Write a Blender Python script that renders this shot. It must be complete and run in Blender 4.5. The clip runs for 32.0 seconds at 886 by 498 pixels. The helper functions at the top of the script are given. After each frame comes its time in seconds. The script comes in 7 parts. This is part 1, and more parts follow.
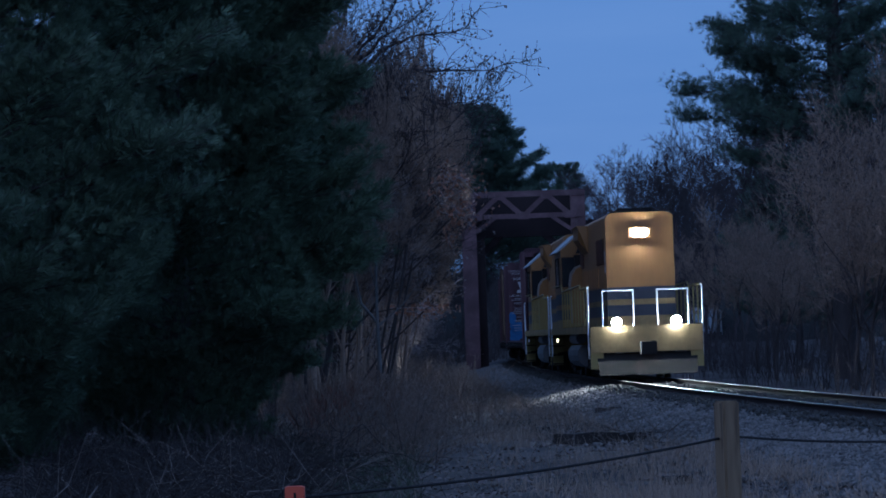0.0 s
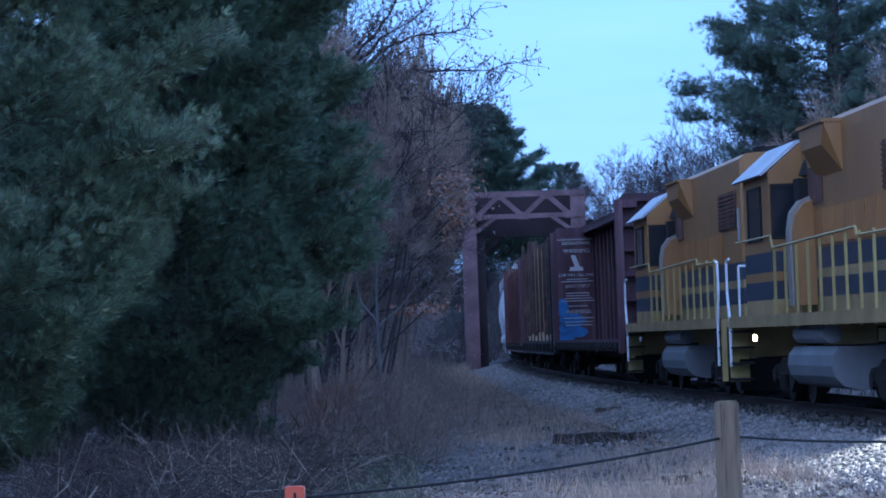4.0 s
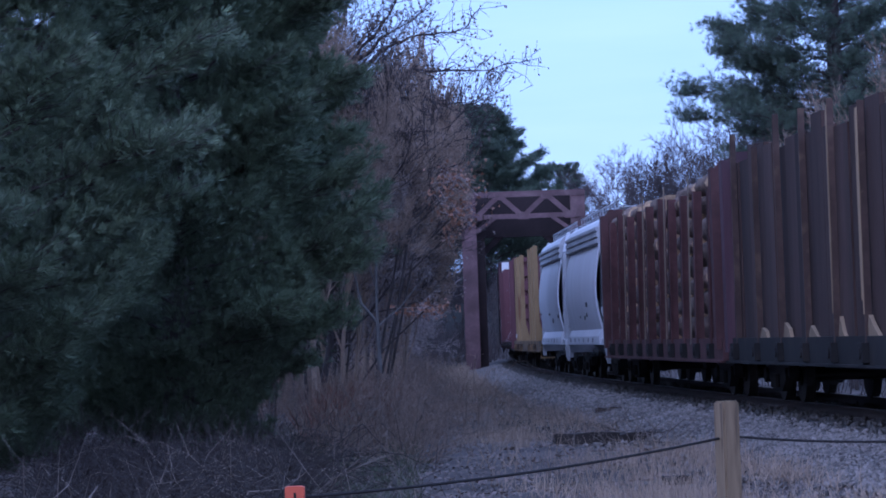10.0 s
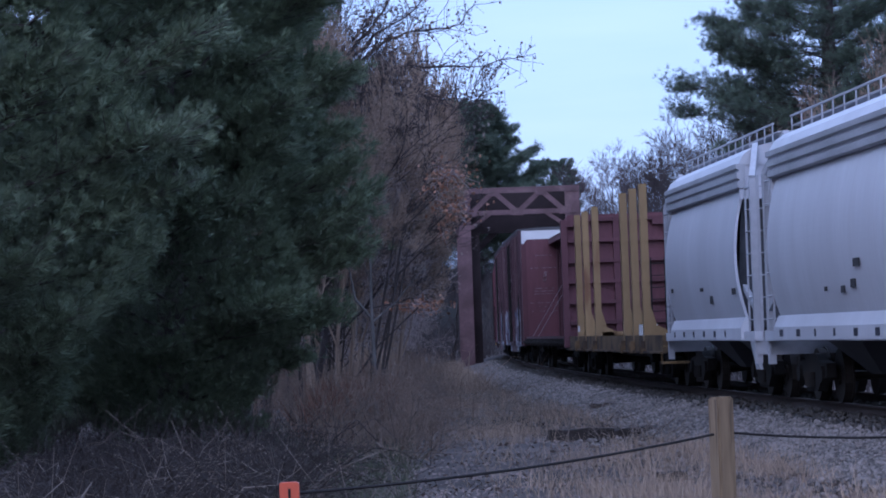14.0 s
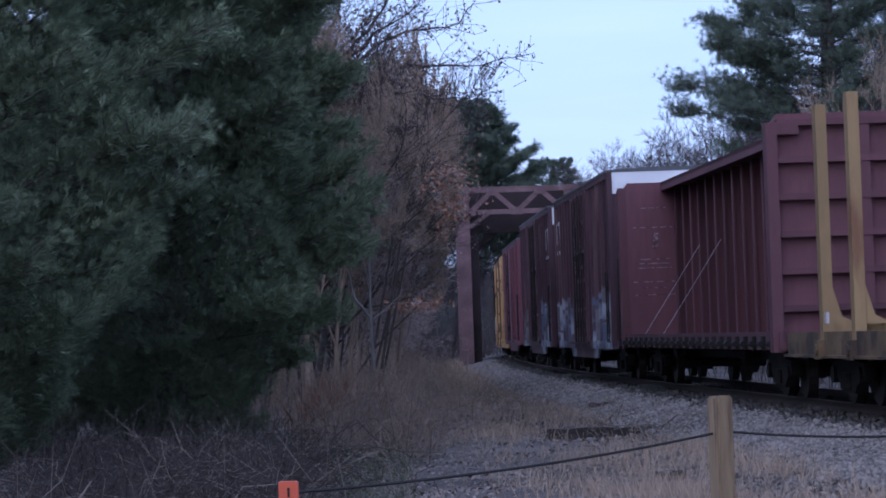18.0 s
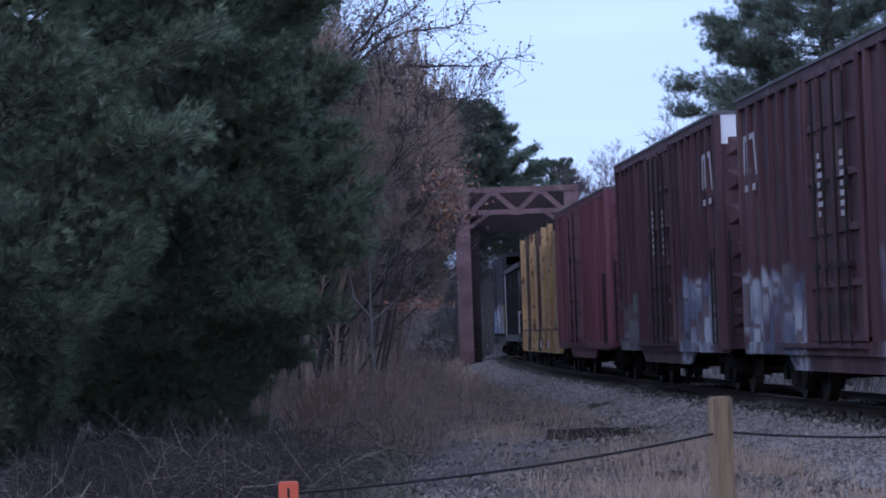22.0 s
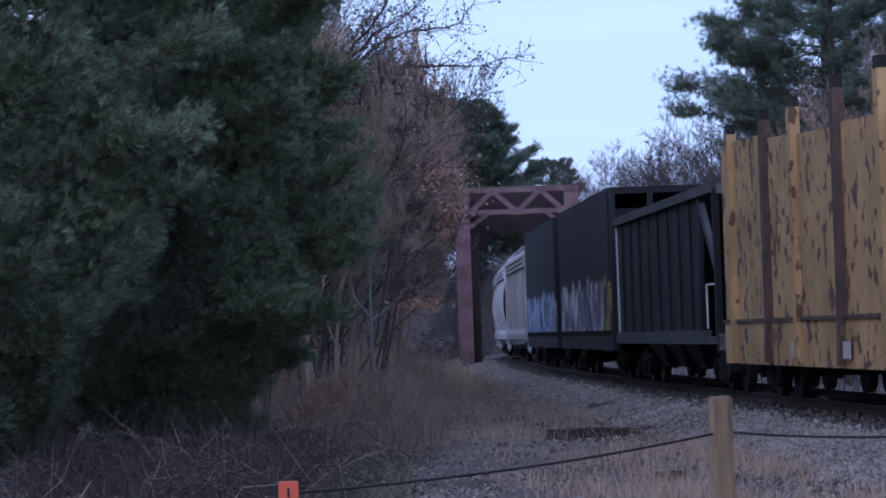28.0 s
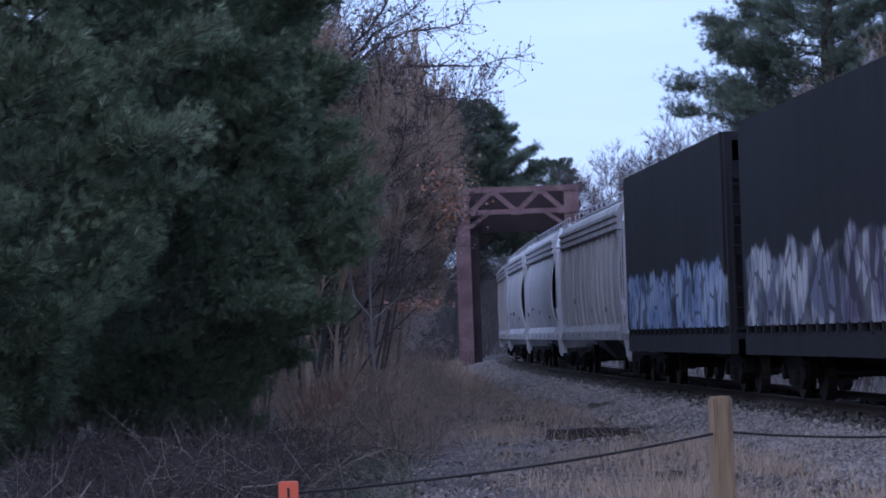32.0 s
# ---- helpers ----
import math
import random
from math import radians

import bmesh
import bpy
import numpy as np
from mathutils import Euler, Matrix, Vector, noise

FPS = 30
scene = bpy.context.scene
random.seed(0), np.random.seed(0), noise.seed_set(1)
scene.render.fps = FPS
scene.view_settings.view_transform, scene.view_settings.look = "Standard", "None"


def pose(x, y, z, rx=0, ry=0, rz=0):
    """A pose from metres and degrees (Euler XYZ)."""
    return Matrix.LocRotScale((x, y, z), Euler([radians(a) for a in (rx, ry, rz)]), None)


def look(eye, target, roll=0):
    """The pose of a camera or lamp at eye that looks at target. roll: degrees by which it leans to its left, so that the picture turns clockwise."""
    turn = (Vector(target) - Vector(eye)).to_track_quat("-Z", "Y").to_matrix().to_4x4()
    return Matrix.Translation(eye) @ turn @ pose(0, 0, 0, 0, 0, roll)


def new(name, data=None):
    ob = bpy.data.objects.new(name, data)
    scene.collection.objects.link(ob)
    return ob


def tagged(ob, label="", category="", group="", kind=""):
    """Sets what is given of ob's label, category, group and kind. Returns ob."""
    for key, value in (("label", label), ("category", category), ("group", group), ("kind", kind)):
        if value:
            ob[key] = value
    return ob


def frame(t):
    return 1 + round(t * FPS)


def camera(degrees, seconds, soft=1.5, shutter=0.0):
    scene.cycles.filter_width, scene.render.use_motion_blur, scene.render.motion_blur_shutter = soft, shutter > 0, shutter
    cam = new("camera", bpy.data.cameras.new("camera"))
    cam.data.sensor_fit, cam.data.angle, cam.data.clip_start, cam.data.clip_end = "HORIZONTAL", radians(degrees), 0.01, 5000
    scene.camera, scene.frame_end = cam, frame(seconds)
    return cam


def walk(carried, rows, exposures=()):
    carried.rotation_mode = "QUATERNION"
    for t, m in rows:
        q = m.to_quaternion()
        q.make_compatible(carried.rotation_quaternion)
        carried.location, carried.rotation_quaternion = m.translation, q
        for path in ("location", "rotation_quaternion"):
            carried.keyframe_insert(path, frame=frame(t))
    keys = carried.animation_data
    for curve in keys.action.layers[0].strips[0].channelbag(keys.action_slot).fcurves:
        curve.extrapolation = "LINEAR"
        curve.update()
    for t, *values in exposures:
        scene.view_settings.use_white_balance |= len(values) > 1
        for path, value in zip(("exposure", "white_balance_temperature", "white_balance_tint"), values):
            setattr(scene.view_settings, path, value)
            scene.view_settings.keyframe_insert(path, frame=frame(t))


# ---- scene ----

# ======== camera ========
EYE = (0.0, 0.0, 1.25)
FOCAL = 5000.0  # picture widths are 1568 of these units


def view(dx, dy):
    """The camera's pose after turning so that the picture slid by dx, dy."""
    aim = (100 * math.tan(-dx / FOCAL), 100.0, 100 * math.tan((160.5 + dy) / FOCAL))
    return look(EYE, Vector(EYE) + Vector(aim), -2.0)


cam = camera(2 * math.degrees(math.atan(784 / FOCAL)), 32.0, soft=1.8)
walk(cam, [(0, view(0, 0)), (9.5, view(0, 0)), (10.7, view(0, 0)), (11.5, view(-4, -3.2)), (12, view(-5.3, -5)),
           (13, view(-8.3, -6.6)), (14.5, view(-9.5, -7.8)), (16.5, view(-10.7, -9)), (19, view(-11, -9)),
           (21, view(-11, -8.3)), (32, view(-11, -8.5))],
     exposures=[(0, -1.65, 4200, 10), (1.5, -1.4, 4200, 10), (2.5, -0.8, 4250, 10), (3.5, -0.05, 4280, 10), (5.5, 0.12, 4330, 16), (8, 0.12, 4560, 26), (10.5, 0.12, 4880, 25), (13, 0.12, 5200, 22), (17, 0.12, 5570, 21), (32, 0.12, 5560, 21)])

# ======== sky and light ========
world = bpy.data.worlds.new("dusk_sky")
scene.world = world
world.use_nodes = True
wn = world.node_tree.nodes
sky = wn.new("ShaderNodeTexSky")
sky.sky_type = "NISHITA"
sky.sun_disc = False
sky.sun_elevation = radians(20)
sky.sun_rotation = radians(204)
sky.air_density, sky.dust_density, sky.ozone_density = 1.0, 3.5, 2.0
# thin high overcast: the blue dome is mixed with an even pale cloud sheet with faint streaks
tc = wn.new("ShaderNodeTexCoord")
mp = wn.new("ShaderNodeMapping")
mp.inputs["Scale"].default_value = (1.2, 1.2, 9.0)
cl = wn.new("ShaderNodeTexNoise")
cl.inputs["Scale"].default_value = 3.0
cl.inputs["Detail"].default_value = 5.0
cr = wn.new("ShaderNodeValToRGB")
cr.color_ramp.elements[0].position, cr.color_ramp.elements[0].color = 0.3, (5.0, 6.85, 10.1, 1)
cr.color_ramp.elements[1].position, cr.color_ramp.elements[1].color = 0.75, (6.7, 8.25, 11.0, 1)
mx = wn.new("ShaderNodeMix")
mx.data_type = "RGBA"
mx.inputs["Factor"].default_value = 0.85
wl = world.node_tree.links.new
wl(tc.outputs["Generated"], mp.inputs["Vector"])
wl(mp.outputs["Vector"], cl.inputs["Vector"])
wl(cl.outputs["Fac"], cr.inputs["Fac"])
wl(sky.outputs["Color"], mx.inputs["A"])
wl(cr.outputs["Color"], mx.inputs["B"])
bg = wn["Background"]
bg.inputs["Strength"].default_value = 0.118
wl(mx.outputs["Result"], bg.inputs["Color"])

sun_data = bpy.data.lights.new("sun", "SUN")
sun_data.energy, sun_data.angle, sun_data.color = 1.35, radians(70), (0.88, 0.86, 1.0)
sun = new("sun", sun_data)
sun.matrix_world = look((-34, -58, 62), (0, 20, 0))


# ======== materials ========
def material(name, base, rough=0.7, metal=0.0, vary=0.3, coarse=0.6, fine=9.0, stretch=(1, 1, 1), bump=0.15,
             spots=None, spot_at=(0.55, 0.7), spot_scale=1.3, random_hue=0.0, emit=0.0, glow=(1, 1, 1), trans=0.0):
    """A surface with coarse and fine variation, an optional second colour in patches, and relief."""
    m = bpy.data.materials.new(name)
    m.use_nodes = True
    n, l = m.node_tree.nodes, m.node_tree.links.new
    b = n["Principled BSDF"]
    b.inputs["Roughness"].default_value, b.inputs["Metallic"].default_value = rough, metal
    b.inputs["Specular IOR Level"].default_value = 0.5 if rough < 0.55 else 0.35
    t = n.new("ShaderNodeTexCoord")
    mp = n.new("ShaderNodeMapping")
    mp.inputs["Scale"].default_value = stretch
    o = n.new("ShaderNodeObjectInfo")
    far = n.new("ShaderNodeMath")
    far.operation = "MULTIPLY"
    far.inputs[1].default_value = 40.0
    l(o.outputs["Random"], far.inputs[0])
    shift = n.new("ShaderNodeVectorMath")
    l(t.outputs["Object"], shift.inputs[0])
    l(far.outputs["Value"], shift.inputs[1])
    l(shift.outputs["Vector"], mp.inputs["Vector"])

    def noise_at(scale, detail=4.0):
        x = n.new("ShaderNodeTexNoise")
        x.inputs["Scale"].default_value, x.inputs["Detail"].default_value = scale, detail
        l(mp.outputs["Vector"], x.inputs["Vector"])
        return x.outputs["Fac"]

    def blend(fac, a, c):
        x = n.new("ShaderNodeMix")
        x.data_type = "RGBA"
        for key, value in (("Factor", fac), ("A", a), ("B", c)):
            if isinstance(value, bpy.types.NodeSocket):
                l(value, x.inputs[key])
            else:
                x.inputs[key].default_value = value
        return x.outputs["Result"]

    def ramp(fac, lo, hi):
        x = n.new("ShaderNodeMapRange")
        x.inputs["From Min"].default_value, x.inputs["From Max"].default_value = lo, hi
        l(fac, x.inputs["Value"])
        return x.outputs["Result"]

    dark = (*[c * (1 - vary) for c in base], 1)
    light = (*[min(1, c * (1 + vary)) for c in base], 1)
    big = ramp(noise_at(coarse), 0.3, 0.7)
    small = noise_at(fine, 6.0)
    col = blend(big, dark, light)
    col = blend(ramp(small, 0.35, 0.75), col, blend(0.5, col, dark))
    if random_hue:
        g = n.new("ShaderNodeHueSaturation")
        r = n.new("ShaderNodeMapRange")
        r.inputs["To Min"].default_value, r.inputs["To Max"].default_value = 1 - random_hue, 1 + random_hue
        l(o.outputs["Random"], r.inputs["Value"])
        l(r.outputs["Result"], g.inputs["Value"])
        l(col, g.inputs["Color"])
        col = g.outputs["Color"]
    if spots:
        col = blend(ramp(noise_at(spot_scale, 7.0), *spot_at), col, (*spots, 1))
    l(col, b.inputs["Base Color"])
    if bump:
        u = n.new("ShaderNodeBump")
        u.inputs["Strength"].default_value, u.inputs["Distance"].default_value = bump, 0.02
        l(small, u.inputs["Height"])
        l(u.outputs["Normal"], b.inputs["Normal"])
    if emit:
        b.inputs["Emission Color"].default_value = (*glow, 1)
        b.inputs["Emission Strength"].default_value = emit
    if trans:
        b.inputs["Transmission Weight"].default_value = trans
    return m


def leafy(name, base, vary=0.5, rough=0.6):
    """Foliage: each leaf or needle its own shade, with clumps of lighter and darker growth."""
    m = bpy.data.materials.new(name)
    m.use_nodes = True
    n, l = m.node_tree.nodes, m.node_tree.links.new
    b = n["Principled BSDF"]
    b.inputs["Roughness"].default_value = rough
    g = n.new("ShaderNodeNewGeometry")
    r = n.new("ShaderNodeValToRGB")
    r.color_ramp.elements[0].color = (*[c * (1 - vary) for c in base], 1)
    r.color_ramp.elements[1].color = (base[0] * (1 + vary), base[1] * (1 + vary * 0.9), base[2] * (1 + vary * 0.5), 1)
    t = n.new("ShaderNodeTexCoord")
    z = n.new("ShaderNodeTexNoise")
    z.inputs["Scale"].default_value = 0.9
    l(t.outputs["Object"], z.inputs["Vector"])
    a = n.new("ShaderNodeMath")
    a.operation = "MULTIPLY_ADD"
    a.inputs[1].default_value = 0.5
    l(g.outputs["Random Per Island"], a.inputs[0])
    s = n.new("ShaderNodeMath")
    s.operation = "MULTIPLY"
    s.inputs[1].default_value = 0.5
    l(z.outputs["Fac"], s.inputs[0])
    l(s.outputs["Value"], a.inputs[2])
    l(a.outputs["Value"], r.inputs["Fac"])
    l(r.outputs["Color"], b.inputs["Base Color"])
    return m


M = {
    "ballast": material("ballast_bed", (0.045, 0.042, 0.048), 0.95, vary=0.35, coarse=0.5, fine=14, bump=0.6),
    # track bed darkened for both oil and the shade under the cars
    "oily_shaded": material("oiled_shaded_ballast", (0.042, 0.038, 0.037), 0.95, vary=0.4, coarse=0.8, fine=14, bump=0.6),
    "oily_shaded_stone": leafy("oiled_shaded_stone", (0.06, 0.055, 0.055), 0.6, 0.9),
    "strap": material("tan_webbing", (0.20, 0.16, 0.12), 0.85, vary=0.2),
    "stone": leafy("crushed_stone", (0.165, 0.152, 0.175), 1.0, 0.9),
    "soil": material("leaf_littered_soil", (0.075, 0.061, 0.055), 0.95, vary=0.45, coarse=0.35, fine=6, bump=0.8,
                     spots=(0.125, 0.10, 0.09), spot_at=(0.50, 0.64), spot_scale=0.8),
    "rail": material("worn_rail_steel", (0.35, 0.33, 0.32), 0.28, 1.0, vary=0.15, fine=20, bump=0.02),
    "rail_side": material("rusty_rail", (0.045, 0.032, 0.027), 0.8, vary=0.3),
    "tie": material("creosoted_timber", (0.055, 0.045, 0.04), 0.9, vary=0.4, stretch=(1, 6, 6), random_hue=0.4),
    "steel_dark": material("grimy_black_steel", (0.015, 0.0135, 0.013), 0.9, 0.0, vary=0.4, spots=(0.03, 0.024, 0.02)),
    "wheel": material("wheel_steel", (0.04, 0.034, 0.03), 0.6, 0.6, vary=0.3),
    "maroon": material("weathered_maroon_paint", (0.098, 0.038, 0.046), 0.65, vary=0.25, stretch=(1, 1, 0.25), spots=(0.11, 0.045, 0.045), spot_at=(0.6, 0.8), random_hue=0.2),
    "brown": material("oxide_brown_paint", (0.072, 0.035, 0.044), 0.7, vary=0.4, coarse=1.3, random_hue=0.2, stretch=(1.6, 1.6, 0.22), spots=(0.13, 0.085, 0.08), spot_at=(0.56, 0.78)),
    "red": material("boxcar_red_paint", (0.128, 0.043, 0.058), 0.65, vary=0.35, coarse=1.4, random_hue=0.22, stretch=(1.6, 1.6, 0.25), spots=(0.20, 0.10, 0.10), spot_at=(0.55, 0.8)),
    "yellow": material("ochre_yellow_paint", (0.235, 0.155, 0.072), 0.65, vary=0.2, stretch=(1, 1, 0.3), spots=(0.16, 0.08, 0.04), spot_at=(0.58, 0.68)),
    "yellow_rust": material("rust_bitten_yellow_paint", (0.37, 0.235, 0.105), 0.75, vary=0.3, coarse=1.1, stretch=(0.9, 1, 0.85), spots=(0.10, 0.05, 0.033), spot_at=(0.56, 0.61), spot_scale=3.6),
    "yellow_dirty": material("grimy_yellow_deck_paint", (0.135, 0.09, 0.048), 0.8, vary=0.45, coarse=1.2, spots=(0.05, 0.035, 0.025), spot_at=(0.48, 0.6), spot_scale=1.6),
    "rust": material("rusted_steel", (0.115, 0.055, 0.038), 0.85, vary=0.45, coarse=1.5, spots=(0.05, 0.03, 0.025)),
    "red_stake": material("red_oxide_stake", (0.085, 0.038, 0.037), 0.8, vary=0.4, coarse=1.2, spots=(0.06, 0.03, 0.025)),
    "brown_stake": material("brown_rusted_stake", (0.072, 0.045, 0.036), 0.85, vary=0.4, coarse=1.4, spots=(0.12, 0.08, 0.055), spot_scale=3),
    "black_worn": material("scraped_black_paint", (0.009, 0.009, 0.011), 0.85, vary=0.5, coarse=1.2, stretch=(2.2, 2.2, 0.35), spots=(0.10, 0.095, 0.095), spot_at=(0.66, 0.72), spot_scale=1.6),
    "hop_rail": material("grimy_grey_rail", (0.045, 0.045, 0.049), 0.75, vary=0.4, coarse=1.5),
    "black": material("dull_black_paint", (0.012, 0.012, 0.015), 0.85, vary=0.4, coarse=1.0, stretch=(1, 1, 0.25), spots=(0.028, 0.026, 0.027), spot_at=(0.6, 0.85)),
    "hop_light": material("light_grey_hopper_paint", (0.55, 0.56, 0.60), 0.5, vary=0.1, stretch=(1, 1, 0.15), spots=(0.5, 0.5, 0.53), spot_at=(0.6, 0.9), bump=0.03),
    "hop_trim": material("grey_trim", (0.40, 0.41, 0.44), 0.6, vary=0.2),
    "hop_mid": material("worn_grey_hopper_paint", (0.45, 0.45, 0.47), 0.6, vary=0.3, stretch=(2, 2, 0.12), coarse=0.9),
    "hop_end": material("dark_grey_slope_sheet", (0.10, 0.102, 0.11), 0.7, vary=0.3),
    "hop_dark": material("streaked_grey_paint", (0.27, 0.265, 0.27), 0.6, vary=0.35, stretch=(2, 2, 0.12), coarse=1.0),
    "orange": material("locomotive_orange_paint", (0.25, 0.125, 0.034), 0.5, vary=0.2, stretch=(1, 1, 0.3), spots=(0.20, 0.10, 0.05), spot_at=(0.6, 0.8)),
    "slate": material("blue_black_stripe_paint", (0.030, 0.034, 0.052), 0.5, vary=0.25),
    "tan": material("faded_orange_sill_paint", (0.29, 0.205, 0.085), 0.65, vary=0.3, coarse=1.5),
    "loco_yellow": material("safety_yellow_paint", (0.30, 0.235, 0.075), 0.5, vary=0.15),
    "white": material("white_paint", (0.72, 0.73, 0.74), 0.6, vary=0.1, spots=(0.5, 0.5, 0.5), spot_at=(0.6, 0.85)),
    "stencil": material("white_stencil_paint", (0.40, 0.38, 0.39), 0.7, vary=0.15),
    "stencil_faint": material("worn_stencil_paint", (0.24, 0.19, 0.2), 0.7, vary=0.4, coarse=6, spots=(0.09, 0.04, 0.045), spot_at=(0.45, 0.55), spot_scale=9),
    "blue": material("blue_spray_paint", (0.06, 0.14, 0.33), 0.7, vary=0.35, coarse=2.5),
    "glass": material("dark_cab_glass", (0.02, 0.022, 0.026), 0.12, vary=0.1, bump=0),
    "lamp": material("headlight_lens", (0.9, 0.9, 0.8), 0.2, emit=4500.0, glow=(1.0, 0.84, 0.55), bump=0),
    "marker": material("amber_marker_lens", (0.9, 0.6, 0.3), 0.2, emit=12.0, glow=(1.0, 0.62, 0.25), bump=0),
    "tank": material("grey_fuel_tank", (0.17, 0.175, 0.19), 0.55, vary=0.25),
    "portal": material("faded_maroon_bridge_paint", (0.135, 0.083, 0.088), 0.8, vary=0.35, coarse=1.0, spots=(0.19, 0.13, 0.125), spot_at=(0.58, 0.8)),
    # rear portal steel: shade behind the front frame is put into this near-black colour
    "portal_shaded": material("shaded_portal_steel", (0.026, 0.017, 0.018), 0.85, vary=0.35),
    "bark": material("grey_brown_bark", (0.075, 0.062, 0.058), 0.9, vary=0.4, coarse=2, stretch=(1, 1, 0.3), bump=0.5),
    "pale_bark": material("pale_grey_bark", (0.15, 0.138, 0.13), 0.9, vary=0.35, coarse=2),
    "log_bark": material("log_bark", (0.20, 0.138, 0.108), 0.95, vary=0.5, coarse=2, fine=12, bump=0.6, random_hue=0.35),
    "log_end": material("cut_wood", (0.42, 0.29, 0.18), 0.85, vary=0.3, coarse=4, random_hue=0.35),
    "plank": material("pale_split_wood", (0.28, 0.20, 0.125), 0.85, vary=0.35, stretch=(1, 1, 0.15)),
    "post": material("weathered_pine_post", (0.22, 0.155, 0.092), 0.85, vary=0.35, coarse=3, fine=30, stretch=(3, 3, 0.25), bump=0.3, spots=(0.085, 0.058, 0.038), spot_at=(0.5, 0.64), spot_scale=7),
    "cable": material("rusty_cable", (0.022, 0.017, 0.016), 0.8, vary=0.3),
    "flag": material("orange_marker_plastic", (0.52, 0.085, 0.035), 0.5, vary=0.12),
    "needle": leafy("pine_needles", (0.118, 0.16, 0.102), 0.5),
    "needle_far": leafy("pine_needles_far", (0.092, 0.13, 0.102), 0.5),
    "oak_leaf": leafy("dry_oak_leaves", (0.30, 0.15, 0.10), 0.5),
    "litter": leafy("leaf_litter", (0.21, 0.172, 0.172), 0.45, 0.95),
    "bud": leafy("withered_leaves", (0.13, 0.10, 0.092), 0.5),
    # sapling twigs: paled to put the haze before the woods into their colour
    "twig": leafy("bare_twigs", (0.38, 0.32, 0.33), 0.4, 0.9),
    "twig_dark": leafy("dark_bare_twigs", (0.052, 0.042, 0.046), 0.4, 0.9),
    "red_door": material("faded_red_door_panel", (0.15, 0.06, 0.068), 0.6, vary=0.2, random_hue=0.15, stretch=(1, 1, 0.3)),
    # brambles below the pines: the pines' shade is put into this dark colour
    "bramble": leafy("shaded_dead_brambles", (0.034, 0.027, 0.028), 0.6, 0.9),
    "brush": leafy("dry_brush", (0.21, 0.158, 0.14), 0.6, 0.9),
    "fern": leafy("dry_fern", (0.17, 0.09, 0.068), 0.5, 0.9),
    # thicket brown, lightened to include the hazy veil over it
    "thicket": leafy("hazy_brown_thicket_twigs", (0.29, 0.215, 0.18), 0.55, 0.9),
    "twig_far": leafy("fine_grey_twigs", (0.075, 0.058, 0.068), 0.35, 0.9),
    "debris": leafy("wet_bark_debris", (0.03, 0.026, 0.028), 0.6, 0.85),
    "cane": leafy("pale_dead_canes", (0.15, 0.125, 0.115), 0.4, 0.9),
    "grass": leafy("dry_grass", (0.30, 0.235, 0.195), 0.5, 0.9),
    "green_weed": leafy("low_green_weeds", (0.065, 0.078, 0.052), 0.5, 0.8),
    "woods": material("distant_woods", (0.04, 0.042, 0.042), 1.0, vary=0.35, coarse=0.12, fine=1.2, bump=0),
}


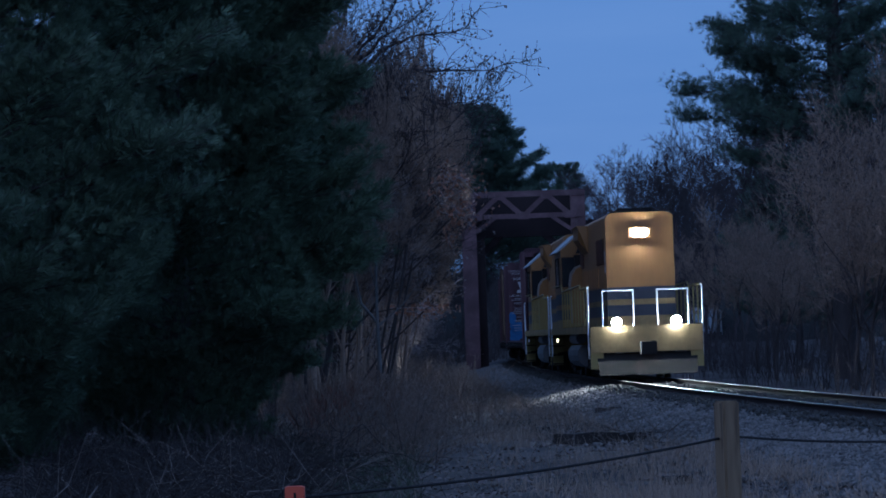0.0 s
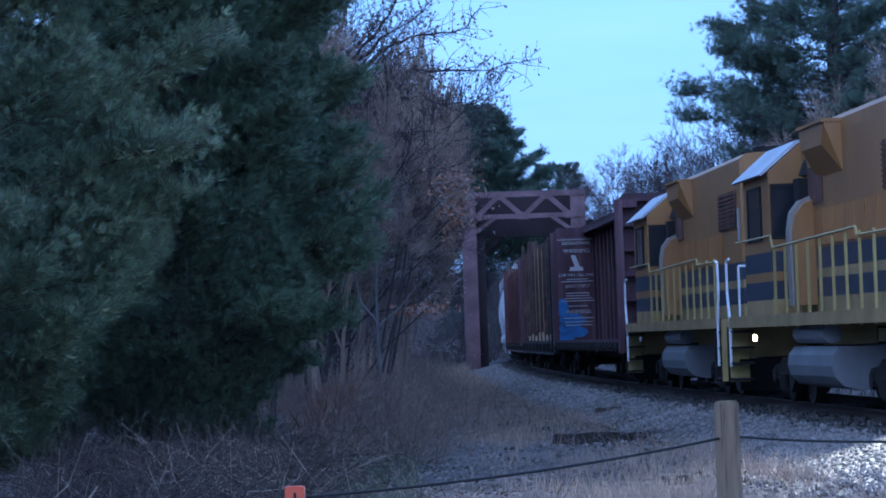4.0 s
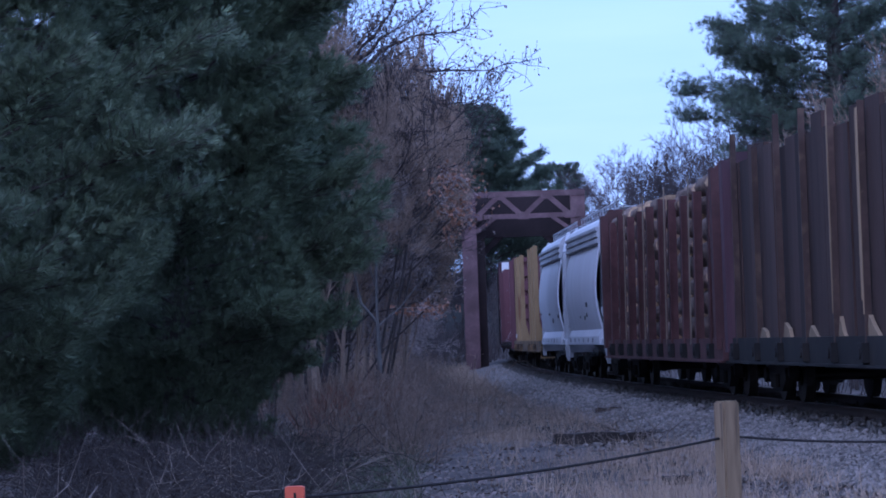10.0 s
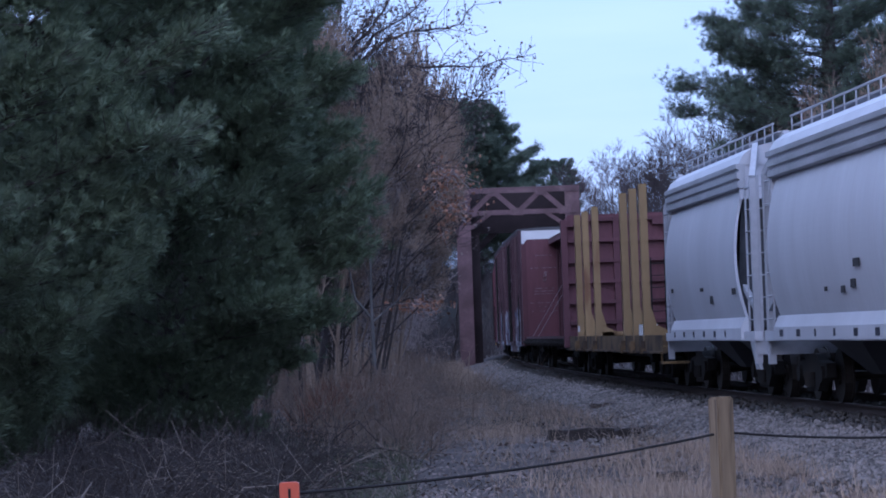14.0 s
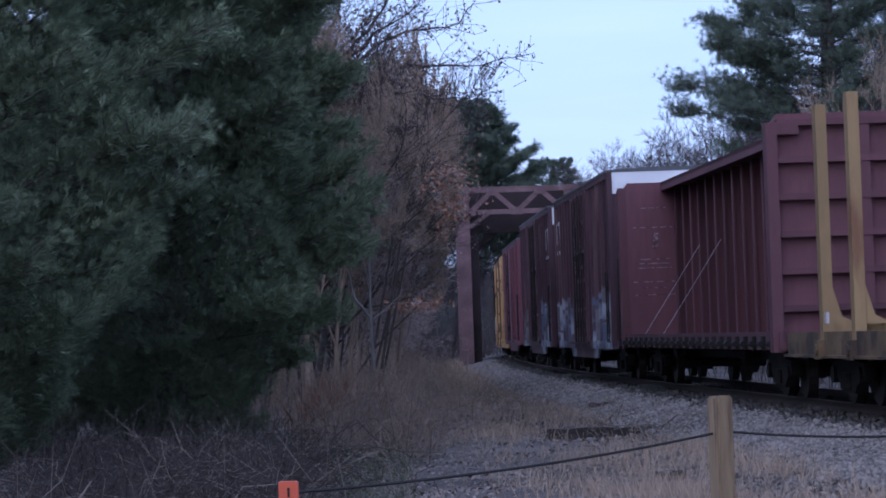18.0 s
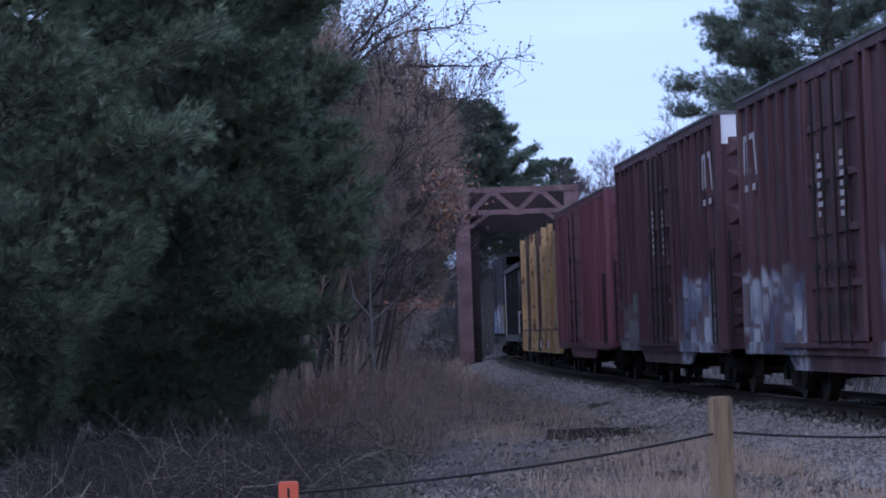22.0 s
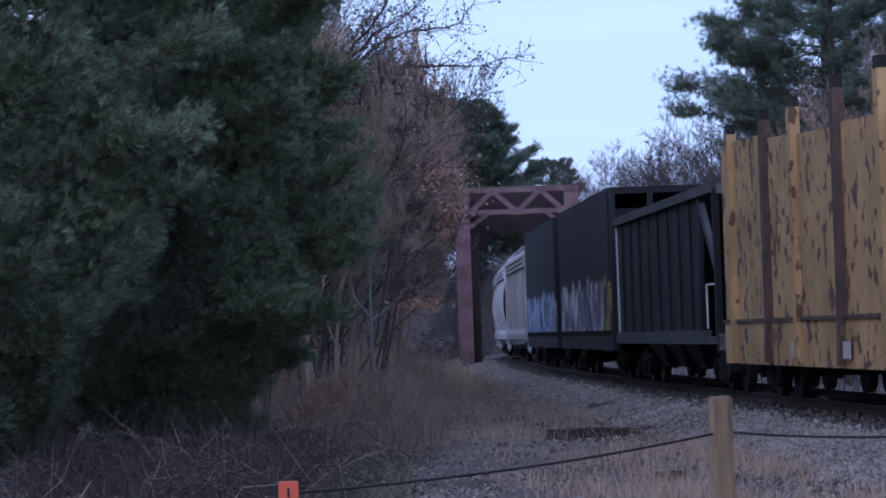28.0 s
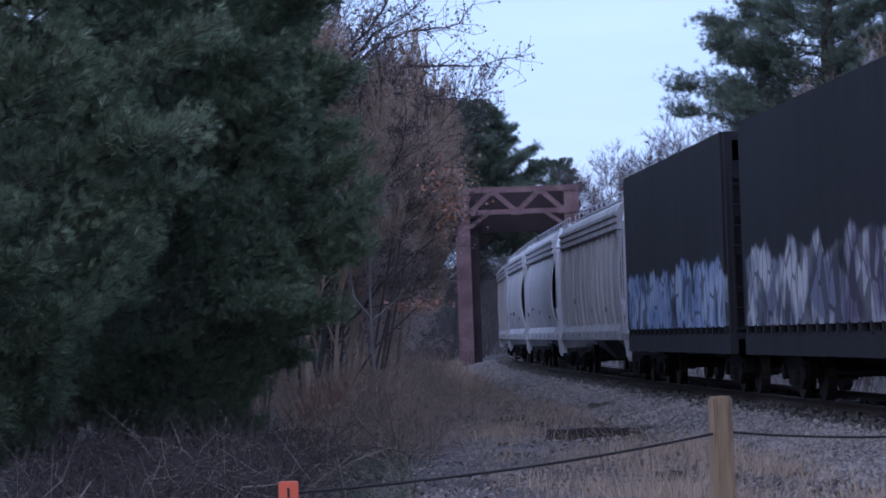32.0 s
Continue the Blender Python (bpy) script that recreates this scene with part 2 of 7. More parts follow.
# ======== mesh helpers ========
class Mesh:
    """Collects boxes, rods and plates, and becomes one mesh."""

    def __init__(self):
        self.v, self.f = [], []

    def add(self, verts, faces):
        k = len(self.v)
        self.v += [tuple(p) for p in verts]
        self.f += [tuple(i + k for i in f) for f in faces]
        return self

    def box(self, x0, x1, y0, y1, z0, z1):
        v = [(x, y, z) for x in (x0, x1) for y in (y0, y1) for z in (z0, z1)]
        return self.add(v, [(0, 1, 3, 2), (4, 6, 7, 5), (0, 4, 5, 1), (2, 3, 7, 6), (0, 2, 6, 4), (1, 5, 7, 3)])

    def rod(self, a, b, r, n=8, r2=None):
        a, b = Vector(a), Vector(b)
        q = (b - a).to_track_quat("Z", "Y")
        v = []
        for p, s in ((a, r), (b, r if r2 is None else r2)):
            v += [p + q @ Vector((s * math.cos(2 * math.pi * i / n), s * math.sin(2 * math.pi * i / n), 0)) for i in range(n)]
        f = [(i, (i + 1) % n, n + (i + 1) % n, n + i) for i in range(n)]
        return self.add(v, f + [tuple(range(n))[::-1], tuple(range(n, 2 * n))])

    def beam(self, a, b, w, h):
        """A square bar from a to b, w wide across and h high."""
        a, b = Vector(a), Vector(b)
        d = (b - a).normalized()
        side = d.cross(Vector((0, 0, 1)))
        side = Vector((1, 0, 0)) if side.length < 1e-4 else side.normalized()
        up = side.cross(d).normalized()
        v = [p + side * sx * w / 2 + up * sz * h / 2 for p in (a, b) for sx, sz in ((-1, -1), (1, -1), (1, 1), (-1, 1))]
        return self.add(v, [(0, 3, 2, 1), (4, 5, 6, 7), (0, 1, 5, 4), (1, 2, 6, 5), (2, 3, 7, 6), (3, 0, 4, 7)])

    def profile(self, pts, x0, x1):
        """A closed outline of (y, z) points, drawn out along x."""
        n = len(pts)
        v = [(x, y, z) for x in (x0, x1) for y, z in pts]
        f = [(i, (i + 1) % n, n + (i + 1) % n, n + i) for i in range(n)]
        return self.add(v, f + [tuple(range(n))[::-1], tuple(range(n, 2 * n))])

    def plate(self, pts, y0, y1):
        """A closed outline of (x, z) points, with thickness from y0 to y1."""
        n = len(pts)
        v = [(x, y, z) for y in (y0, y1) for x, z in pts]
        f = [(i, (i + 1) % n, n + (i + 1) % n, n + i) for i in range(n)]
        return self.add(v, f + [tuple(range(n))[::-1], tuple(range(n, 2 * n))])

    def path(self, pts, r, n=6):
        for a, b in zip(pts, pts[1:]):
            self.rod(a, b, r, n)
        return self

    def data(self, name, mat, smooth=False):
        me = bpy.data.meshes.new(name)
        me.from_pydata(self.v, [], self.f)
        bm = bmesh.new()
        bm.from_mesh(me)
        bmesh.ops.recalc_face_normals(bm, faces=bm.faces)
        bm.to_mesh(me)
        bm.free()
        me.materials.append(mat)
        if smooth:
            me.polygons.foreach_set("use_smooth", [True] * len(me.polygons))
        return me


def part(name, me, mat, parent, label="", at=None, smooth=False):
    """One mesh object under a thing or a part; me is a Mesh or finished mesh data."""
    ob = new(name, me.data(name, mat, smooth) if isinstance(me, Mesh) else me)
    ob.parent = parent
    if at is not None:
        ob.matrix_basis = at if isinstance(at, Matrix) else pose(*at)
    return tagged(ob, label)


def big_mesh(name, verts, faces, mat):
    """Mesh data from numpy arrays; faces all of one size."""
    me = bpy.data.meshes.new(name)
    verts, faces = np.asarray(verts, np.float32), np.asarray(faces, np.int32)
    me.vertices.add(len(verts))
    me.vertices.foreach_set("co", verts.ravel())
    k = faces.shape[1]
    me.loops.add(faces.size)
    me.loops.foreach_set("vertex_index", faces.ravel())
    me.polygons.add(len(faces))
    me.polygons.foreach_set("loop_start", np.arange(0, faces.size, k, dtype=np.int32))
    me.update(calc_edges=True)
    me.materials.append(mat)
    return me


def spread(base_v, base_f, places, turns, sizes):
    """Copies of a small shape: numpy places (n, 3), turn matrices (n, 3, 3) and sizes (n,)."""
    n, k = len(places), len(base_v)
    v = np.einsum("nij,kj->nki", turns, base_v) * sizes[:, None, None] + places[:, None, :]
    f = base_f[None] + (np.arange(n) * k)[:, None, None]
    return v.reshape(-1, 3), f.reshape(-1, base_f.shape[1])


def turns_to(dirs, rng):
    """Turn matrices whose z axis follows dirs, with a random roll."""
    d = dirs / np.maximum(np.linalg.norm(dirs, axis=1, keepdims=True), 1e-9)
    r = rng.normal(size=d.shape)
    x = np.cross(d, r)
    x /= np.maximum(np.linalg.norm(x, axis=1, keepdims=True), 1e-9)
    return np.stack([x, np.cross(d, x), d], axis=2)


def limbs(segments, sides=4):
    """Tapered tubes from rows (ax, ay, az, bx, by, bz, ra, rb)."""
    s = np.asarray(segments, float)
    a, b = s[:, :3], s[:, 3:6]
    t = turns_to(b - a, np.random.default_rng(5))
    ang = np.arange(sides) * 2 * np.pi / sides
    ring = np.stack([np.cos(ang), np.sin(ang), 0 * ang], 1)
    ro = np.einsum("nij,kj->nki", t, ring)
    v = np.concatenate([a[:, None] + ro * s[:, 6, None, None], b[:, None] + ro * s[:, 7, None, None]], 1)
    i = np.arange(sides)
    f = np.stack([i, (i + 1) % sides, sides + (i + 1) % sides, sides + i], 1)
    f = f[None] + (np.arange(len(s)) * 2 * sides)[:, None, None]
    return v.reshape(-1, 3), f.reshape(-1, 4)


# ======== the line of the track ========
UNIT = 1.516  # metres


def near_side(y):
    """Where the side of a car that faces the camera runs, at the depth y."""
    yy = np.clip(y, -25.0, 330.0)
    q = (yy / UNIT - 80) / 50
    x = UNIT * (1.81842 - 0.29393 * q + 1.45555 * q ** 2 + 0.07839 * q ** 3)
    slope = (-0.29393 + 2.9111 * q + 0.23517 * q ** 2) / 50
    return x + slope * (y - yy)


HALF = 1.55
_y = np.arange(-420.0, 520.0, 0.5)
_x = near_side(_y)
_dx = np.gradient(_x, _y)
_s = np.concatenate([[0], np.cumsum(np.hypot(np.diff(_x), np.diff(_y)))])
_s -= np.interp(121.28, _y, _s)
_nx, _ny = 1 / np.hypot(1, _dx), -_dx / np.hypot(1, _dx)
CX, CY = _x + HALF * _nx, _y + HALF * _ny


def middle(s):
    """The point on the track's middle line at the distance s along it."""
    return Vector((float(np.interp(s, _s, CX)), float(np.interp(s, _s, CY)), 0))


def run(t):
    """How far the train has come at t seconds."""
    u = t - 15
    return UNIT * (6 * u - 0.013433 * u * u + 0.00021063 * u ** 3)


def beside(y, d):
    """x at the depth y and d metres to the right of the track's middle."""
    return np.interp(y, CY, CX) + d


# ======== ground and track ========
def height(x, y):
    """The ground: a ballast bank under the track and slightly rolling litter beside it."""
    d = np.abs(x - np.interp(y, CY, CX))
    bank = np.interp(d, [0, 1.45, 1.75, 3.3, 4.5], [-0.17, -0.17, -0.22, -0.56, -0.62])
    roll = 0.05 * np.sin(x * 0.9 + 0.3 * y) + 0.05 * np.sin(0.37 * y + 1.3 * x + 1) + 0.03 * np.sin(2.1 * x - 1.7 * y)
    return bank + roll * np.clip((d - 3.0) / 2, 0, 1) + 0.5 * np.clip((d - 14) / 40, 0, 1)


off = np.concatenate([-np.geomspace(2500, 9, 26), np.arange(-8.5, 6.1, 0.3), np.geomspace(6.5, 2500, 26)])
row = np.concatenate([np.arange(-80, 4, 6.0), np.arange(4, 180, 0.8), np.arange(180, 400, 5.0), np.geomspace(410, 4000, 14)])
gy, gd = np.meshgrid(row, off, indexing="ij")
gx = np.interp(gy, CY, CX) + gd
gz = height(gx, gy)
nr, nc = gx.shape
idx = np.arange(nr * nc).reshape(nr, nc)
quads = np.stack([idx[:-1, :-1], idx[:-1, 1:], idx[1:, 1:], idx[1:, :-1]], -1).reshape(-1, 4)
centre_d = np.abs((gd[:-1, :-1] + gd[:-1, 1:]) / 2).reshape(-1)
ground_me = big_mesh("ground", np.stack([gx, gy, gz], -1).reshape(-1, 3), quads, M["soil"])
ground_me.materials.append(M["ballast"])
ground_me.materials.append(M["oily_shaded"])
ground_me.polygons.foreach_set("material_index", (centre_d < 2.75).astype(np.int32) + (centre_d < 1.75))
ground_me.polygons.foreach_set("use_smooth", np.ones(len(quads), bool))
ground = tagged(new("ground", ground_me), "brown leaf litter and a grey stone track bank", "ground", kind="structure")


def rail(side):
    """A rail with foot, web and a worn head, along the whole line."""
    shape = [(-0.07, -0.17), (0.07, -0.17), (0.07, -0.155), (0.012, -0.14), (0.012, -0.04), (0.036, -0.03), (0.036, -0.003),
             (0.028, 0), (-0.028, 0), (-0.036, -0.003), (-0.036, -0.03), (-0.012, -0.04), (-0.012, -0.14), (-0.07, -0.155)]
    sel = (CY > -60) & (CY < 330)
    cx, cy, nx, ny = CX[sel][::4], CY[sel][::4], _nx[sel][::4], _ny[sel][::4]
    sh = np.array(shape)
    v = np.stack([cx[:, None] + (side + sh[:, 0]) * nx[:, None], cy[:, None] + (side + sh[:, 0]) * ny[:, None],
                  np.broadcast_to(sh[:, 1], (len(cx), len(sh)))], -1)
    n = len(sh)
    i = np.arange(len(cx) - 1)[:, None] * n
    k = np.arange(n)[None]
    f = np.stack([i + k, i + (k + 1) % n, i + n + (k + 1) % n, i + n + k], -1).reshape(-1, 4)
    me = big_mesh("rail", v.reshape(-1, 3), f, M["rail_side"])
    me.materials.append(M["rail"])
    top = np.tile(np.isin(np.arange(n), (6, 7, 8)), len(cx) - 1).astype(np.int32)
    me.polygons.foreach_set("material_index", top)
    return me


track = tagged(new("railway_track"), "single railway track with worn rails on dark ties", "railway track", kind="structure")
part("rail", rail(-0.7525), None, track)
part("rail", rail(0.7525), None, track)


def stones(count, seed, inner=False):
    """Crushed stone on the bank."""
    rng = np.random.default_rng(seed)
    tet = np.array([(0, 0, 1), (0.95, 0, -0.3), (-0.5, 0.8, -0.35), (-0.45, -0.85, -0.25), (0.2, 0.1, -0.8)])
    f = np.array([(0, 1, 2), (0, 2, 3), (0, 3, 1), (4, 2, 1), (4, 3, 2), (4, 1, 3)])
    y = 24 + 130 * rng.random(count) ** 1.5
    d = np.where(rng.random(count) < 0.82, -rng.uniform(0.3, 1.0, count) ** 0.8 * 3.3, rng.uniform(-0.7, 2.6, count))
    loose = rng.random(count) < 0.05
    d = np.where(loose, -rng.uniform(2.9, 4.6, count), d)
    if inner:
        d = rng.uniform(-1.95, 1.9, count)
    else:
        d = np.where(np.abs(d) < 1.75 + rng.normal(0, 0.12, count), -rng.uniform(1.8, 3.0, count), d)
    x = np.interp(y, CY, CX) + d
    size = rng.uniform(0.022, 0.07, count) * np.where(y > 70, 1.35, 1)
    z = height(x, y) + size * 0.35
    v, ff = spread(tet, f, np.stack([x, y, z], 1), turns_to(rng.normal(size=(count, 3)), rng), size)
    return big_mesh("stones", v, ff, M["oily_shaded_stone" if inner else "stone"])


# these stones carry oil and the train's shade in their colour
tagged(new("track_ballast", stones(16000, 4, True)), "stone darkened by oil and painted-in train shade, between and beside the rails", "ballast", kind="stuff")
tagged(new("track_ballast", stones(54000, 3)), "grey crushed stone ballast on the track bank", "ballast", kind="stuff")


# ======== low growth ========
def blades(name, count, area, seed, mat, tall=(0.2, 0.6), lean=0.35, width=0.006):
    """Thin blades or stalks standing on the ground; area gives x, y arrays."""
    rng = np.random.default_rng(seed)
    x, y = area(rng, count)
    base_v = np.array([(-1, 0, 0), (1, 0, 0), (0.6, 0, 0.55), (-0.6, 0, 0.55), (0, 0, 1)], float)
    base_v[:, 0] *= 0.014
    f = np.array([(0, 1, 2), (0, 2, 3), (3, 2, 4)])
    dirs = np.stack([rng.normal(0, lean, count), rng.normal(0, lean, count), np.ones(count)], 1)
    h = rng.uniform(*tall, count)
    v, ff = spread(base_v, f, np.stack([x, y, height(x, y) - 0.02], 1), turns_to(dirs, rng), h)
    return big_mesh(name, v, ff, mat)


def verge(rng, n):
    y = 20 + 110 * rng.random(n) ** 1.6
    d = -3.1 - np.abs(rng.normal(0, 1.0, n)) - 0.4 * rng.random(n)
    # patches
    keep = np.sin(y * 0.8 + d * 2) + np.sin(y * 0.33 + 1) + rng.normal(0, 0.7, n) > -0.2
    d = np.where(keep, d, d - 1.5)
    # little grows before the rotten ties
    x = beside(y, d)
    bare_patch = (y > 42) & (y < 51) & (x > 1.3) & (x < 4.3) & (rng.random(n) < 0.9)
    y = np.where(bare_patch, y - 17, y)
    return beside(y, d), y


def portal_grass(rng, n):
    y = rng.uniform(85, 146, n)
    return beside(y, -3.4 - np.abs(rng.normal(0, 1.1, n))), y


tagged(new("dry_grass", blades("dry_grass", 26000, verge, 11, M["grass"], (0.08, 0.42), 0.4)), "short tan dry grass beside the ballast", "grass", kind="stuff")
tagged(new("dry_grass", blades("dry_grass", 7000, portal_grass, 12, M["grass"], (0.25, 0.8), 0.35)), "tall pale dry grass beside the steel portal", "grass", kind="stuff")


def tangle(name, count, area, seed, mat, reach=(0.5, 1.6), rise=(0.1, 1.0), thick=0.006, steps=5):
    """Arching bare canes and twigs lying over one another."""
    rng = np.random.default_rng(seed)
    x, y = area(rng, count)
    seg = []
    for k in range(count):
        p = np.array([x[k], y[k], height(x[k], y[k])])
        a = rng.uniform(0, 2 * math.pi)
        L, up = rng.uniform(*reach), rng.uniform(*rise)
        d = np.array([math.cos(a), math.sin(a), 0])
        for i in range(steps):
            u = (i + 1) / steps
            q = np.array([x[k], y[k], 0]) + d * L * u + rng.normal(0, 0.03 * L, 3)
            q[2] = height(q[0], q[1]) + max(0.02, up * math.sin(u * 2.4) + rng.normal(0, 0.06))
            seg.append((*p, *q, thick * (1.1 - 0.8 * (i / steps)), thick * (1.1 - 0.8 * u)))
            if rng.random() < 0.55:
                w = q + rng.normal(0, 0.22, 3) + (0, 0, 0.12)
                seg.append((*q, *w, thick * 0.55, thick * 0.25))
            p = q
    v, f = limbs(seg, 3)
    return big_mesh(name, v, f, mat)


def brush_area(rng, n):
    y = rng.uniform(25, 42, n)
    u = rng.uniform(-0.145, -0.05, n)
    return u * y, y


def brush_right(rng, n):
    y = rng.uniform(42, 85, n)
    return y * rng.uniform(-0.045, -0.004, n), y


def mid_brush(rng, n):
    y = rng.uniform(46, 62, n)
    return y * rng.uniform(-0.048, -0.010, n), y


def back_brush(rng, n):
    y = rng.uniform(60, 150, n)
    return beside(y, -5.0 - rng.uniform(0, 6, n) ** 1.0), y


# the first tangle uses the bramble colour with the pines' shade in it
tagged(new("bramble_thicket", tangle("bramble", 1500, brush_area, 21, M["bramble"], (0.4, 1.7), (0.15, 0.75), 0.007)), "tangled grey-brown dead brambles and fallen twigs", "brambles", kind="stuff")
tagged(new("bramble_thicket", tangle("bramble", 1000, brush_right, 22, M["brush"], (0.4, 1.3), (0.15, 0.8))), "leafless grey-brown brush beside the track bank", "brambles", kind="stuff")
tagged(new("bramble_thicket", tangle("bramble", 750, mid_brush, 29, M["brush"], (0.5, 1.6), (0.3, 1.3), 0.007)), "tall leafless brush in front of bare trees", "brambles", kind="stuff")
tagged(new("brushwood", tangle("brushwood", 1300, back_brush, 23, M["brush"], (0.5, 1.6), (0.3, 1.4), 0.01)), "grey leafless undergrowth below the trees", "undergrowth", kind="stuff")


def far_side(rng, n):
    y = rng.uniform(40, 170, n)
    return beside(y, 4.2 + rng.uniform(0, 8, n)), y


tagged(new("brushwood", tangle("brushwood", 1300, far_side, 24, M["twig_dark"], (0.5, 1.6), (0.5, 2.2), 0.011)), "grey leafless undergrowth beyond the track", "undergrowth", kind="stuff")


tagged(new("fallen_canes", tangle("canes", 120, brush_area, 25, M["cane"], (0.8, 2.6), (0.15, 0.75), 0.0095, 10)), "pale bent dead canes over the brambles", "brambles", kind="stuff")
tagged(new("fallen_canes", tangle("canes", 160, brush_right, 26, M["cane"], (0.5, 1.4), (0.2, 1.0), 0.009, 8)), "pale bent dead canes beside the track bank", "brambles", kind="stuff")


def litter_area(rng, n):
    y = 22 + 95 * rng.random(n) ** 1.7
    d = -2.9 - rng.random(n) ** 1.4 * 7
    x = beside(y, d)
    return np.where(x / y < -0.1, -0.02 * y - 2.0 * rng.random(n), x), y


def litter(count, seed, area=None, mat="litter"):
    """Fallen leaves and chips lying about."""
    rng = np.random.default_rng(seed)
    x, y = (area or litter_area)(rng, count)
    lv = np.array([(-0.5, -0.3, 0), (0.4, -0.35, 0.08), (0.6, 0.25, 0), (-0.3, 0.4, 0.12)])
    dirs = np.stack([rng.normal(0, 0.45, count), rng.normal(0, 0.45, count), np.ones(count)], 1)
    v, f = spread(lv, np.array([(0, 1, 2, 3)]), np.stack([x, y, height(x, y) + 0.012], 1), turns_to(dirs, rng), rng.uniform(0.02, 0.06, count))
    return big_mesh("litter", v, f, M[mat])


def bank_foot(rng, n):
    y = rng.uniform(44, 92, n)
    return beside(y, -3.1 - np.abs(rng.normal(0, 0.9, n))), y


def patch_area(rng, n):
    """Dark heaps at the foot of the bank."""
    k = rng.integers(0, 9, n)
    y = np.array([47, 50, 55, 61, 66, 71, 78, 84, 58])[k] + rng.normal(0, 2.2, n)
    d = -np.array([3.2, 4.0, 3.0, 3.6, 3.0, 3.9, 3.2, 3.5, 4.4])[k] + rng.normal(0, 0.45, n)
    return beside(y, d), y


def russet_area(rng, n):
    k = rng.integers(0, 3, n)
    y = np.array([50.0, 51.5, 53.0])[k] + rng.normal(0, 0.5, n)
    return np.array([-2.05, -1.75, -1.45])[k] + rng.normal(0, 0.2, n), y


tagged(new("fallen_branches", tangle("branches", 130, bank_foot, 28, M["cane"], (0.4, 1.5), (0.03, 0.22), 0.014, 6)), "pale fallen branches at the foot of the bank", "branches", kind="stuff")
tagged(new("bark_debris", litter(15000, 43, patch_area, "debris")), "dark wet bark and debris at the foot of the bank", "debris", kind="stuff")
tagged(new("dry_fern", blades("fern", 1400, russet_area, 33, M["fern"], (0.6, 1.45), 0.38)), "russet dry fern stalks in the brush", "fern", kind="stuff")
tagged(new("leaf_litter", litter(42000, 41)), "brown fallen leaves and chips on the ground", "leaf litter", kind="stuff")


def deep_brush(rng, n):
    y = rng.uniform(150, 290, n)
    return beside(y, -3.6 - rng.uniform(0, 9, n)), y


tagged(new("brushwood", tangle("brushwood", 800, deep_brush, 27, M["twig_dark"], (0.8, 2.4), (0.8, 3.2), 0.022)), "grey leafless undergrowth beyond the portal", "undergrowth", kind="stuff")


def weed_area(rng, n):
    y = rng.uniform(26, 60, n)
    u = rng.uniform(-0.075, -0.01, n)
    return u * y, y


tagged(new("green_weeds", blades("weeds", 5000, weed_area, 31, M["green_weed"], (0.1, 0.5), 0.6)), "dull green low weeds among brambles", "weeds", kind="stuff")


# ======== trees ========
def needles(n, length, width, rng, fan=1.15):
    """A tuft of needles that fan forward along z from one bud."""
    v, f = [np.zeros(3)], []
    for i in range(n):
        a, tilt = rng.uniform(0, 2 * math.pi), rng.uniform(0.1, fan)
        d = np.array([math.cos(a) * math.sin(tilt), math.sin(a) * math.sin(tilt), math.cos(tilt)])
        w = np.cross(d, rng.normal(size=3))
        w *= width / np.linalg.norm(w)
        tip = d * length * rng.uniform(0.75, 1.1)
        k = len(v)
        v += [d * 0.45 * length + w, tip]
        f.append((0, k, k + 1))
    return np.array(v), np.array(f)


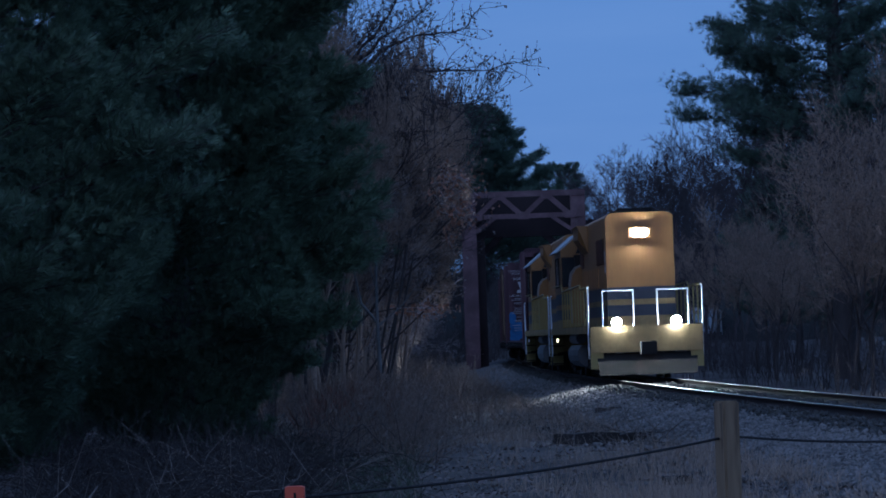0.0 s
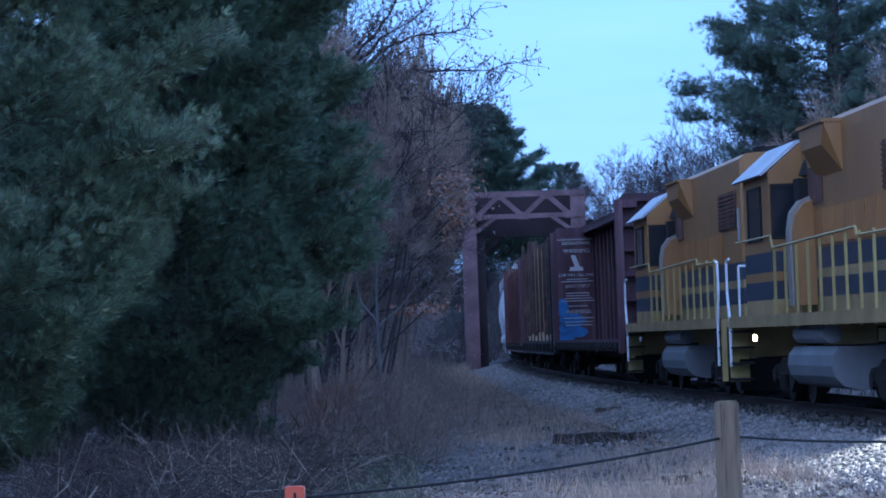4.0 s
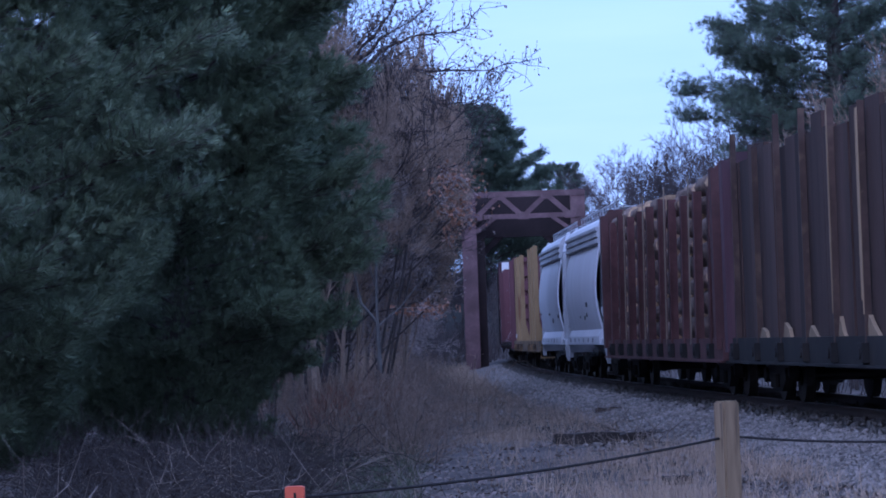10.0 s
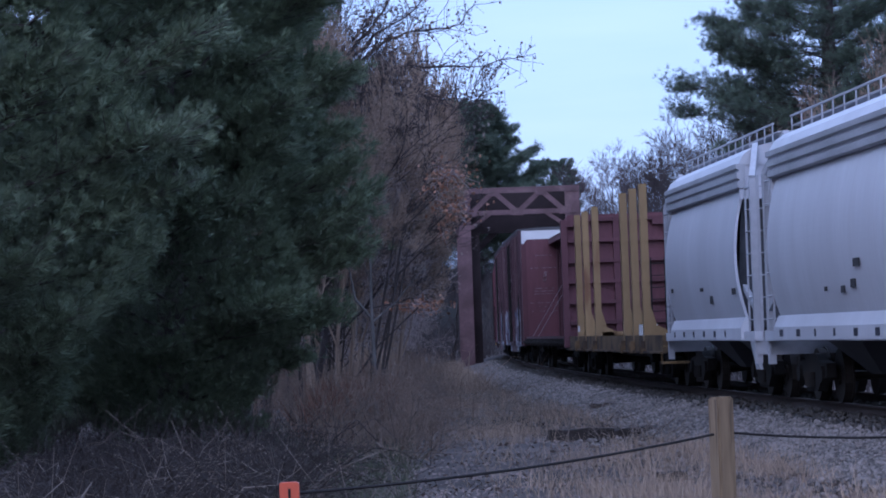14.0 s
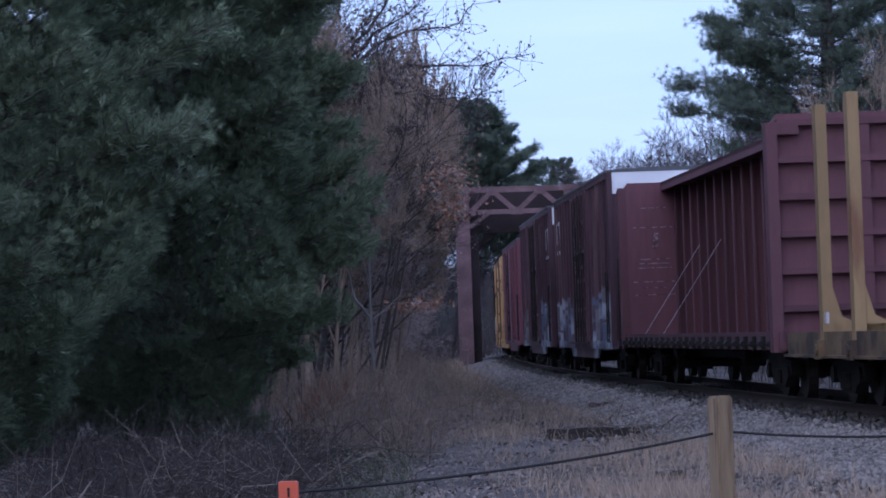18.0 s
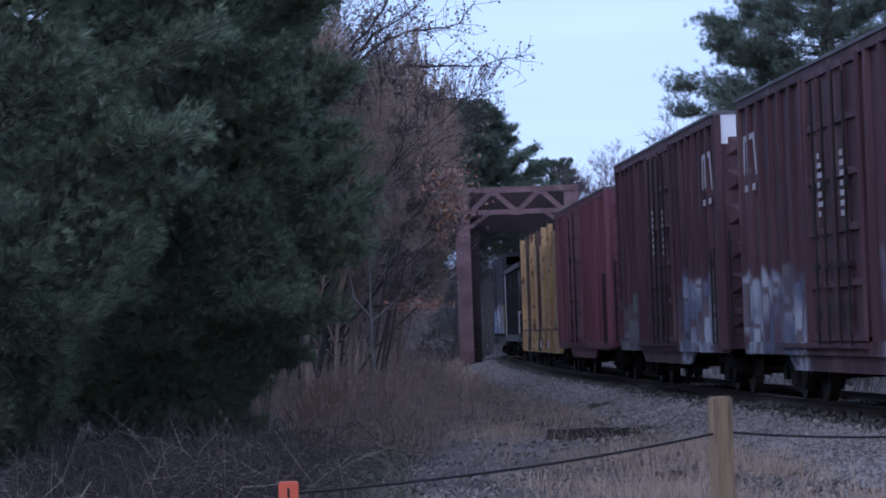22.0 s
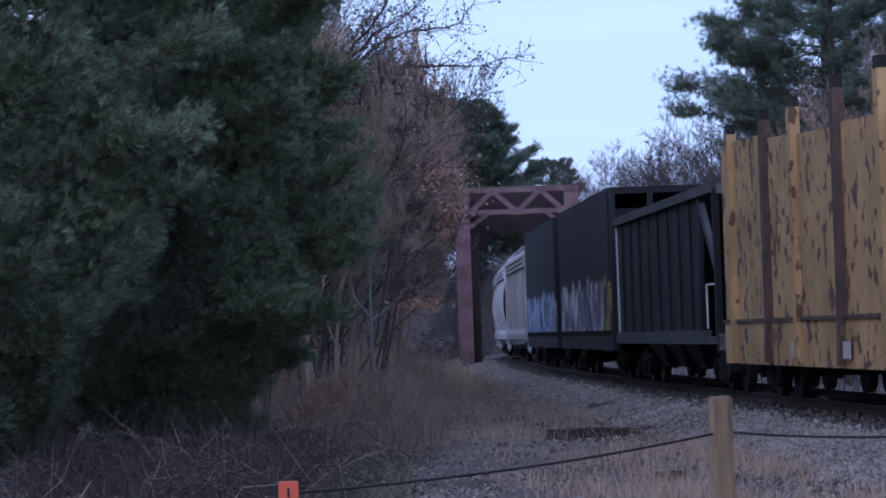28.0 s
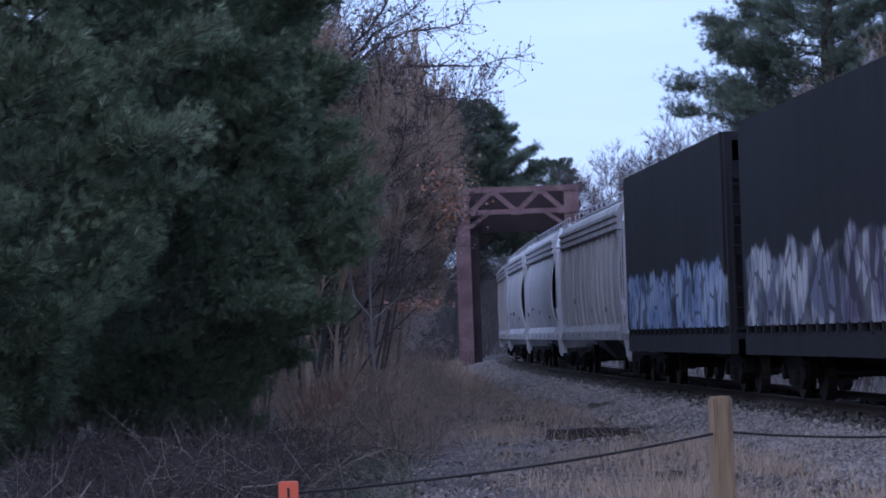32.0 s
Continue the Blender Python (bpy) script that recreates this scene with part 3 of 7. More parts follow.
def pine(seed, tall, reach, limb_count, tufts, size, n_needles, wide, low=0.5, mat="needle", shape=0.75, droop=0.0, gap=0.35, shell=0, fan=1.15, tuck=0.0, extra=(), dome=False):
    """A white pine: straight trunk, whorls of level limbs with upturned ends, tufts of needles along them."""
    rng = np.random.default_rng(seed)
    seg = []
    for i in range(10):
        z0, z1 = tall * i / 10, tall * (i + 1) / 10
        seg.append((0, 0, z0, 0, 0, z1, 0.018 * tall * (1 - 0.093 * i), 0.018 * tall * (1 - 0.093 * (i + 1))))
    trunk = limbs(seg, 8)
    seg, where, aim = [], [], []
    for k in range(limb_count + len(extra)):
        u = (k + rng.uniform(0, 1)) / limb_count
        fixed = extra[k - limb_count] if k >= limb_count else None
        u = fixed[0] if fixed else u
        z = low + (tall * 0.98 - low) * u
        full = reach * (1 - u) ** shape * rng.uniform(0.65, 1.1) * min(1.0, 0.12 + 0.88 * z / tuck if tuck else 1.0) + 0.25
        a = k * 2.4 + rng.normal(0, 0.3)
        if dome:
            full = reach * math.sqrt(max(0.04, 1 - ((u - 0.45) / 0.58) ** 2)) * rng.uniform(0.8, 1.05)
        if fixed:
            z, full, a = fixed[0] * tall, fixed[2], math.radians(fixed[1])
        d = np.array([math.cos(a), math.sin(a), 0.0])
        rise = 0.0 if fixed else 0.05 + 0.6 * u - droop * (1 - u)
        pts = [np.array([0, 0, z])]
        for j in range(1, 6):
            w = j / 5
            pts.append(np.array([0, 0, z]) + d * full * w + np.array([0, 0, full * (rise * w + 0.16 * w * w)]) + rng.normal(0, 0.03 * full, 3))
        r = 0.006 * full + 0.012
        for j in range(5):
            seg.append((*pts[j], *pts[j + 1], r * (1.15 - 0.2 * j), r * (0.95 - 0.2 * j)))
        count = max(3, int(tufts * full / reach))
        # side sprays off the limb
        for m in range(max(2, count // 7)):
            w = gap + (1 - gap) * math.sqrt(rng.random())
            j = min(4, int(w * 5))
            base = pts[j] + (pts[j + 1] - pts[j]) * (w * 5 - j)
            b = a + rng.choice([-1, 1]) * rng.uniform(0.3, 1.1)
            L = full * rng.uniform(0.12, 0.3) * (1.25 - 0.5 * w) + 0.15
            e = np.array([math.cos(b), math.sin(b), rng.uniform(0.05, 0.6)])
            tip = base + e * L
            seg.append((*base, *tip, 0.008, 0.004))
            for q in range(7):
                h = rng.uniform(0.15, 1.05)
                where.append(base + e * L * h + rng.normal(0, 0.05 + 0.03 * L, 3))
                aim.append(e + rng.normal(0, 0.45, 3) + (0, 0, 0.35))
    for k in range(shell):
        # outer sprays between the limbs, in swelling masses
        a, u = rng.uniform(0, 2 * math.pi), rng.random() * 0.62
        z = low * 0.85 + tall * u
        lump = 0.5 + 0.5 * math.sin(3 * a + 1.9 * z + seed) * math.sin(1.3 * z - 2 * a)
        r = (reach * (1 - u) ** shape) * (0.62 + 0.26 * lump + 0.12 * rng.random()) * min(1.0, 0.12 + 0.88 * z / tuck if tuck else 1.0)
        if dome:
            w = rng.uniform(-0.9, 1.0)
            z = low + (tall - low) * (0.45 + 0.53 * w)
            r = reach * math.sqrt(1 - 0.97 * w * w) * (0.78 + 0.2 * lump)
        where.append(np.array([r * math.cos(a), r * math.sin(a), z + 0.15 * lump]))
        aim.append(np.array([math.cos(a), math.sin(a), 0.75]) + rng.normal(0, 0.4, 3))
    where, aim = np.array(where), np.array(aim)
    sets = [needles(n_needles, 1.0, wide, rng, fan) for _ in range(4)]
    vs, fs, at = [], [], 0
    for i, (bv, bf) in enumerate(sets):
        sel = np.arange(len(where)) % 4 == i
        v, f = spread(bv, bf, where[sel], turns_to(aim[sel], rng), size * rng.uniform(0.7, 1.25, sel.sum()))
        vs.append(v), fs.append(f + at)
        at += len(v)
    return big_mesh("pine_trunk", *trunk, M["bark"]), big_mesh("pine_limbs", *limbs(seg, 4), M["bark"]), \
        big_mesh("pine_crown", np.concatenate(vs), np.concatenate(fs), M[mat])


def plant(name, label, category, pieces, at, turn=0.0, scale=1.0, group=""):
    """A tree as a thing with its parts: rows of (part name, mesh data)."""
    root = tagged(new(name), label, category, group)
    x, y = at
    root.matrix_basis = pose(x, y, float(height(np.array(x), np.array(y))) - 0.05, 0, 0, turn) @ Matrix.Scale(scale, 4)
    for piece, me in pieces:
        part(piece, me, None, root)
    return root


PINE = ("trunk", "branchwork", "crown")


def bare(seed, tall, levels=5, spread_by=0.55, trunk=0.02, twig_mat="twig", lean=(0, 0), leaves=0, leaf_mat="bud", leaf=0.05, low=0.25, wander=0.12, bark="bark", fork=3, finest=0.006, narrow=1.0):
    """A leafless tree: trunk, limbs that fork again and again, fine twigs, and a few withered leaves."""
    rng = np.random.default_rng(seed)
    thick, thin, tips = [], [], []

    def grow(p, d, L, r, level):
        n = 4
        for i in range(n):
            d2 = d + rng.normal(0, wander, 3) + np.array([0, 0, 0.06])
            d2 /= np.linalg.norm(d2)
            q = p + d2 * L / n
            ra, rb = r * (1 - 0.45 * i / n), r * (1 - 0.45 * (i + 1) / n)
            (thick if r > 0.014 else thin).append((*p, *q, ra, rb))
            if level < levels and i >= (1 if level else 1 + int(low * 2)):
                for _ in range(fork - 1 if level else fork):
                    if rng.random() < 0.62:
                        s = rng.normal(size=3)
                        s -= d2 * s.dot(d2)
                        s /= np.linalg.norm(s)
                        grow(q, d2 * (1 - spread_by) + s * spread_by, L * rng.uniform(0.4, 0.7), rb * 0.55, level + 1)
            p, d = q, d2
        if level >= levels - 1:
            tips.append((p, d))
        elif level < levels:
            grow(p, d, L * 0.6, r * 0.5, level + 1)

    grow(np.zeros(3), np.array([lean[0], lean[1], 1.0]), tall * 0.6, tall * trunk, 0)
    thick, thin = [[(s[0] * narrow, s[1] * narrow, s[2], s[3] * narrow, s[4] * narrow, *s[5:]) for s in group] for group in (thick, thin)]
    thin = [(*s[:6], max(s[6], finest), max(s[7], finest * 0.7)) for s in thin]
    out = [("trunk", big_mesh("bare_limbs", *limbs(thick, 5), M[bark])), ("crown", big_mesh("bare_twigs", *limbs(thin, 3), M[twig_mat]))]
    if leaves:
        pick = rng.integers(0, len(tips), leaves)
        pos = np.array([tips[i][0] for i in pick]) * (narrow, narrow, 1) + rng.normal(0, 0.1, (leaves, 3))
        lv = np.array([(0, 0, 0), (0.45, 0.12, 0.4), (0, 0.05, 1.0), (-0.45, 0.12, 0.4)])
        v, f = spread(lv, np.array([(0, 1, 2, 3)]), pos, turns_to(rng.normal(size=(leaves, 3)), rng), rng.uniform(0.6, 1.3, leaves) * leaf)
        out.append(("leaves", big_mesh("withered_leaves", v, f, M[leaf_mat])))
    return out


def crest(px):
    """How high the skyline stands, as rise over distance, in the direction px."""
    return np.interp(px, [-0.16, 0.0, 0.012, 0.022, 0.031, 0.05, 0.058, 0.065, 0.09, 0.098, 0.105, 0.16],
                     [0.15, 0.10, 0.088, 0.075, 0.060, 0.056, 0.060, 0.074, 0.072, 0.08, 0.15, 0.15])


def extent(pieces):
    """Height and half width of a tree's meshes."""
    tall = wide = 0.0
    for _, me in pieces:
        co = np.empty(len(me.vertices) * 3, np.float32)
        me.vertices.foreach_get("co", co)
        co = co.reshape(-1, 3)
        tall = max(tall, float(co[:, 2].max()))
        wide = max(wide, float(np.percentile(np.hypot(co[:, 0], co[:, 1]), 97)))
    return tall, wide


def fitted(pieces, at, want):
    """The largest scale up to want at which a tree stays below the skyline and clear of the view of the portal."""
    x, y = at
    tall, wide = extent(pieces)
    for s_ in (1.0, 0.9, 0.8, 0.7, 0.6, 0.5, 0.42):
        s = want * s_
        ok = all((tall * s * f - 1.8) / y < crest((x + k * wide * s) / y) for k, f in ((-1, 0.5), (-0.5, 0.85), (0, 1), (0.5, 0.85), (1, 0.5)))
        if y < 150 and x < np.interp(y, CY, CX):
            ok = ok and (x + 0.95 * wide * s) / y < 0.001
        if ok:
            return s
    return 0.0


# ---- the two big pines at the left of the view, dense to the ground ----
plant("white_pine", "dense dark green white pine with foliage to the ground", "pine tree",
      zip(PINE, pine(101, 15.0, 3.5, 150, 560, 0.17, 16, 0.045, 0.5, shape=0.5, gap=0.3, shell=13000, fan=0.8, tuck=3.2)), (-6.2, 35.0))
plant("white_pine", "bluish dark green white pine behind bare brambles", "pine tree",
      zip(PINE, pine(102, 14.0, 2.4, 150, 560, 0.17, 16, 0.045, 0.5, shape=0.3, gap=0.3, shell=21000, fan=0.8, tuck=2.2)), (-3.9, 41.0))

third = list(zip(PINE, pine(109, 12.0, 1.9, 120, 420, 0.2, 14, 0.05, 0.5, shape=0.35, gap=0.3, shell=6000, fan=0.8, tuck=2.5)))
upper = list(zip(PINE, pine(110, 12.0, 1.6, 90, 420, 0.2, 14, 0.05, 3.6, shape=0.35, gap=0.3, shell=4000, fan=0.8)))
plant("white_pine", "dense dark green white pine behind bare maples", "pine tree", upper, (-3.5, 49.0), 0)
# young pines added as dark filling, hiding lit ground below the big crowns
for x, y, a, s in ((-7.9, 46.0, 30, 0.5), (-6.6, 47.5, 120, 0.42), (-5.2, 48.0, 200, 0.45), (-4.4, 51.0, 300, 0.5), (-7.4, 51.0, 70, 0.55), (-6.0, 53.0, 250, 0.55)):
    plant("young_pine", "young white pine added to darken the gap under the big pines", "pine tree", third, (x, y), a, s, "young pines")

# ---- pines further off ----
far_pine = list(zip(PINE, pine(103, 15.0, 4.6, 90, 260, 0.42, 12, 0.06, 2.5, "needle_far", shape=0.6)))
high_pine = list(zip(PINE, pine(107, 16.3, 5.6, 120, 620, 0.34, 14, 0.05, 6.4, "needle_far", shape=0.62, fan=0.7, gap=0.15, shell=1600)))
round_pine = list(zip(PINE, pine(111, 20.0, 2.95, 60, 240, 0.34, 12, 0.06, 12.6, "needle_far", fan=0.9, shell=1500, dome=True)))
plant("white_pine", "tall dark pine behind the steel portal", "pine tree", high_pine, (1.9, 178.0), 40)
plant("white_pine", "rounded dark pine far down the line", "pine tree", round_pine, (12.6, 305.0), 70)
side_pine = list(zip(PINE, pine(104, 24.0, 4.0, 190, 420, 0.22, 16, 0.042, 8.2, "needle_far", shape=0.8, gap=0.1, droop=0.1, fan=0.9, shell=700,
                                 extra=((0.388, 180, 4.9), (0.35, 176, 4.9), (0.302, 184, 3.6), (0.31, 172, 2.8), (0.455, 181, 3.9), (0.49, 176, 3.5), (0.43, 196, 3.4), (0.372, 190, 3.6)))))
plant("white_pine", "tall open white pine with long level boughs", "pine tree", side_pine, (13.55, 96.0), 0)
plant("white_pine", "tall open white pine in the woods", "pine tree", side_pine, (24.0, 128.0), 140)
rng = np.random.default_rng(8)
for x, y, a, s in ((-9.0, 52, 40, 0.95), (-13.0, 70, 90, 1.0), (-8.0, 88, 10, 0.9), (-16, 120, 200, 1.0), (-8, 200, 100, 1.0), (-5.5, 150, 70, 0.9)):
    plant("white_pine", "dark pine in the woods beside the line", "pine tree", far_pine, (x, y), a, fitted(far_pine, (x, y), s) or 0.4, "pines in the woods")
for x, y, a, s in ((18, 75, 0, 0.9), (20, 160, 50, 0.9), (28, 210, 100, 1.0), (24, 90, 190, 0.9), (17, 125, 60, 0.7), (15.5, 66, 200, 0.6)):
    plant("white_pine", "dark pine in the woods beside the line", "pine tree", far_pine, (x, y), a, fitted(far_pine, (x, y), s) or 0.4, "pines in the woods")

# ---- bare trees ----
maple = bare(201, 6.6, 5, 0.42, 0.014, "twig_dark", bark="twig_dark", lean=(0.05, 0), leaves=1700, leaf=0.07, fork=3)


def bough(start, end, seed, r):
    """A long side limb with many twigs and a few withered leaves."""
    rng = np.random.default_rng(seed)
    a, b = np.array(start), np.array(end)
    seg, pos = [], []
    p = a
    for i in range(12):
        u = (i + 1) / 12
        q = a + (b - a) * u + np.array([0, 0, 0.25 * math.sin(u * 5)]) + rng.normal(0, 0.04, 3)
        seg.append((*p, *q, r * (1 - 0.85 * i / 12), r * (1 - 0.85 * u)))
        for _ in range(5):
            d = (b - a) / np.linalg.norm(b - a) * 0.5 + rng.normal(0, 0.55, 3)
            L = rng.uniform(0.3, 0.95) * (1.2 - 0.5 * u)
            w = q
            for k in range(3):
                w2 = w + d * L / 3 + rng.normal(0, 0.05, 3)
                seg.append((*w, *w2, 0.009 - 0.002 * k, 0.006 - 0.0015 * k))
                if rng.random() < 0.7:
                    w3 = w2 + rng.normal(0, 0.14, 3)
                    seg.append((*w2, *w3, 0.005, 0.003))
                    pos.append(w3)
                w = w2
            pos.append(w)
        p = q
    return seg, pos


seg, pos = [], []
for k, (p, q, r_) in enumerate((((0.2, 0, 3.4), (0.5, 0, 6.7), 0.075), ((0.45, 0, 6.3), (2.24, 0, 9.3), 0.055), ((1.2, 0, 7.3), (3.7, 0.2, 8.7), 0.035),
                               ((0.8, -0.1, 6.8), (4.6, 0.1, 7.75), 0.035), ((0.6, 0, 6.5), (3.9, -0.2, 7.0), 0.03), ((0.3, 0, 5.6), (1.2, 0.3, 9.6), 0.05),
                               ((0.6, 0.2, 6.7), (2.9, 0.3, 9.2), 0.04), ((0.2, 0, 5.2), (0.5, -0.2, 9.4), 0.04), ((0.5, 0, 6.1), (2.7, 0.3, 7.8), 0.035), ((0.3, 0.2, 6.0), (1.0, 0.5, 9.0), 0.03),
                               ((0.5, -0.2, 6.4), (1.7, -0.4, 8.8), 0.03), ((0.8, 0.3, 6.3), (2.1, 0.5, 8.0), 0.03))):
    more = bough(p, q, 5 + k, r_ * 1.3)
    seg, pos = seg + more[0], pos + more[1]
rng = np.random.default_rng(61)
pos = np.array(pos)
v, f = spread(np.array([(0, 0, 0), (0.45, 0.12, 0.4), (0, 0.05, 1.0), (-0.45, 0.12, 0.4)]), np.array([(0, 1, 2, 3)]), pos,
              turns_to(rng.normal(size=pos.shape) - (0, 0, 0.6), rng), rng.uniform(0.04, 0.085, len(pos)))
maple += [("branchwork", big_mesh("boughs", *limbs(seg, 4), M["twig_dark"])), ("leaves", big_mesh("bough_leaves", v, f, M["bud"]))]
plant("bare_maple", "leafless tree with spreading limbs and a few withered leaves", "bare tree", maple, (-2.9, 58.0))
maple_2 = bare(203, 6.6, 5, 0.45, 0.013, "thicket", leaves=2600, leaf=0.06, fork=3, finest=0.007)
for x, y, a, s in ((-4.6, 61.0, 120, 1.0), (-4.0, 64.0, 250, 0.95), (-3.0, 66.0, 20, 0.85), (-5.4, 66.0, 300, 1.1), (-2.6, 63.0, 80, 0.8), (-3.4, 72.0, 150, 1.0), (-4.1, 57.0, 200, 0.85), (-2.7, 76.0, 330, 0.95), (-5.0, 75.0, 10, 1.2)):
    plant("bare_maple", "leafless tree with crowded dark twigs", "bare tree", maple_2, (x, y), a, s, "bare maples")
dense = [bare(260 + i, 6.0, 6, 0.42, 0.010, "thicket", bark="thicket", leaves=2500, leaf=0.06, low=0.0, fork=3, finest=0.007, narrow=0.55) for i in range(2)]
for k in range(26):
    y = float(60 + 30 * rng.random())
    tall_, wide_ = extent(dense[k % 2])
    px = float(-0.036 + 0.038 * (k + rng.random()) / 26)
    s = float(np.interp(px, [-0.036, -0.02, 0.0], [0.128, 0.108, 0.09]) * y + 1.8) / tall_ * rng.uniform(0.88, 1.0)
    x = min(px * y, 0.002 * y - 0.75 * wide_ * s)
    plant("bare_thicket_tree", "brown leafless tree with dense fine twigs", "bare tree", dense[k % 2], (x, y), float(rng.uniform(0, 360)), s, "brown thicket trees")
haze = bare(270, 8.0, 6, 0.4, 0.010, "thicket", bark="thicket", leaves=2600, leaf=0.055, low=0.0, fork=3, finest=0.005, narrow=0.7)
for k, (px, y) in enumerate(((-0.047, 55.0), (-0.043, 57.0), (-0.040, 60.0), (-0.037, 56.5), (-0.035, 59.0), (-0.032, 61.0))):
    plant("bare_maple", "slender leafless maple with a veil of fine twigs", "bare tree", haze, (px * y, y), 61.0 * k, (0.158 - 0.005 * k) * y / extent(haze)[0], "slender maples")
# a pale young tree that forks low, in front of the thicket
pale_seg = [(0, 0, 0, 0.02, 0, 1.3, 0.05, 0.045), (0.02, 0, 1.3, 0.0, 0, 2.5, 0.045, 0.035), (0, 0, 2.5, 0.03, 0, 4.6, 0.035, 0.015), (0.02, 0, 2.25, -0.3, 0, 2.65, 0.03, 0.028),
            (-0.3, 0, 2.65, -0.42, 0, 3.3, 0.028, 0.012), (0.02, 0, 2.2, 0.5, 0.1, 2.6, 0.022, 0.014), (0.5, 0.1, 2.6, 1.0, 0.1, 3.2, 0.014, 0.006), (0, 0, 3.2, 0.35, 0, 3.9, 0.014, 0.006), (0.01, 0, 2.9, -0.2, 0.1, 3.7, 0.014, 0.006)]
plant("pale_sapling", "pale grey young tree that forks low", "sapling", [("trunk", big_mesh("pale_trunk", *limbs(pale_seg, 6), M["pale_bark"]))], (-1.33, 55.0))
shrubs = [bare(210 + i, 6.0, 5, 0.5, 0.008, leaves=1100, leaf=0.09, low=0.0, fork=3) for i in range(3)]
for k in range(72):
    y = float(rng.uniform(58, 142))
    x = float(-0.055 * y * rng.random() ** 1.3 + 0.002 * y - 1.0)
    s = fitted(shrubs[k % 3], (x, y), float(rng.uniform(0.7, 1.4)))
    if not s:
        continue
    plant("bare_sapling", "brown leafless sapling with fine twigs", "sapling", shrubs[k % 3], (x, y), float(rng.uniform(0, 360)), s, "saplings beside the line")
for k in range(16):
    y = float(rng.uniform(55, 150))
    x = float(beside(y, 6.0 + rng.uniform(0, 5)))
    s = fitted(maple_2, (x, y), float(rng.uniform(0.6, 1.0)))
    if not s:
        continue
    plant("bare_sapling", "dark leafless sapling beyond the track", "sapling", maple_2, (x, y), float(rng.uniform(0, 360)), s, "saplings beyond the line")
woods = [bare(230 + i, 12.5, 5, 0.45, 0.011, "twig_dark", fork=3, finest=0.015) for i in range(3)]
for k, y in enumerate((205.0, 216.0, 228.0, 240.0, 252.0, 264.0)):
    x = min(0.0165 * y + 0.5 * (k % 2), float(beside(y, -4.0)))
    plant("bare_sapling", "dark leafless sapling beyond the portal", "sapling", woods[k % 3], (x, y), 70.0 * k, 9.0 / extent(woods[k % 3])[0], "saplings beyond the portal")
for k in range(80):
    y = float(rng.uniform(80, 330))
    x = float(beside(y, rng.choice([-1, 1]) * rng.uniform(8, 30)))
    s = fitted(woods[k % 3], (x, y), float(rng.uniform(0.7, 1.2)))
    if s and not (x / y > 0.085 and y < 115):
        plant("bare_tree", "grey leafless woodland tree", "bare tree", woods[k % 3], (x, y), float(rng.uniform(0, 360)), s, "bare trees in the woods")
for k, (x, y) in enumerate(((-2.4, 162.0), (-1.0, 171.0), (0.1, 166.0), (-3.6, 175.0), (0.6, 182.0))):
    plant("bare_tree", "grey leafless woodland tree behind the portal", "bare tree", woods[k % 3], (x, y), 80.0 * k, 10.5 / extent(woods[k % 3])[0], "bare trees behind the portal")
fine = [bare(280 + i, 12.5, 6, 0.45, 0.010, "twig_far", bark="twig_far", fork=3, finest=0.011) for i in range(2)]
for x, y, a, s in ((14.2, 246, 130, 15.5), (15.9, 238, 20, 17.5), (17.6, 250, 90, 19.0), (19.2, 240, 10, 19.5), (20.8, 252, 80, 17.5), (22.2, 244, 240, 18.5), (24.2, 262, 200, 18.0), (26.0, 255, 310, 19.0)):
    plant("bare_tree", "tall grey leafless tree beyond the bend", "bare tree", fine[int(a) % 4 // 2], (x, y), a, s / extent(fine[int(a) % 4 // 2])[0])
for x, y, a, s in ((18.4, 115, 10, 1.0), (20.5, 122, 100, 1.1), (17.6, 112, 200, 0.9), (21.5, 130, 300, 1.2), (19.6, 118, 250, 0.9), (22, 120, 30, 1.2), (15.2, 89, 40, 0.62), (15.8, 91, 160, 0.7)):
    plant("bare_tree", "grey leafless tree beside the tall pine", "bare tree", woods[int(a) % 3], (x, y), a, s * 0.8)
for x, y, a, s in ((12.8, 88.0, 20, 10.2), (13.7, 86.0, 140, 9.6), (14.2, 90.0, 250, 11.0)):
    plant("bare_tree", "brown leafless tree in front of the tall pine", "bare tree", maple_2, (x, y), a, s / extent(maple_2)[0])
# unseen pines added beside and behind the camera to block low light
# this pair, out of view at the left, shades the big pines' feet and brambles
for x, y, a, s in ((-10.2, 31.0, 25, 0.6), (-9.4, 24.5, 140, 0.62)):
    plant("white_pine", "dark pine in the woods beside the line", "pine tree", far_pine, (x, y), a, s, "pines in the woods")
for k in range(14):
    a = math.pi * (0.98 + 1.04 * k / 13)
    r_ = 30 + 14 * (k % 3)
    plant("white_pine", "dark pine in the woods beside the line", "pine tree", far_pine, (r_ * math.cos(a) - 6 + (10 if math.cos(a) > 0.3 else 0), r_ * math.sin(a) * 1.2 - 6), 50 * k, 0.9 + 0.1 * (k % 3), "pines in the woods")


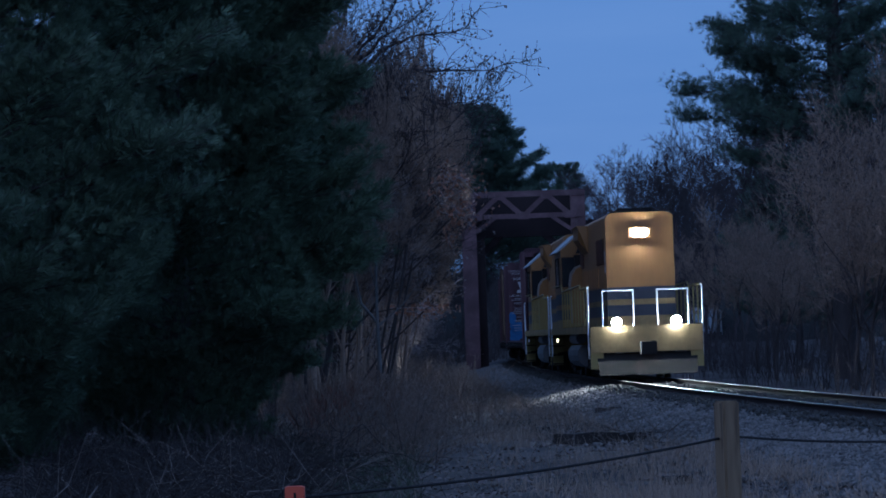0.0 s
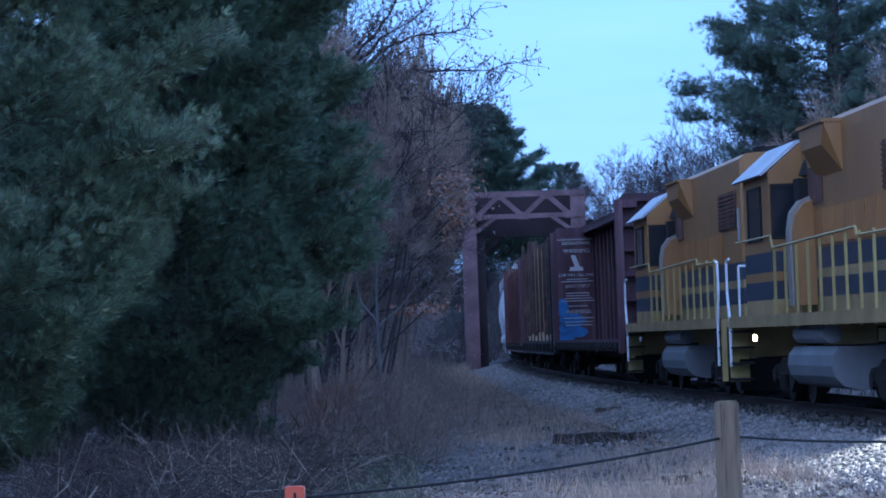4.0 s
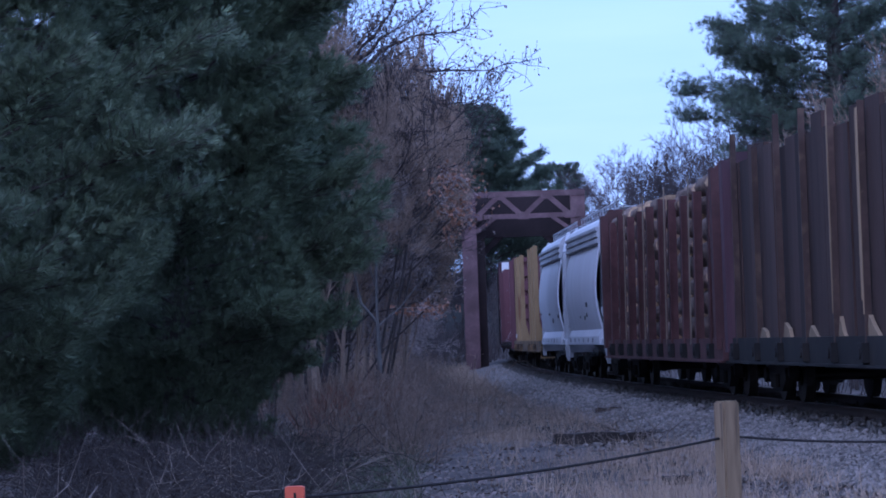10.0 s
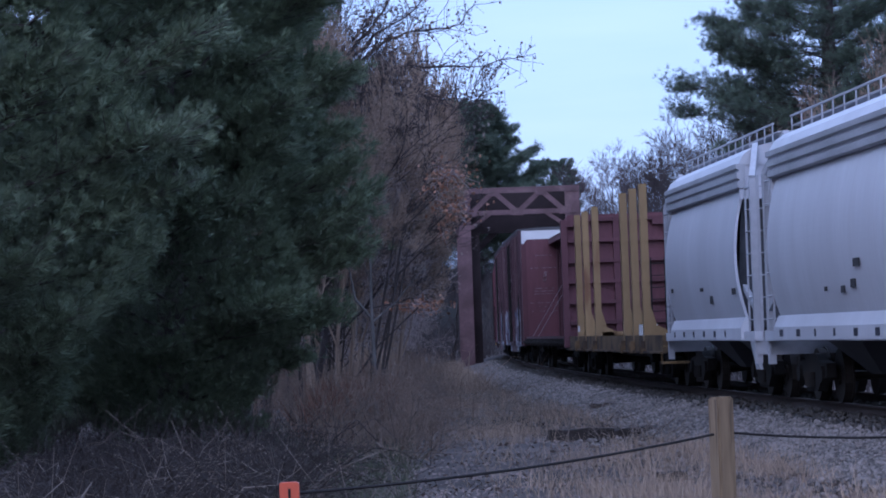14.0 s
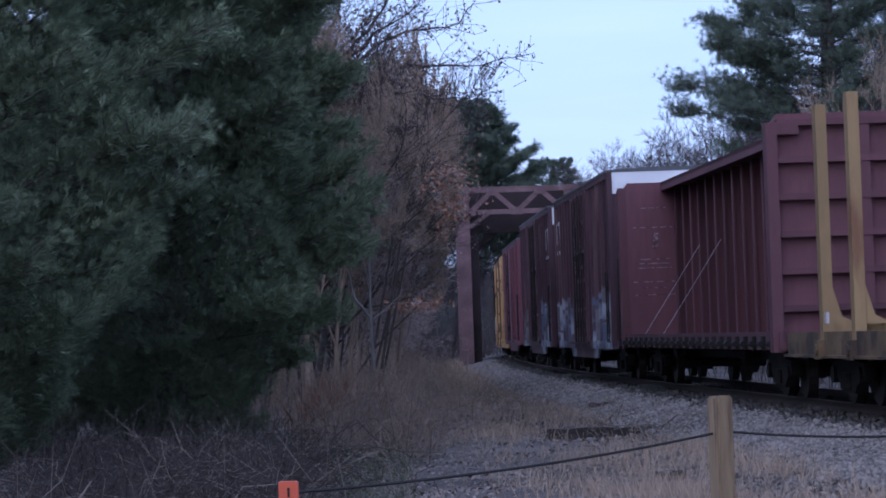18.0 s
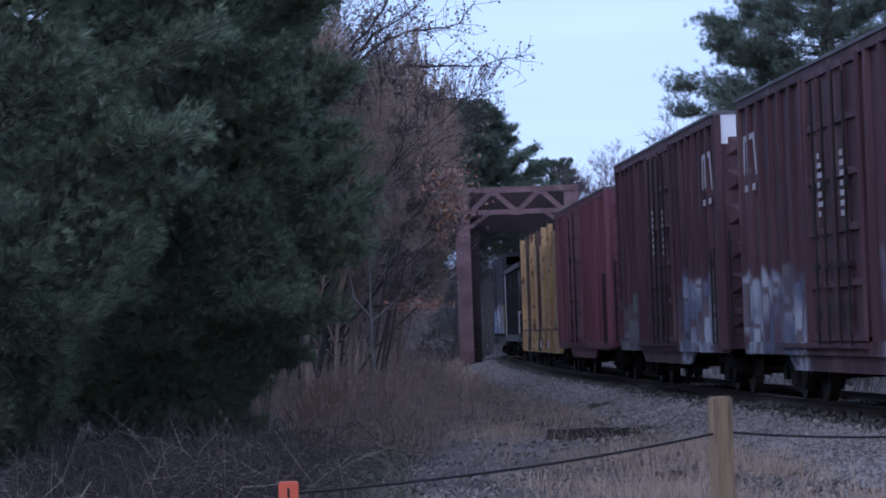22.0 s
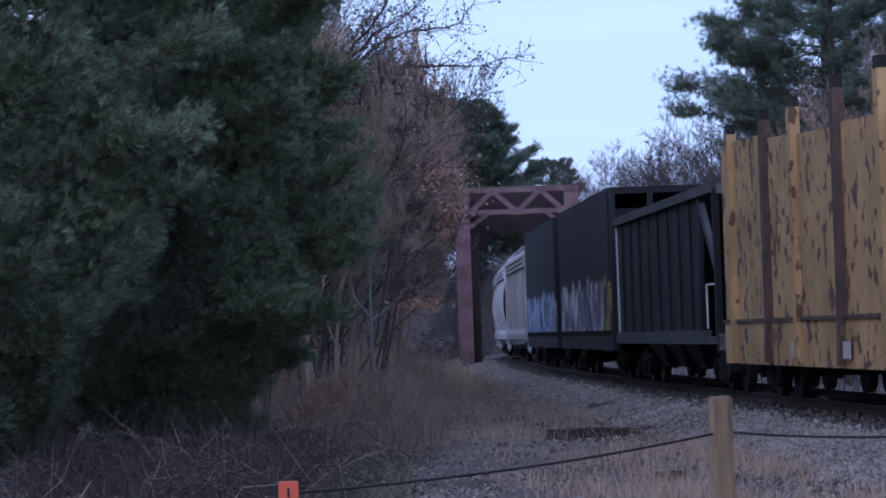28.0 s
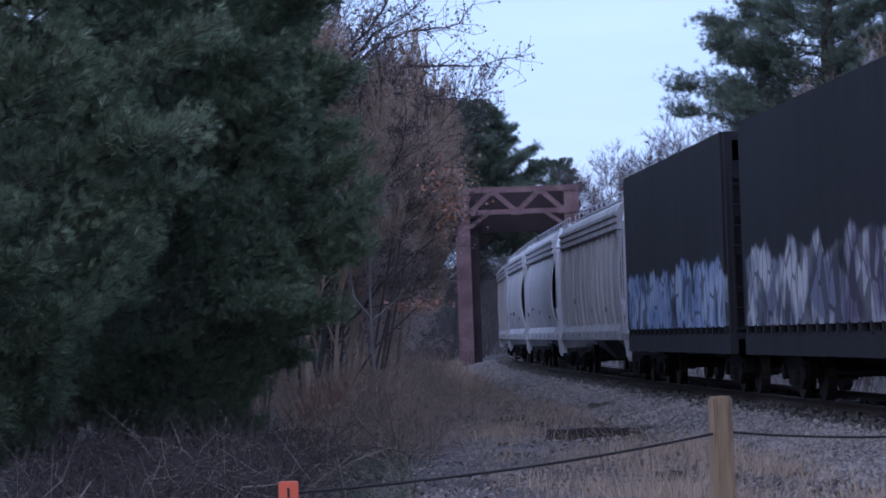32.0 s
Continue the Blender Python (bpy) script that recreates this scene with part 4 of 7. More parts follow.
def oak_spray(name, at, count, size, seed):
    """A sapling branch that keeps its dry leaves."""
    rng = np.random.default_rng(seed)
    pos = rng.normal(0, 1, (count, 3)) * np.array(size)
    lv = np.array([(0, 0, 0), (0.32, 0.1, 0.35), (0.2, 0.0, 0.7), (0, 0.08, 1.0), (-0.2, 0.0, 0.7), (-0.32, 0.1, 0.35)])
    dirs = rng.normal(size=(count, 3)) + (0, 0, -0.8)
    v, f = spread(lv, np.array([(0, 1, 2, 3, 4, 5)]), pos, turns_to(dirs, rng), rng.uniform(0.055, 0.105, count))
    seg = [(*(rng.normal(0, 0.3, 3) * size), *p, 0.008, 0.004) for p in pos[::7]]
    return [("crown", big_mesh("oak_twigs", *limbs(seg, 3), M["twig"])), ("leaves", big_mesh("oak_leaves", v, f, M["oak_leaf"]))]


def distant_woods(name, y, x0, x1, top, seed):
    """A far wall of trees with an uneven crest."""
    rng = np.random.default_rng(seed)
    n = 160
    x = np.linspace(x0, x1, n)
    h = top * (0.75 + 0.12 * np.sin(x * 0.11 + seed) + 0.1 * np.sin(x * 0.37) + 0.12 * rng.random(n))
    v = np.concatenate([np.stack([x, y + 2 * np.sin(x * 0.2), np.full(n, -1.0)], 1), np.stack([x, y + 2 * np.sin(x * 0.2), h], 1)])
    i = np.arange(n - 1)
    return big_mesh(name, v, np.stack([i, i + 1, n + i + 1, n + i], 1), M["woods"])


tagged(new("backdrop", distant_woods("woods", 420, -260, 300, 15, 4)), "distant dark woods", "woods", kind="structure")


# ---- oak branches that keep their dry leaves, beside the portal ----
for x, y, z, n, size in ((0.30, 62.0, 4.75, 190, (0.27, 0.3, 0.16)), (0.34, 62.5, 4.05, 170, (0.25, 0.3, 0.17)), (0.05, 62.0, 4.35, 60, (0.2, 0.3, 0.16)), (0.12, 62.3, 3.55, 40, (0.08, 0.2, 0.16)), (-0.40, 62.0, 1.95, 150, (0.30, 0.3, 0.09))):
    root = tagged(new("oak_branch"), "oak branch with dry russet leaves", "branch", "dry oak branches")
    root.matrix_basis = pose(x * 0.9, y * 0.9, 1.25 + (z - 1.25) * 0.9)
    for piece, me in oak_spray("oak", (x, y, z), n, size, n):
        part(piece, me, None, root)
    reach = Mesh().rod((0, 0, 0), (-0.9, 0.4, -0.8), 0.012, 5, 0.02).rod((-0.9, 0.4, -0.8), (-1.6, 0.8, -z + 0.2), 0.02, 6, 0.03)
    part("stem", reach, M["bark"], root)


# ======== the train ========
WHEELS = []  # (wheelset, where it sits in its truck)
TRAIN = []  # (thing, where its middle stands along the train, half the distance between its trucks)


def shared(name, mesh, mat, smooth=False):
    return mesh.data(name, mat, smooth)


def wheelset_mesh():
    m = Mesh()
    for y in (-0.76, 0.76):
        s = 1 if y > 0 else -1
        m.rod((0, y - 0.065, 0), (0, y + 0.065, 0), 0.42, 20)
        m.rod((0, y - s * 0.09, 0), (0, y - s * 0.06, 0), 0.445, 20)
        m.rod((0, y + s * 0.065, 0), (0, y + s * 0.10, 0), 0.14, 10)
    return m.rod((0, -1.05, 0), (0, 1.05, 0), 0.075, 8)


def sideframe_mesh():
    m = Mesh()
    arch = [(-1.12, 0.62), (-0.55, 0.66), (-0.32, 0.76), (0.32, 0.76), (0.55, 0.66), (1.12, 0.62), (1.12, 0.40), (0.72, 0.40), (0.42, 0.18), (-0.42, 0.18), (-0.72, 0.40), (-1.12, 0.40)]
    m.plate(arch, -0.08, 0.08)
    for x in (-0.16, 0, 0.16):
        m.rod((x, -0.11, 0.25), (x, -0.11, 0.48), 0.06, 8)
    for x in (-0.9, 0.9):
        m.rod((x, -0.13, 0.45), (x, 0.05, 0.45), 0.13, 10)
    return m


WHEELSET = shared("wheelset", wheelset_mesh(), M["wheel"])
SIDEFRAME = shared("sideframe", sideframe_mesh(), M["steel_dark"])
BOLSTER = shared("truck", Mesh().box(-0.2, 0.2, -1.0, 1.0, 0.38, 0.62).box(-0.35, 0.35, -0.3, 0.3, 0.62, 0.72).beam((-0.75, -0.5, 0.42), (0.75, -0.5, 0.42), 0.12, 0.2).beam((-0.75, 0.5, 0.42), (0.75, 0.5, 0.42), 0.12, 0.2), M["steel_dark"])
COUPLER = shared("coupler", Mesh().box(-0.5, 0.25, -0.12, 0.12, 0.72, 0.98).box(0.25, 0.52, -0.22, 0.2, 0.68, 1.02).rod((0.4, 0.12, 0.66), (0.4, 0.12, 1.04), 0.07, 8), M["steel_dark"])


def truck(parent, x):
    t = part("truck", BOLSTER, None, parent, at=(x, 0, 0))
    for y in (-1.0, 1.0):
        part("sideframe", SIDEFRAME, None, t, at=(0, y, 0, 0, 0, 0 if y < 0 else 180))
    for dx in (-0.88, 0.88):
        WHEELS.append((part("wheelset", WHEELSET, None, t, at=(dx, 0, 0.42)), dx))


def vehicle(name, label, category, s0, s1, inset=2.2, group="train cars"):
    """The thing for one car between s0 (front) and s1 (back), with trucks and couplers. Local x points forward."""
    car = tagged(new(name), label, category, group)
    L = s1 - s0
    TRAIN.append((car, (s0 + s1) / 2, L / 2 - inset))
    for s in (-1, 1):
        truck(car, s * (L / 2 - inset))
        part("coupler", COUPLER, None, car, at=(s * (L / 2 + 0.1), 0, 0, 0, 0, 0 if s > 0 else 180))
    return car, L / 2


def ladder(height_, width=0.42, rungs=6):
    m = Mesh()
    for i in range(rungs):
        m.rod((-width / 2, 0, height_ * (i + 0.5) / rungs), (width / 2, 0, height_ * (i + 0.5) / rungs), 0.014, 6)
    for s in (-1, 1):
        m.box(s * width / 2 - 0.02, s * width / 2 + 0.02, -0.015, 0.015, 0, height_)
    return m


def stencil(text, size, parent, at, mat="stencil", name="lettering"):
    """Painted lettering, standing 4 mm proud of the surface."""
    cu = bpy.data.curves.new(name, "FONT")
    cu.body, cu.size, cu.align_x, cu.extrude = text, size, "CENTER", 0.002
    cu.materials.append(M[mat])
    ob = new(name, cu)
    ob.parent, ob.matrix_basis = parent, at
    return ob


def underframe(car, h, mat, z=0.78):
    m = Mesh().box(-h + 0.1, h - 0.1, -0.3, 0.3, z - 0.2, z + 0.12)
    for k in range(9):
        x = -h + 1.0 + (2 * h - 2) * k / 8
        m.box(x - 0.06, x + 0.06, -1.4, 1.4, z, z + 0.15)
    part("underframe", m, mat, car)
    g = Mesh().rod((-0.6, 0.5, 0.62), (0.7, 0.5, 0.62), 0.2, 12).box(0.9, 1.3, -0.6, -0.2, 0.45, 0.8).rod((-2.6, -0.35, 0.6), (-0.6, 0.45, 0.6), 0.03, 6).rod((1.3, -0.4, 0.6), (3.4, -0.1, 0.6), 0.03, 6)
    part("brake_rigging", g, M["steel_dark"], car)


def end_walls(car, h, z0, z1, half, mat, ribs=6, white=None):
    """Corrugated end panels with ladders at both ends."""
    for s in (-1, 1):
        m = Mesh().box(-0.05, 0.05, -half, half, z0, z1)
        e = part("end_wall", m, mat, car, at=(s * (h - 0.06), 0, 0, 0, 0, 0 if s > 0 else 180))
        for y in (-half, half):
            part("corner_post", Mesh().box(0.0, 0.12, y - 0.06, y + 0.06, z0, z1), mat, e)
        hh = (z1 - z0 - 0.5) / ribs * 0.3
        rib = shared("end_rib", Mesh().add([(0.05, -half + 0.15, -hh), (0.05, half - 0.15, -hh), (0.05, half - 0.15, hh), (0.05, -half + 0.15, hh),
                                            (0.16, -half + 0.3, -hh * 0.4), (0.16, half - 0.3, -hh * 0.4), (0.16, half - 0.3, hh * 0.4), (0.16, -half + 0.3, hh * 0.4)],
                                           [(4, 5, 6, 7), (0, 1, 5, 4), (1, 2, 6, 5), (2, 3, 7, 6), (3, 0, 4, 7)]), mat)
        for k in range(ribs):
            part("end_rib", rib, None, e, at=(0, 0, z0 + 0.25 + (z1 - z0 - 0.5) * (k + 0.5) / ribs))
        part("ladder", ladder(2.0, 0.45, 6), M["steel_dark"], e, at=(0.2, -half + 0.35, z0 + 0.1, 0, 0, 90))
        if white:
            part("end_panel", Mesh().box(0.06, 0.075, -half + 0.02, half - 0.02, z1 - 0.52, z1 - 0.005), M["white"], e, "white painted end panel")
            stencil("EXCESS HEIGHT CAR", 0.2, e, pose(0.08, 0.0, z1 - 0.46, 90, 0, 90), "slate")


def tagged_side(base, zones, seed):
    """Body paint with sprayed patches: zones of (x from, x to, top, colour) along the car's side."""
    m = base.copy()
    n, l = m.node_tree.nodes, m.node_tree.links.new
    b = n["Principled BSDF"]
    col = b.inputs["Base Color"].links[0].from_socket
    t = n.new("ShaderNodeTexCoord")
    sep = n.new("ShaderNodeSeparateXYZ")
    l(t.outputs["Object"], sep.inputs["Vector"])

    def calc(op, a, c):
        x = n.new("ShaderNodeMath")
        x.operation = op
        for i, v in enumerate((a, c)):
            if isinstance(v, bpy.types.NodeSocket):
                l(v, x.inputs[i])
            else:
                x.inputs[i].default_value = v
        return x.outputs["Value"]

    def noise_of(scale, stretch):
        mp = n.new("ShaderNodeMapping")
        mp.inputs["Scale"].default_value, mp.inputs["Location"].default_value = stretch, (seed, seed, 0)
        l(t.outputs["Object"], mp.inputs["Vector"])
        x = n.new("ShaderNodeTexNoise")
        x.inputs["Scale"].default_value, x.inputs["Detail"].default_value = scale, 3
        l(mp.outputs["Vector"], x.inputs["Vector"])
        return x.outputs["Fac"]

    def soft(v, lo, hi):
        x = n.new("ShaderNodeMapRange")
        x.interpolation_type = "SMOOTHSTEP"
        x.inputs["From Min"].default_value, x.inputs["From Max"].default_value = lo, hi
        l(v, x.inputs["Value"])
        return x.outputs["Result"]

    drips = noise_of(0.75, (1.0, 1, 0.5))
    blobs = noise_of(0.9, (1, 1, 0.8))
    for x0, x1, top, c1, c2 in zones:
        lim = calc("ADD", calc("MULTIPLY", calc("SUBTRACT", drips, 0.5), 1.5), top)
        a = soft(calc("SUBTRACT", lim, sep.outputs["Z"]), -0.02, 0.12)
        xx = calc("ADD", sep.outputs["X"], calc("MULTIPLY", calc("SUBTRACT", blobs, 0.5), 1.2))
        a = calc("MULTIPLY", a, soft(calc("SUBTRACT", xx, x0), -0.2, 0.3))
        a = calc("MULTIPLY", a, soft(calc("SUBTRACT", x1, xx), -0.2, 0.3))
        a = calc("MULTIPLY", a, soft(noise_of(0.95, (1.0, 1, 0.9)), 0.30, 0.40))
        a = calc("MULTIPLY", a, 0.88)
        r = n.new("ShaderNodeValToRGB")
        r.color_ramp.elements[0].color, r.color_ramp.elements[1].color = (*c1, 1), (*c2, 1)
        r.color_ramp.elements[0].position, r.color_ramp.elements[1].position = 0.44, 0.56
        l(noise_of(0.8, (1.0, 1, 1.1)), r.inputs["Fac"])
        # letter shapes: upright cells with dark gaps, some of them left unpainted
        mp = n.new("ShaderNodeMapping")
        mp.inputs["Scale"].default_value, mp.inputs["Location"].default_value = (1.0, 0.0, 0.62), (seed * 1.7, 0, seed)
        l(t.outputs["Object"], mp.inputs["Vector"])
        edge, cell = n.new("ShaderNodeTexVoronoi"), n.new("ShaderNodeTexVoronoi")
        edge.feature = "DISTANCE_TO_EDGE"
        for vor in (edge, cell):
            vor.inputs["Scale"].default_value = 2.4
            l(mp.outputs["Vector"], vor.inputs["Vector"])
        cut = soft(edge.outputs["Distance"], 0.03, 0.07)
        tone = n.new("ShaderNodeSeparateXYZ")
        l(cell.outputs["Color"], tone.inputs["Vector"])
        keep = soft(tone.outputs["X"], 0.10, 0.32)
        a = calc("MULTIPLY", a, calc("ADD", calc("MULTIPLY", calc("MULTIPLY", cut, keep), 0.72), 0.28))
        mx = n.new("ShaderNodeMix")
        mx.data_type = "RGBA"
        l(a, mx.inputs["Factor"])
        l(col, mx.inputs["A"])
        l(r.outputs["Color"], mx.inputs["B"])
        col = mx.outputs["Result"]
    l(col, b.inputs["Base Color"])
    return m


def boxcar(label, s0, s1, eave, mat, posts=18, door="plug", white=False, zones=(), seed=1, marks=True, dx=0.0, dw=1.8, logo=0):
    car, h = vehicle("boxcar", label, "boxcar", s0, s1)
    z0 = 0.82
    body = tagged_side(mat, zones, seed) if zones else mat
    for s in (-1, 1):
        side = part("side_wall", Mesh().box(-h + 0.02, h - 0.02, -0.03, 0.03, z0, eave), body, car, at=(0, s * 1.46, 0))
        for k in range(posts):
            x = -h + 0.12 + (2 * h - 0.24) * k / (posts - 1)
            if abs(x - dx) < dw + 0.1:
                continue
            me = Mesh().profile([(-0.03, z0 + 0.12), (0.115, z0 + 0.12), (0.115, eave - 0.12), (-0.03, eave - 0.12)], x - 0.055, x + 0.055)
            p = part("side_post", me, body, side)
            if s < 0:
                p.matrix_basis = Matrix.Diagonal((1, -1, 1, 1))
        sill = Mesh().box(-h, h, -0.05, 0.09, z0 - 0.06, z0 + 0.14).plate([(-h * 0.55, z0 - 0.05), (h * 0.5, z0 - 0.05), (h * 0.42, z0 - 0.3), (-h * 0.47, z0 - 0.3)], -0.02, 0.04)
        sob = part("side_sill", sill, body, car, at=(0, s * 1.46, 0))
        chord = part("top_chord", Mesh().box(-h, h, -0.04, 0.10, eave - 0.14, eave), mat, car, at=(0, s * 1.46, 0))
        if s < 0:
            sob.matrix_basis = pose(0, -1.46, 0) @ Matrix.Diagonal((1, -1, 1, 1))
            chord.matrix_basis = pose(0, -1.46, 0) @ Matrix.Diagonal((1, -1, 1, 1))
        dm = Mesh().box(-dw, dw, 0.03, 0.085, z0 + 0.2, eave - 0.16)
        door_ob = part("door", dm, body, car, "double sliding door" if door == "plug" else "panelled sliding door", at=pose(dx, s * 1.46, 0) @ Matrix.Diagonal((1, s, 1, 1)))
        frame_m = Mesh()
        for x in (-dw, 0, dw) if door == "grid" else (-dw, -dw * 0.52, -0.04, 0.04, dw * 0.52, dw):
            frame_m.box(x - 0.05, x + 0.05, 0.085, 0.14, z0 + 0.15, eave - 0.14)
        nz = 5
        for i in range(nz + 1):
            z = z0 + 0.2 + (eave - z0 - 0.36) * i / nz
            frame_m.box(-dw, dw, 0.085, 0.125, z - 0.05, z + 0.05)
        part("door_frame", frame_m, mat, door_ob)
        if door == "grid":
            panel = shared("door_panel", Mesh().box(0.06, dw - 0.08, 0.085, 0.105, 0, (eave - z0 - 0.36) / 5 - 0.12), M["red_door"])
            for i in range(5):
                for x in (-dw, 0):
                    part("door_panel", panel, None, door_ob, at=(x, 0, z0 + 0.26 + (eave - z0 - 0.36) * i / 5))
        for x in ((-1.1, -0.4, 0.4, 1.1) if door == "plug" else (-0.7, 0.7)):
            part("lock_rod", Mesh().rod((x, 0.17, z0 + 0.1), (x, 0.17, eave - 0.3), 0.02, 6).box(x - 0.05, x + 0.05, 0.14, 0.19, 1.3, 1.5).box(x - 0.05, x + 0.05, 0.14, 0.19, 3.1, 3.25).box(x - 0.12, x + 0.12, 0.14, 0.19, 2.0, 2.08), M["steel_dark"], door_ob)
        part("door_rail", Mesh().box(-h * 0.55, dw + 0.1, 0.06, 0.14, z0 + 0.05, z0 + 0.12), mat, door_ob)
        part("ladder", ladder(1.7, 0.42, 5), M["steel_dark"], side, at=pose(h - 0.45, 0.14 * s, z0 + 0.1))
        if marks:
            bars = Mesh()
            for i in range(7):
                w = 0.10 + 0.05 * ((i * 7) % 3)
                bars.box(0.62, 0.62 + w * 2.2, 0.142, 0.146, 3.55 - i * 0.14, 3.63 - i * 0.14).box(-0.95, -0.95 + w * 1.8, 0.142, 0.146, 3.6 - i * 0.14, 3.68 - i * 0.14)
            part("stencil_lines", bars, M["stencil"], door_ob)
        if logo and s < 0:
            x = logo * (h - 1.1)
            lg = Mesh().plate([(x - 0.62, 3.78), (x - 0.5, 3.72), (x - 0.46, 4.28), (x + 0.32, 4.3), (x + 0.52, 3.7), (x + 0.62, 3.7), (x + 0.45, 4.4), (x - 0.56, 4.38)], -0.092, -0.086)
            lg.plate([(x - 0.3, 3.76), (x, 3.76), (x, 3.82), (x - 0.18, 3.82), (x - 0.18, 4.28), (x - 0.3, 4.28)], -0.092, -0.086)
            lg.box(x - 0.58, x - 0.3, -0.092, -0.086, 3.45, 3.56).box(x + 0.14, x + 0.42, -0.092, -0.086, 3.45, 3.56)
            part("painted_mark", lg, M["stencil"], side, "faded white painted mark")
    roof = [(-1.58, eave), (-1.58, eave + 0.05), (-0.8, eave + 0.08), (0, eave + 0.09), (0.8, eave + 0.08), (1.58, eave + 0.05), (1.58, eave)]
    rm = Mesh().profile(roof, -h - 0.03, h + 0.03)
    for k in range(12):
        x = -h + 0.4 + (2 * h - 0.8) * k / 11
        rm.profile([(-1.56, eave + 0.06), (-0.8, eave + 0.11), (0, eave + 0.12), (0.8, eave + 0.11), (1.56, eave + 0.06)], x - 0.04, x + 0.04)
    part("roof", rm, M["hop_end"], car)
    end_walls(car, h, z0, eave, 1.5, mat, 6, white)
    if logo < 0:
        part("reflector", Mesh().box(h - 0.3, h - 0.12, -1.56, -1.55, 1.35, 1.95), M["loco_yellow"], car, "yellow reflective strip")
    underframe(car, h, M["steel_dark"])
    return car, h


def bulkhead(car, x, facing, z0, z1, mat, texts=None, half=1.5):
    """An end bulkhead: posts, panel, ribs on its outer face and ladder; facing: the side that looks outward."""
    pl = Mesh().add([(-0.14, y, z) for y, z in ((-half, z0), (half, z0), (half, z1 - 0.16), (half - 0.14, z1), (-half + 0.14, z1), (-half, z1 - 0.16))] +
                    [(-0.06, y, z) for y, z in ((-half, z0), (half, z0), (half, z1 - 0.16), (half - 0.14, z1), (-half + 0.14, z1), (-half, z1 - 0.16))],
                    [(0, 1, 2, 3, 4, 5), (11, 10, 9, 8, 7, 6)] + [(i, (i + 1) % 6, 6 + (i + 1) % 6, 6 + i) for i in range(6)])
    b = part("bulkhead", pl, mat, car, at=(x, 0, 0, 0, 0, 0 if facing > 0 else 180))
    for y in (-half, half):
        part("corner_post", Mesh().box(-0.16, 0.16, y - 0.09, y + 0.09, z0, z1 - 0.15), mat, b)
    for y in (-half + 0.09, half - 0.09):
        part("gusset", Mesh().box(-0.05, 0.14, min(y, y * 0.75), max(y, y * 0.75), z1 - 0.34, z1 - 0.16), mat, b)
    for k in range(7):
        z = z0 + 0.1 + (z1 - z0 - 0.25) * k / 6
        part("rib", Mesh().box(-0.06, 0.12, -half + 0.1, half - 0.1, z - 0.05, z + 0.05), mat, b)
    part("post", Mesh().box(-0.06, 0.1, -0.08, 0.08, z0, z1 - 0.05), mat, b)
    part("ladder", ladder(2.4, 0.4, 7), M["steel_dark"], b, at=(0.2, half - 0.35, z0 + 0.1, 0, 0, 90))
    return b


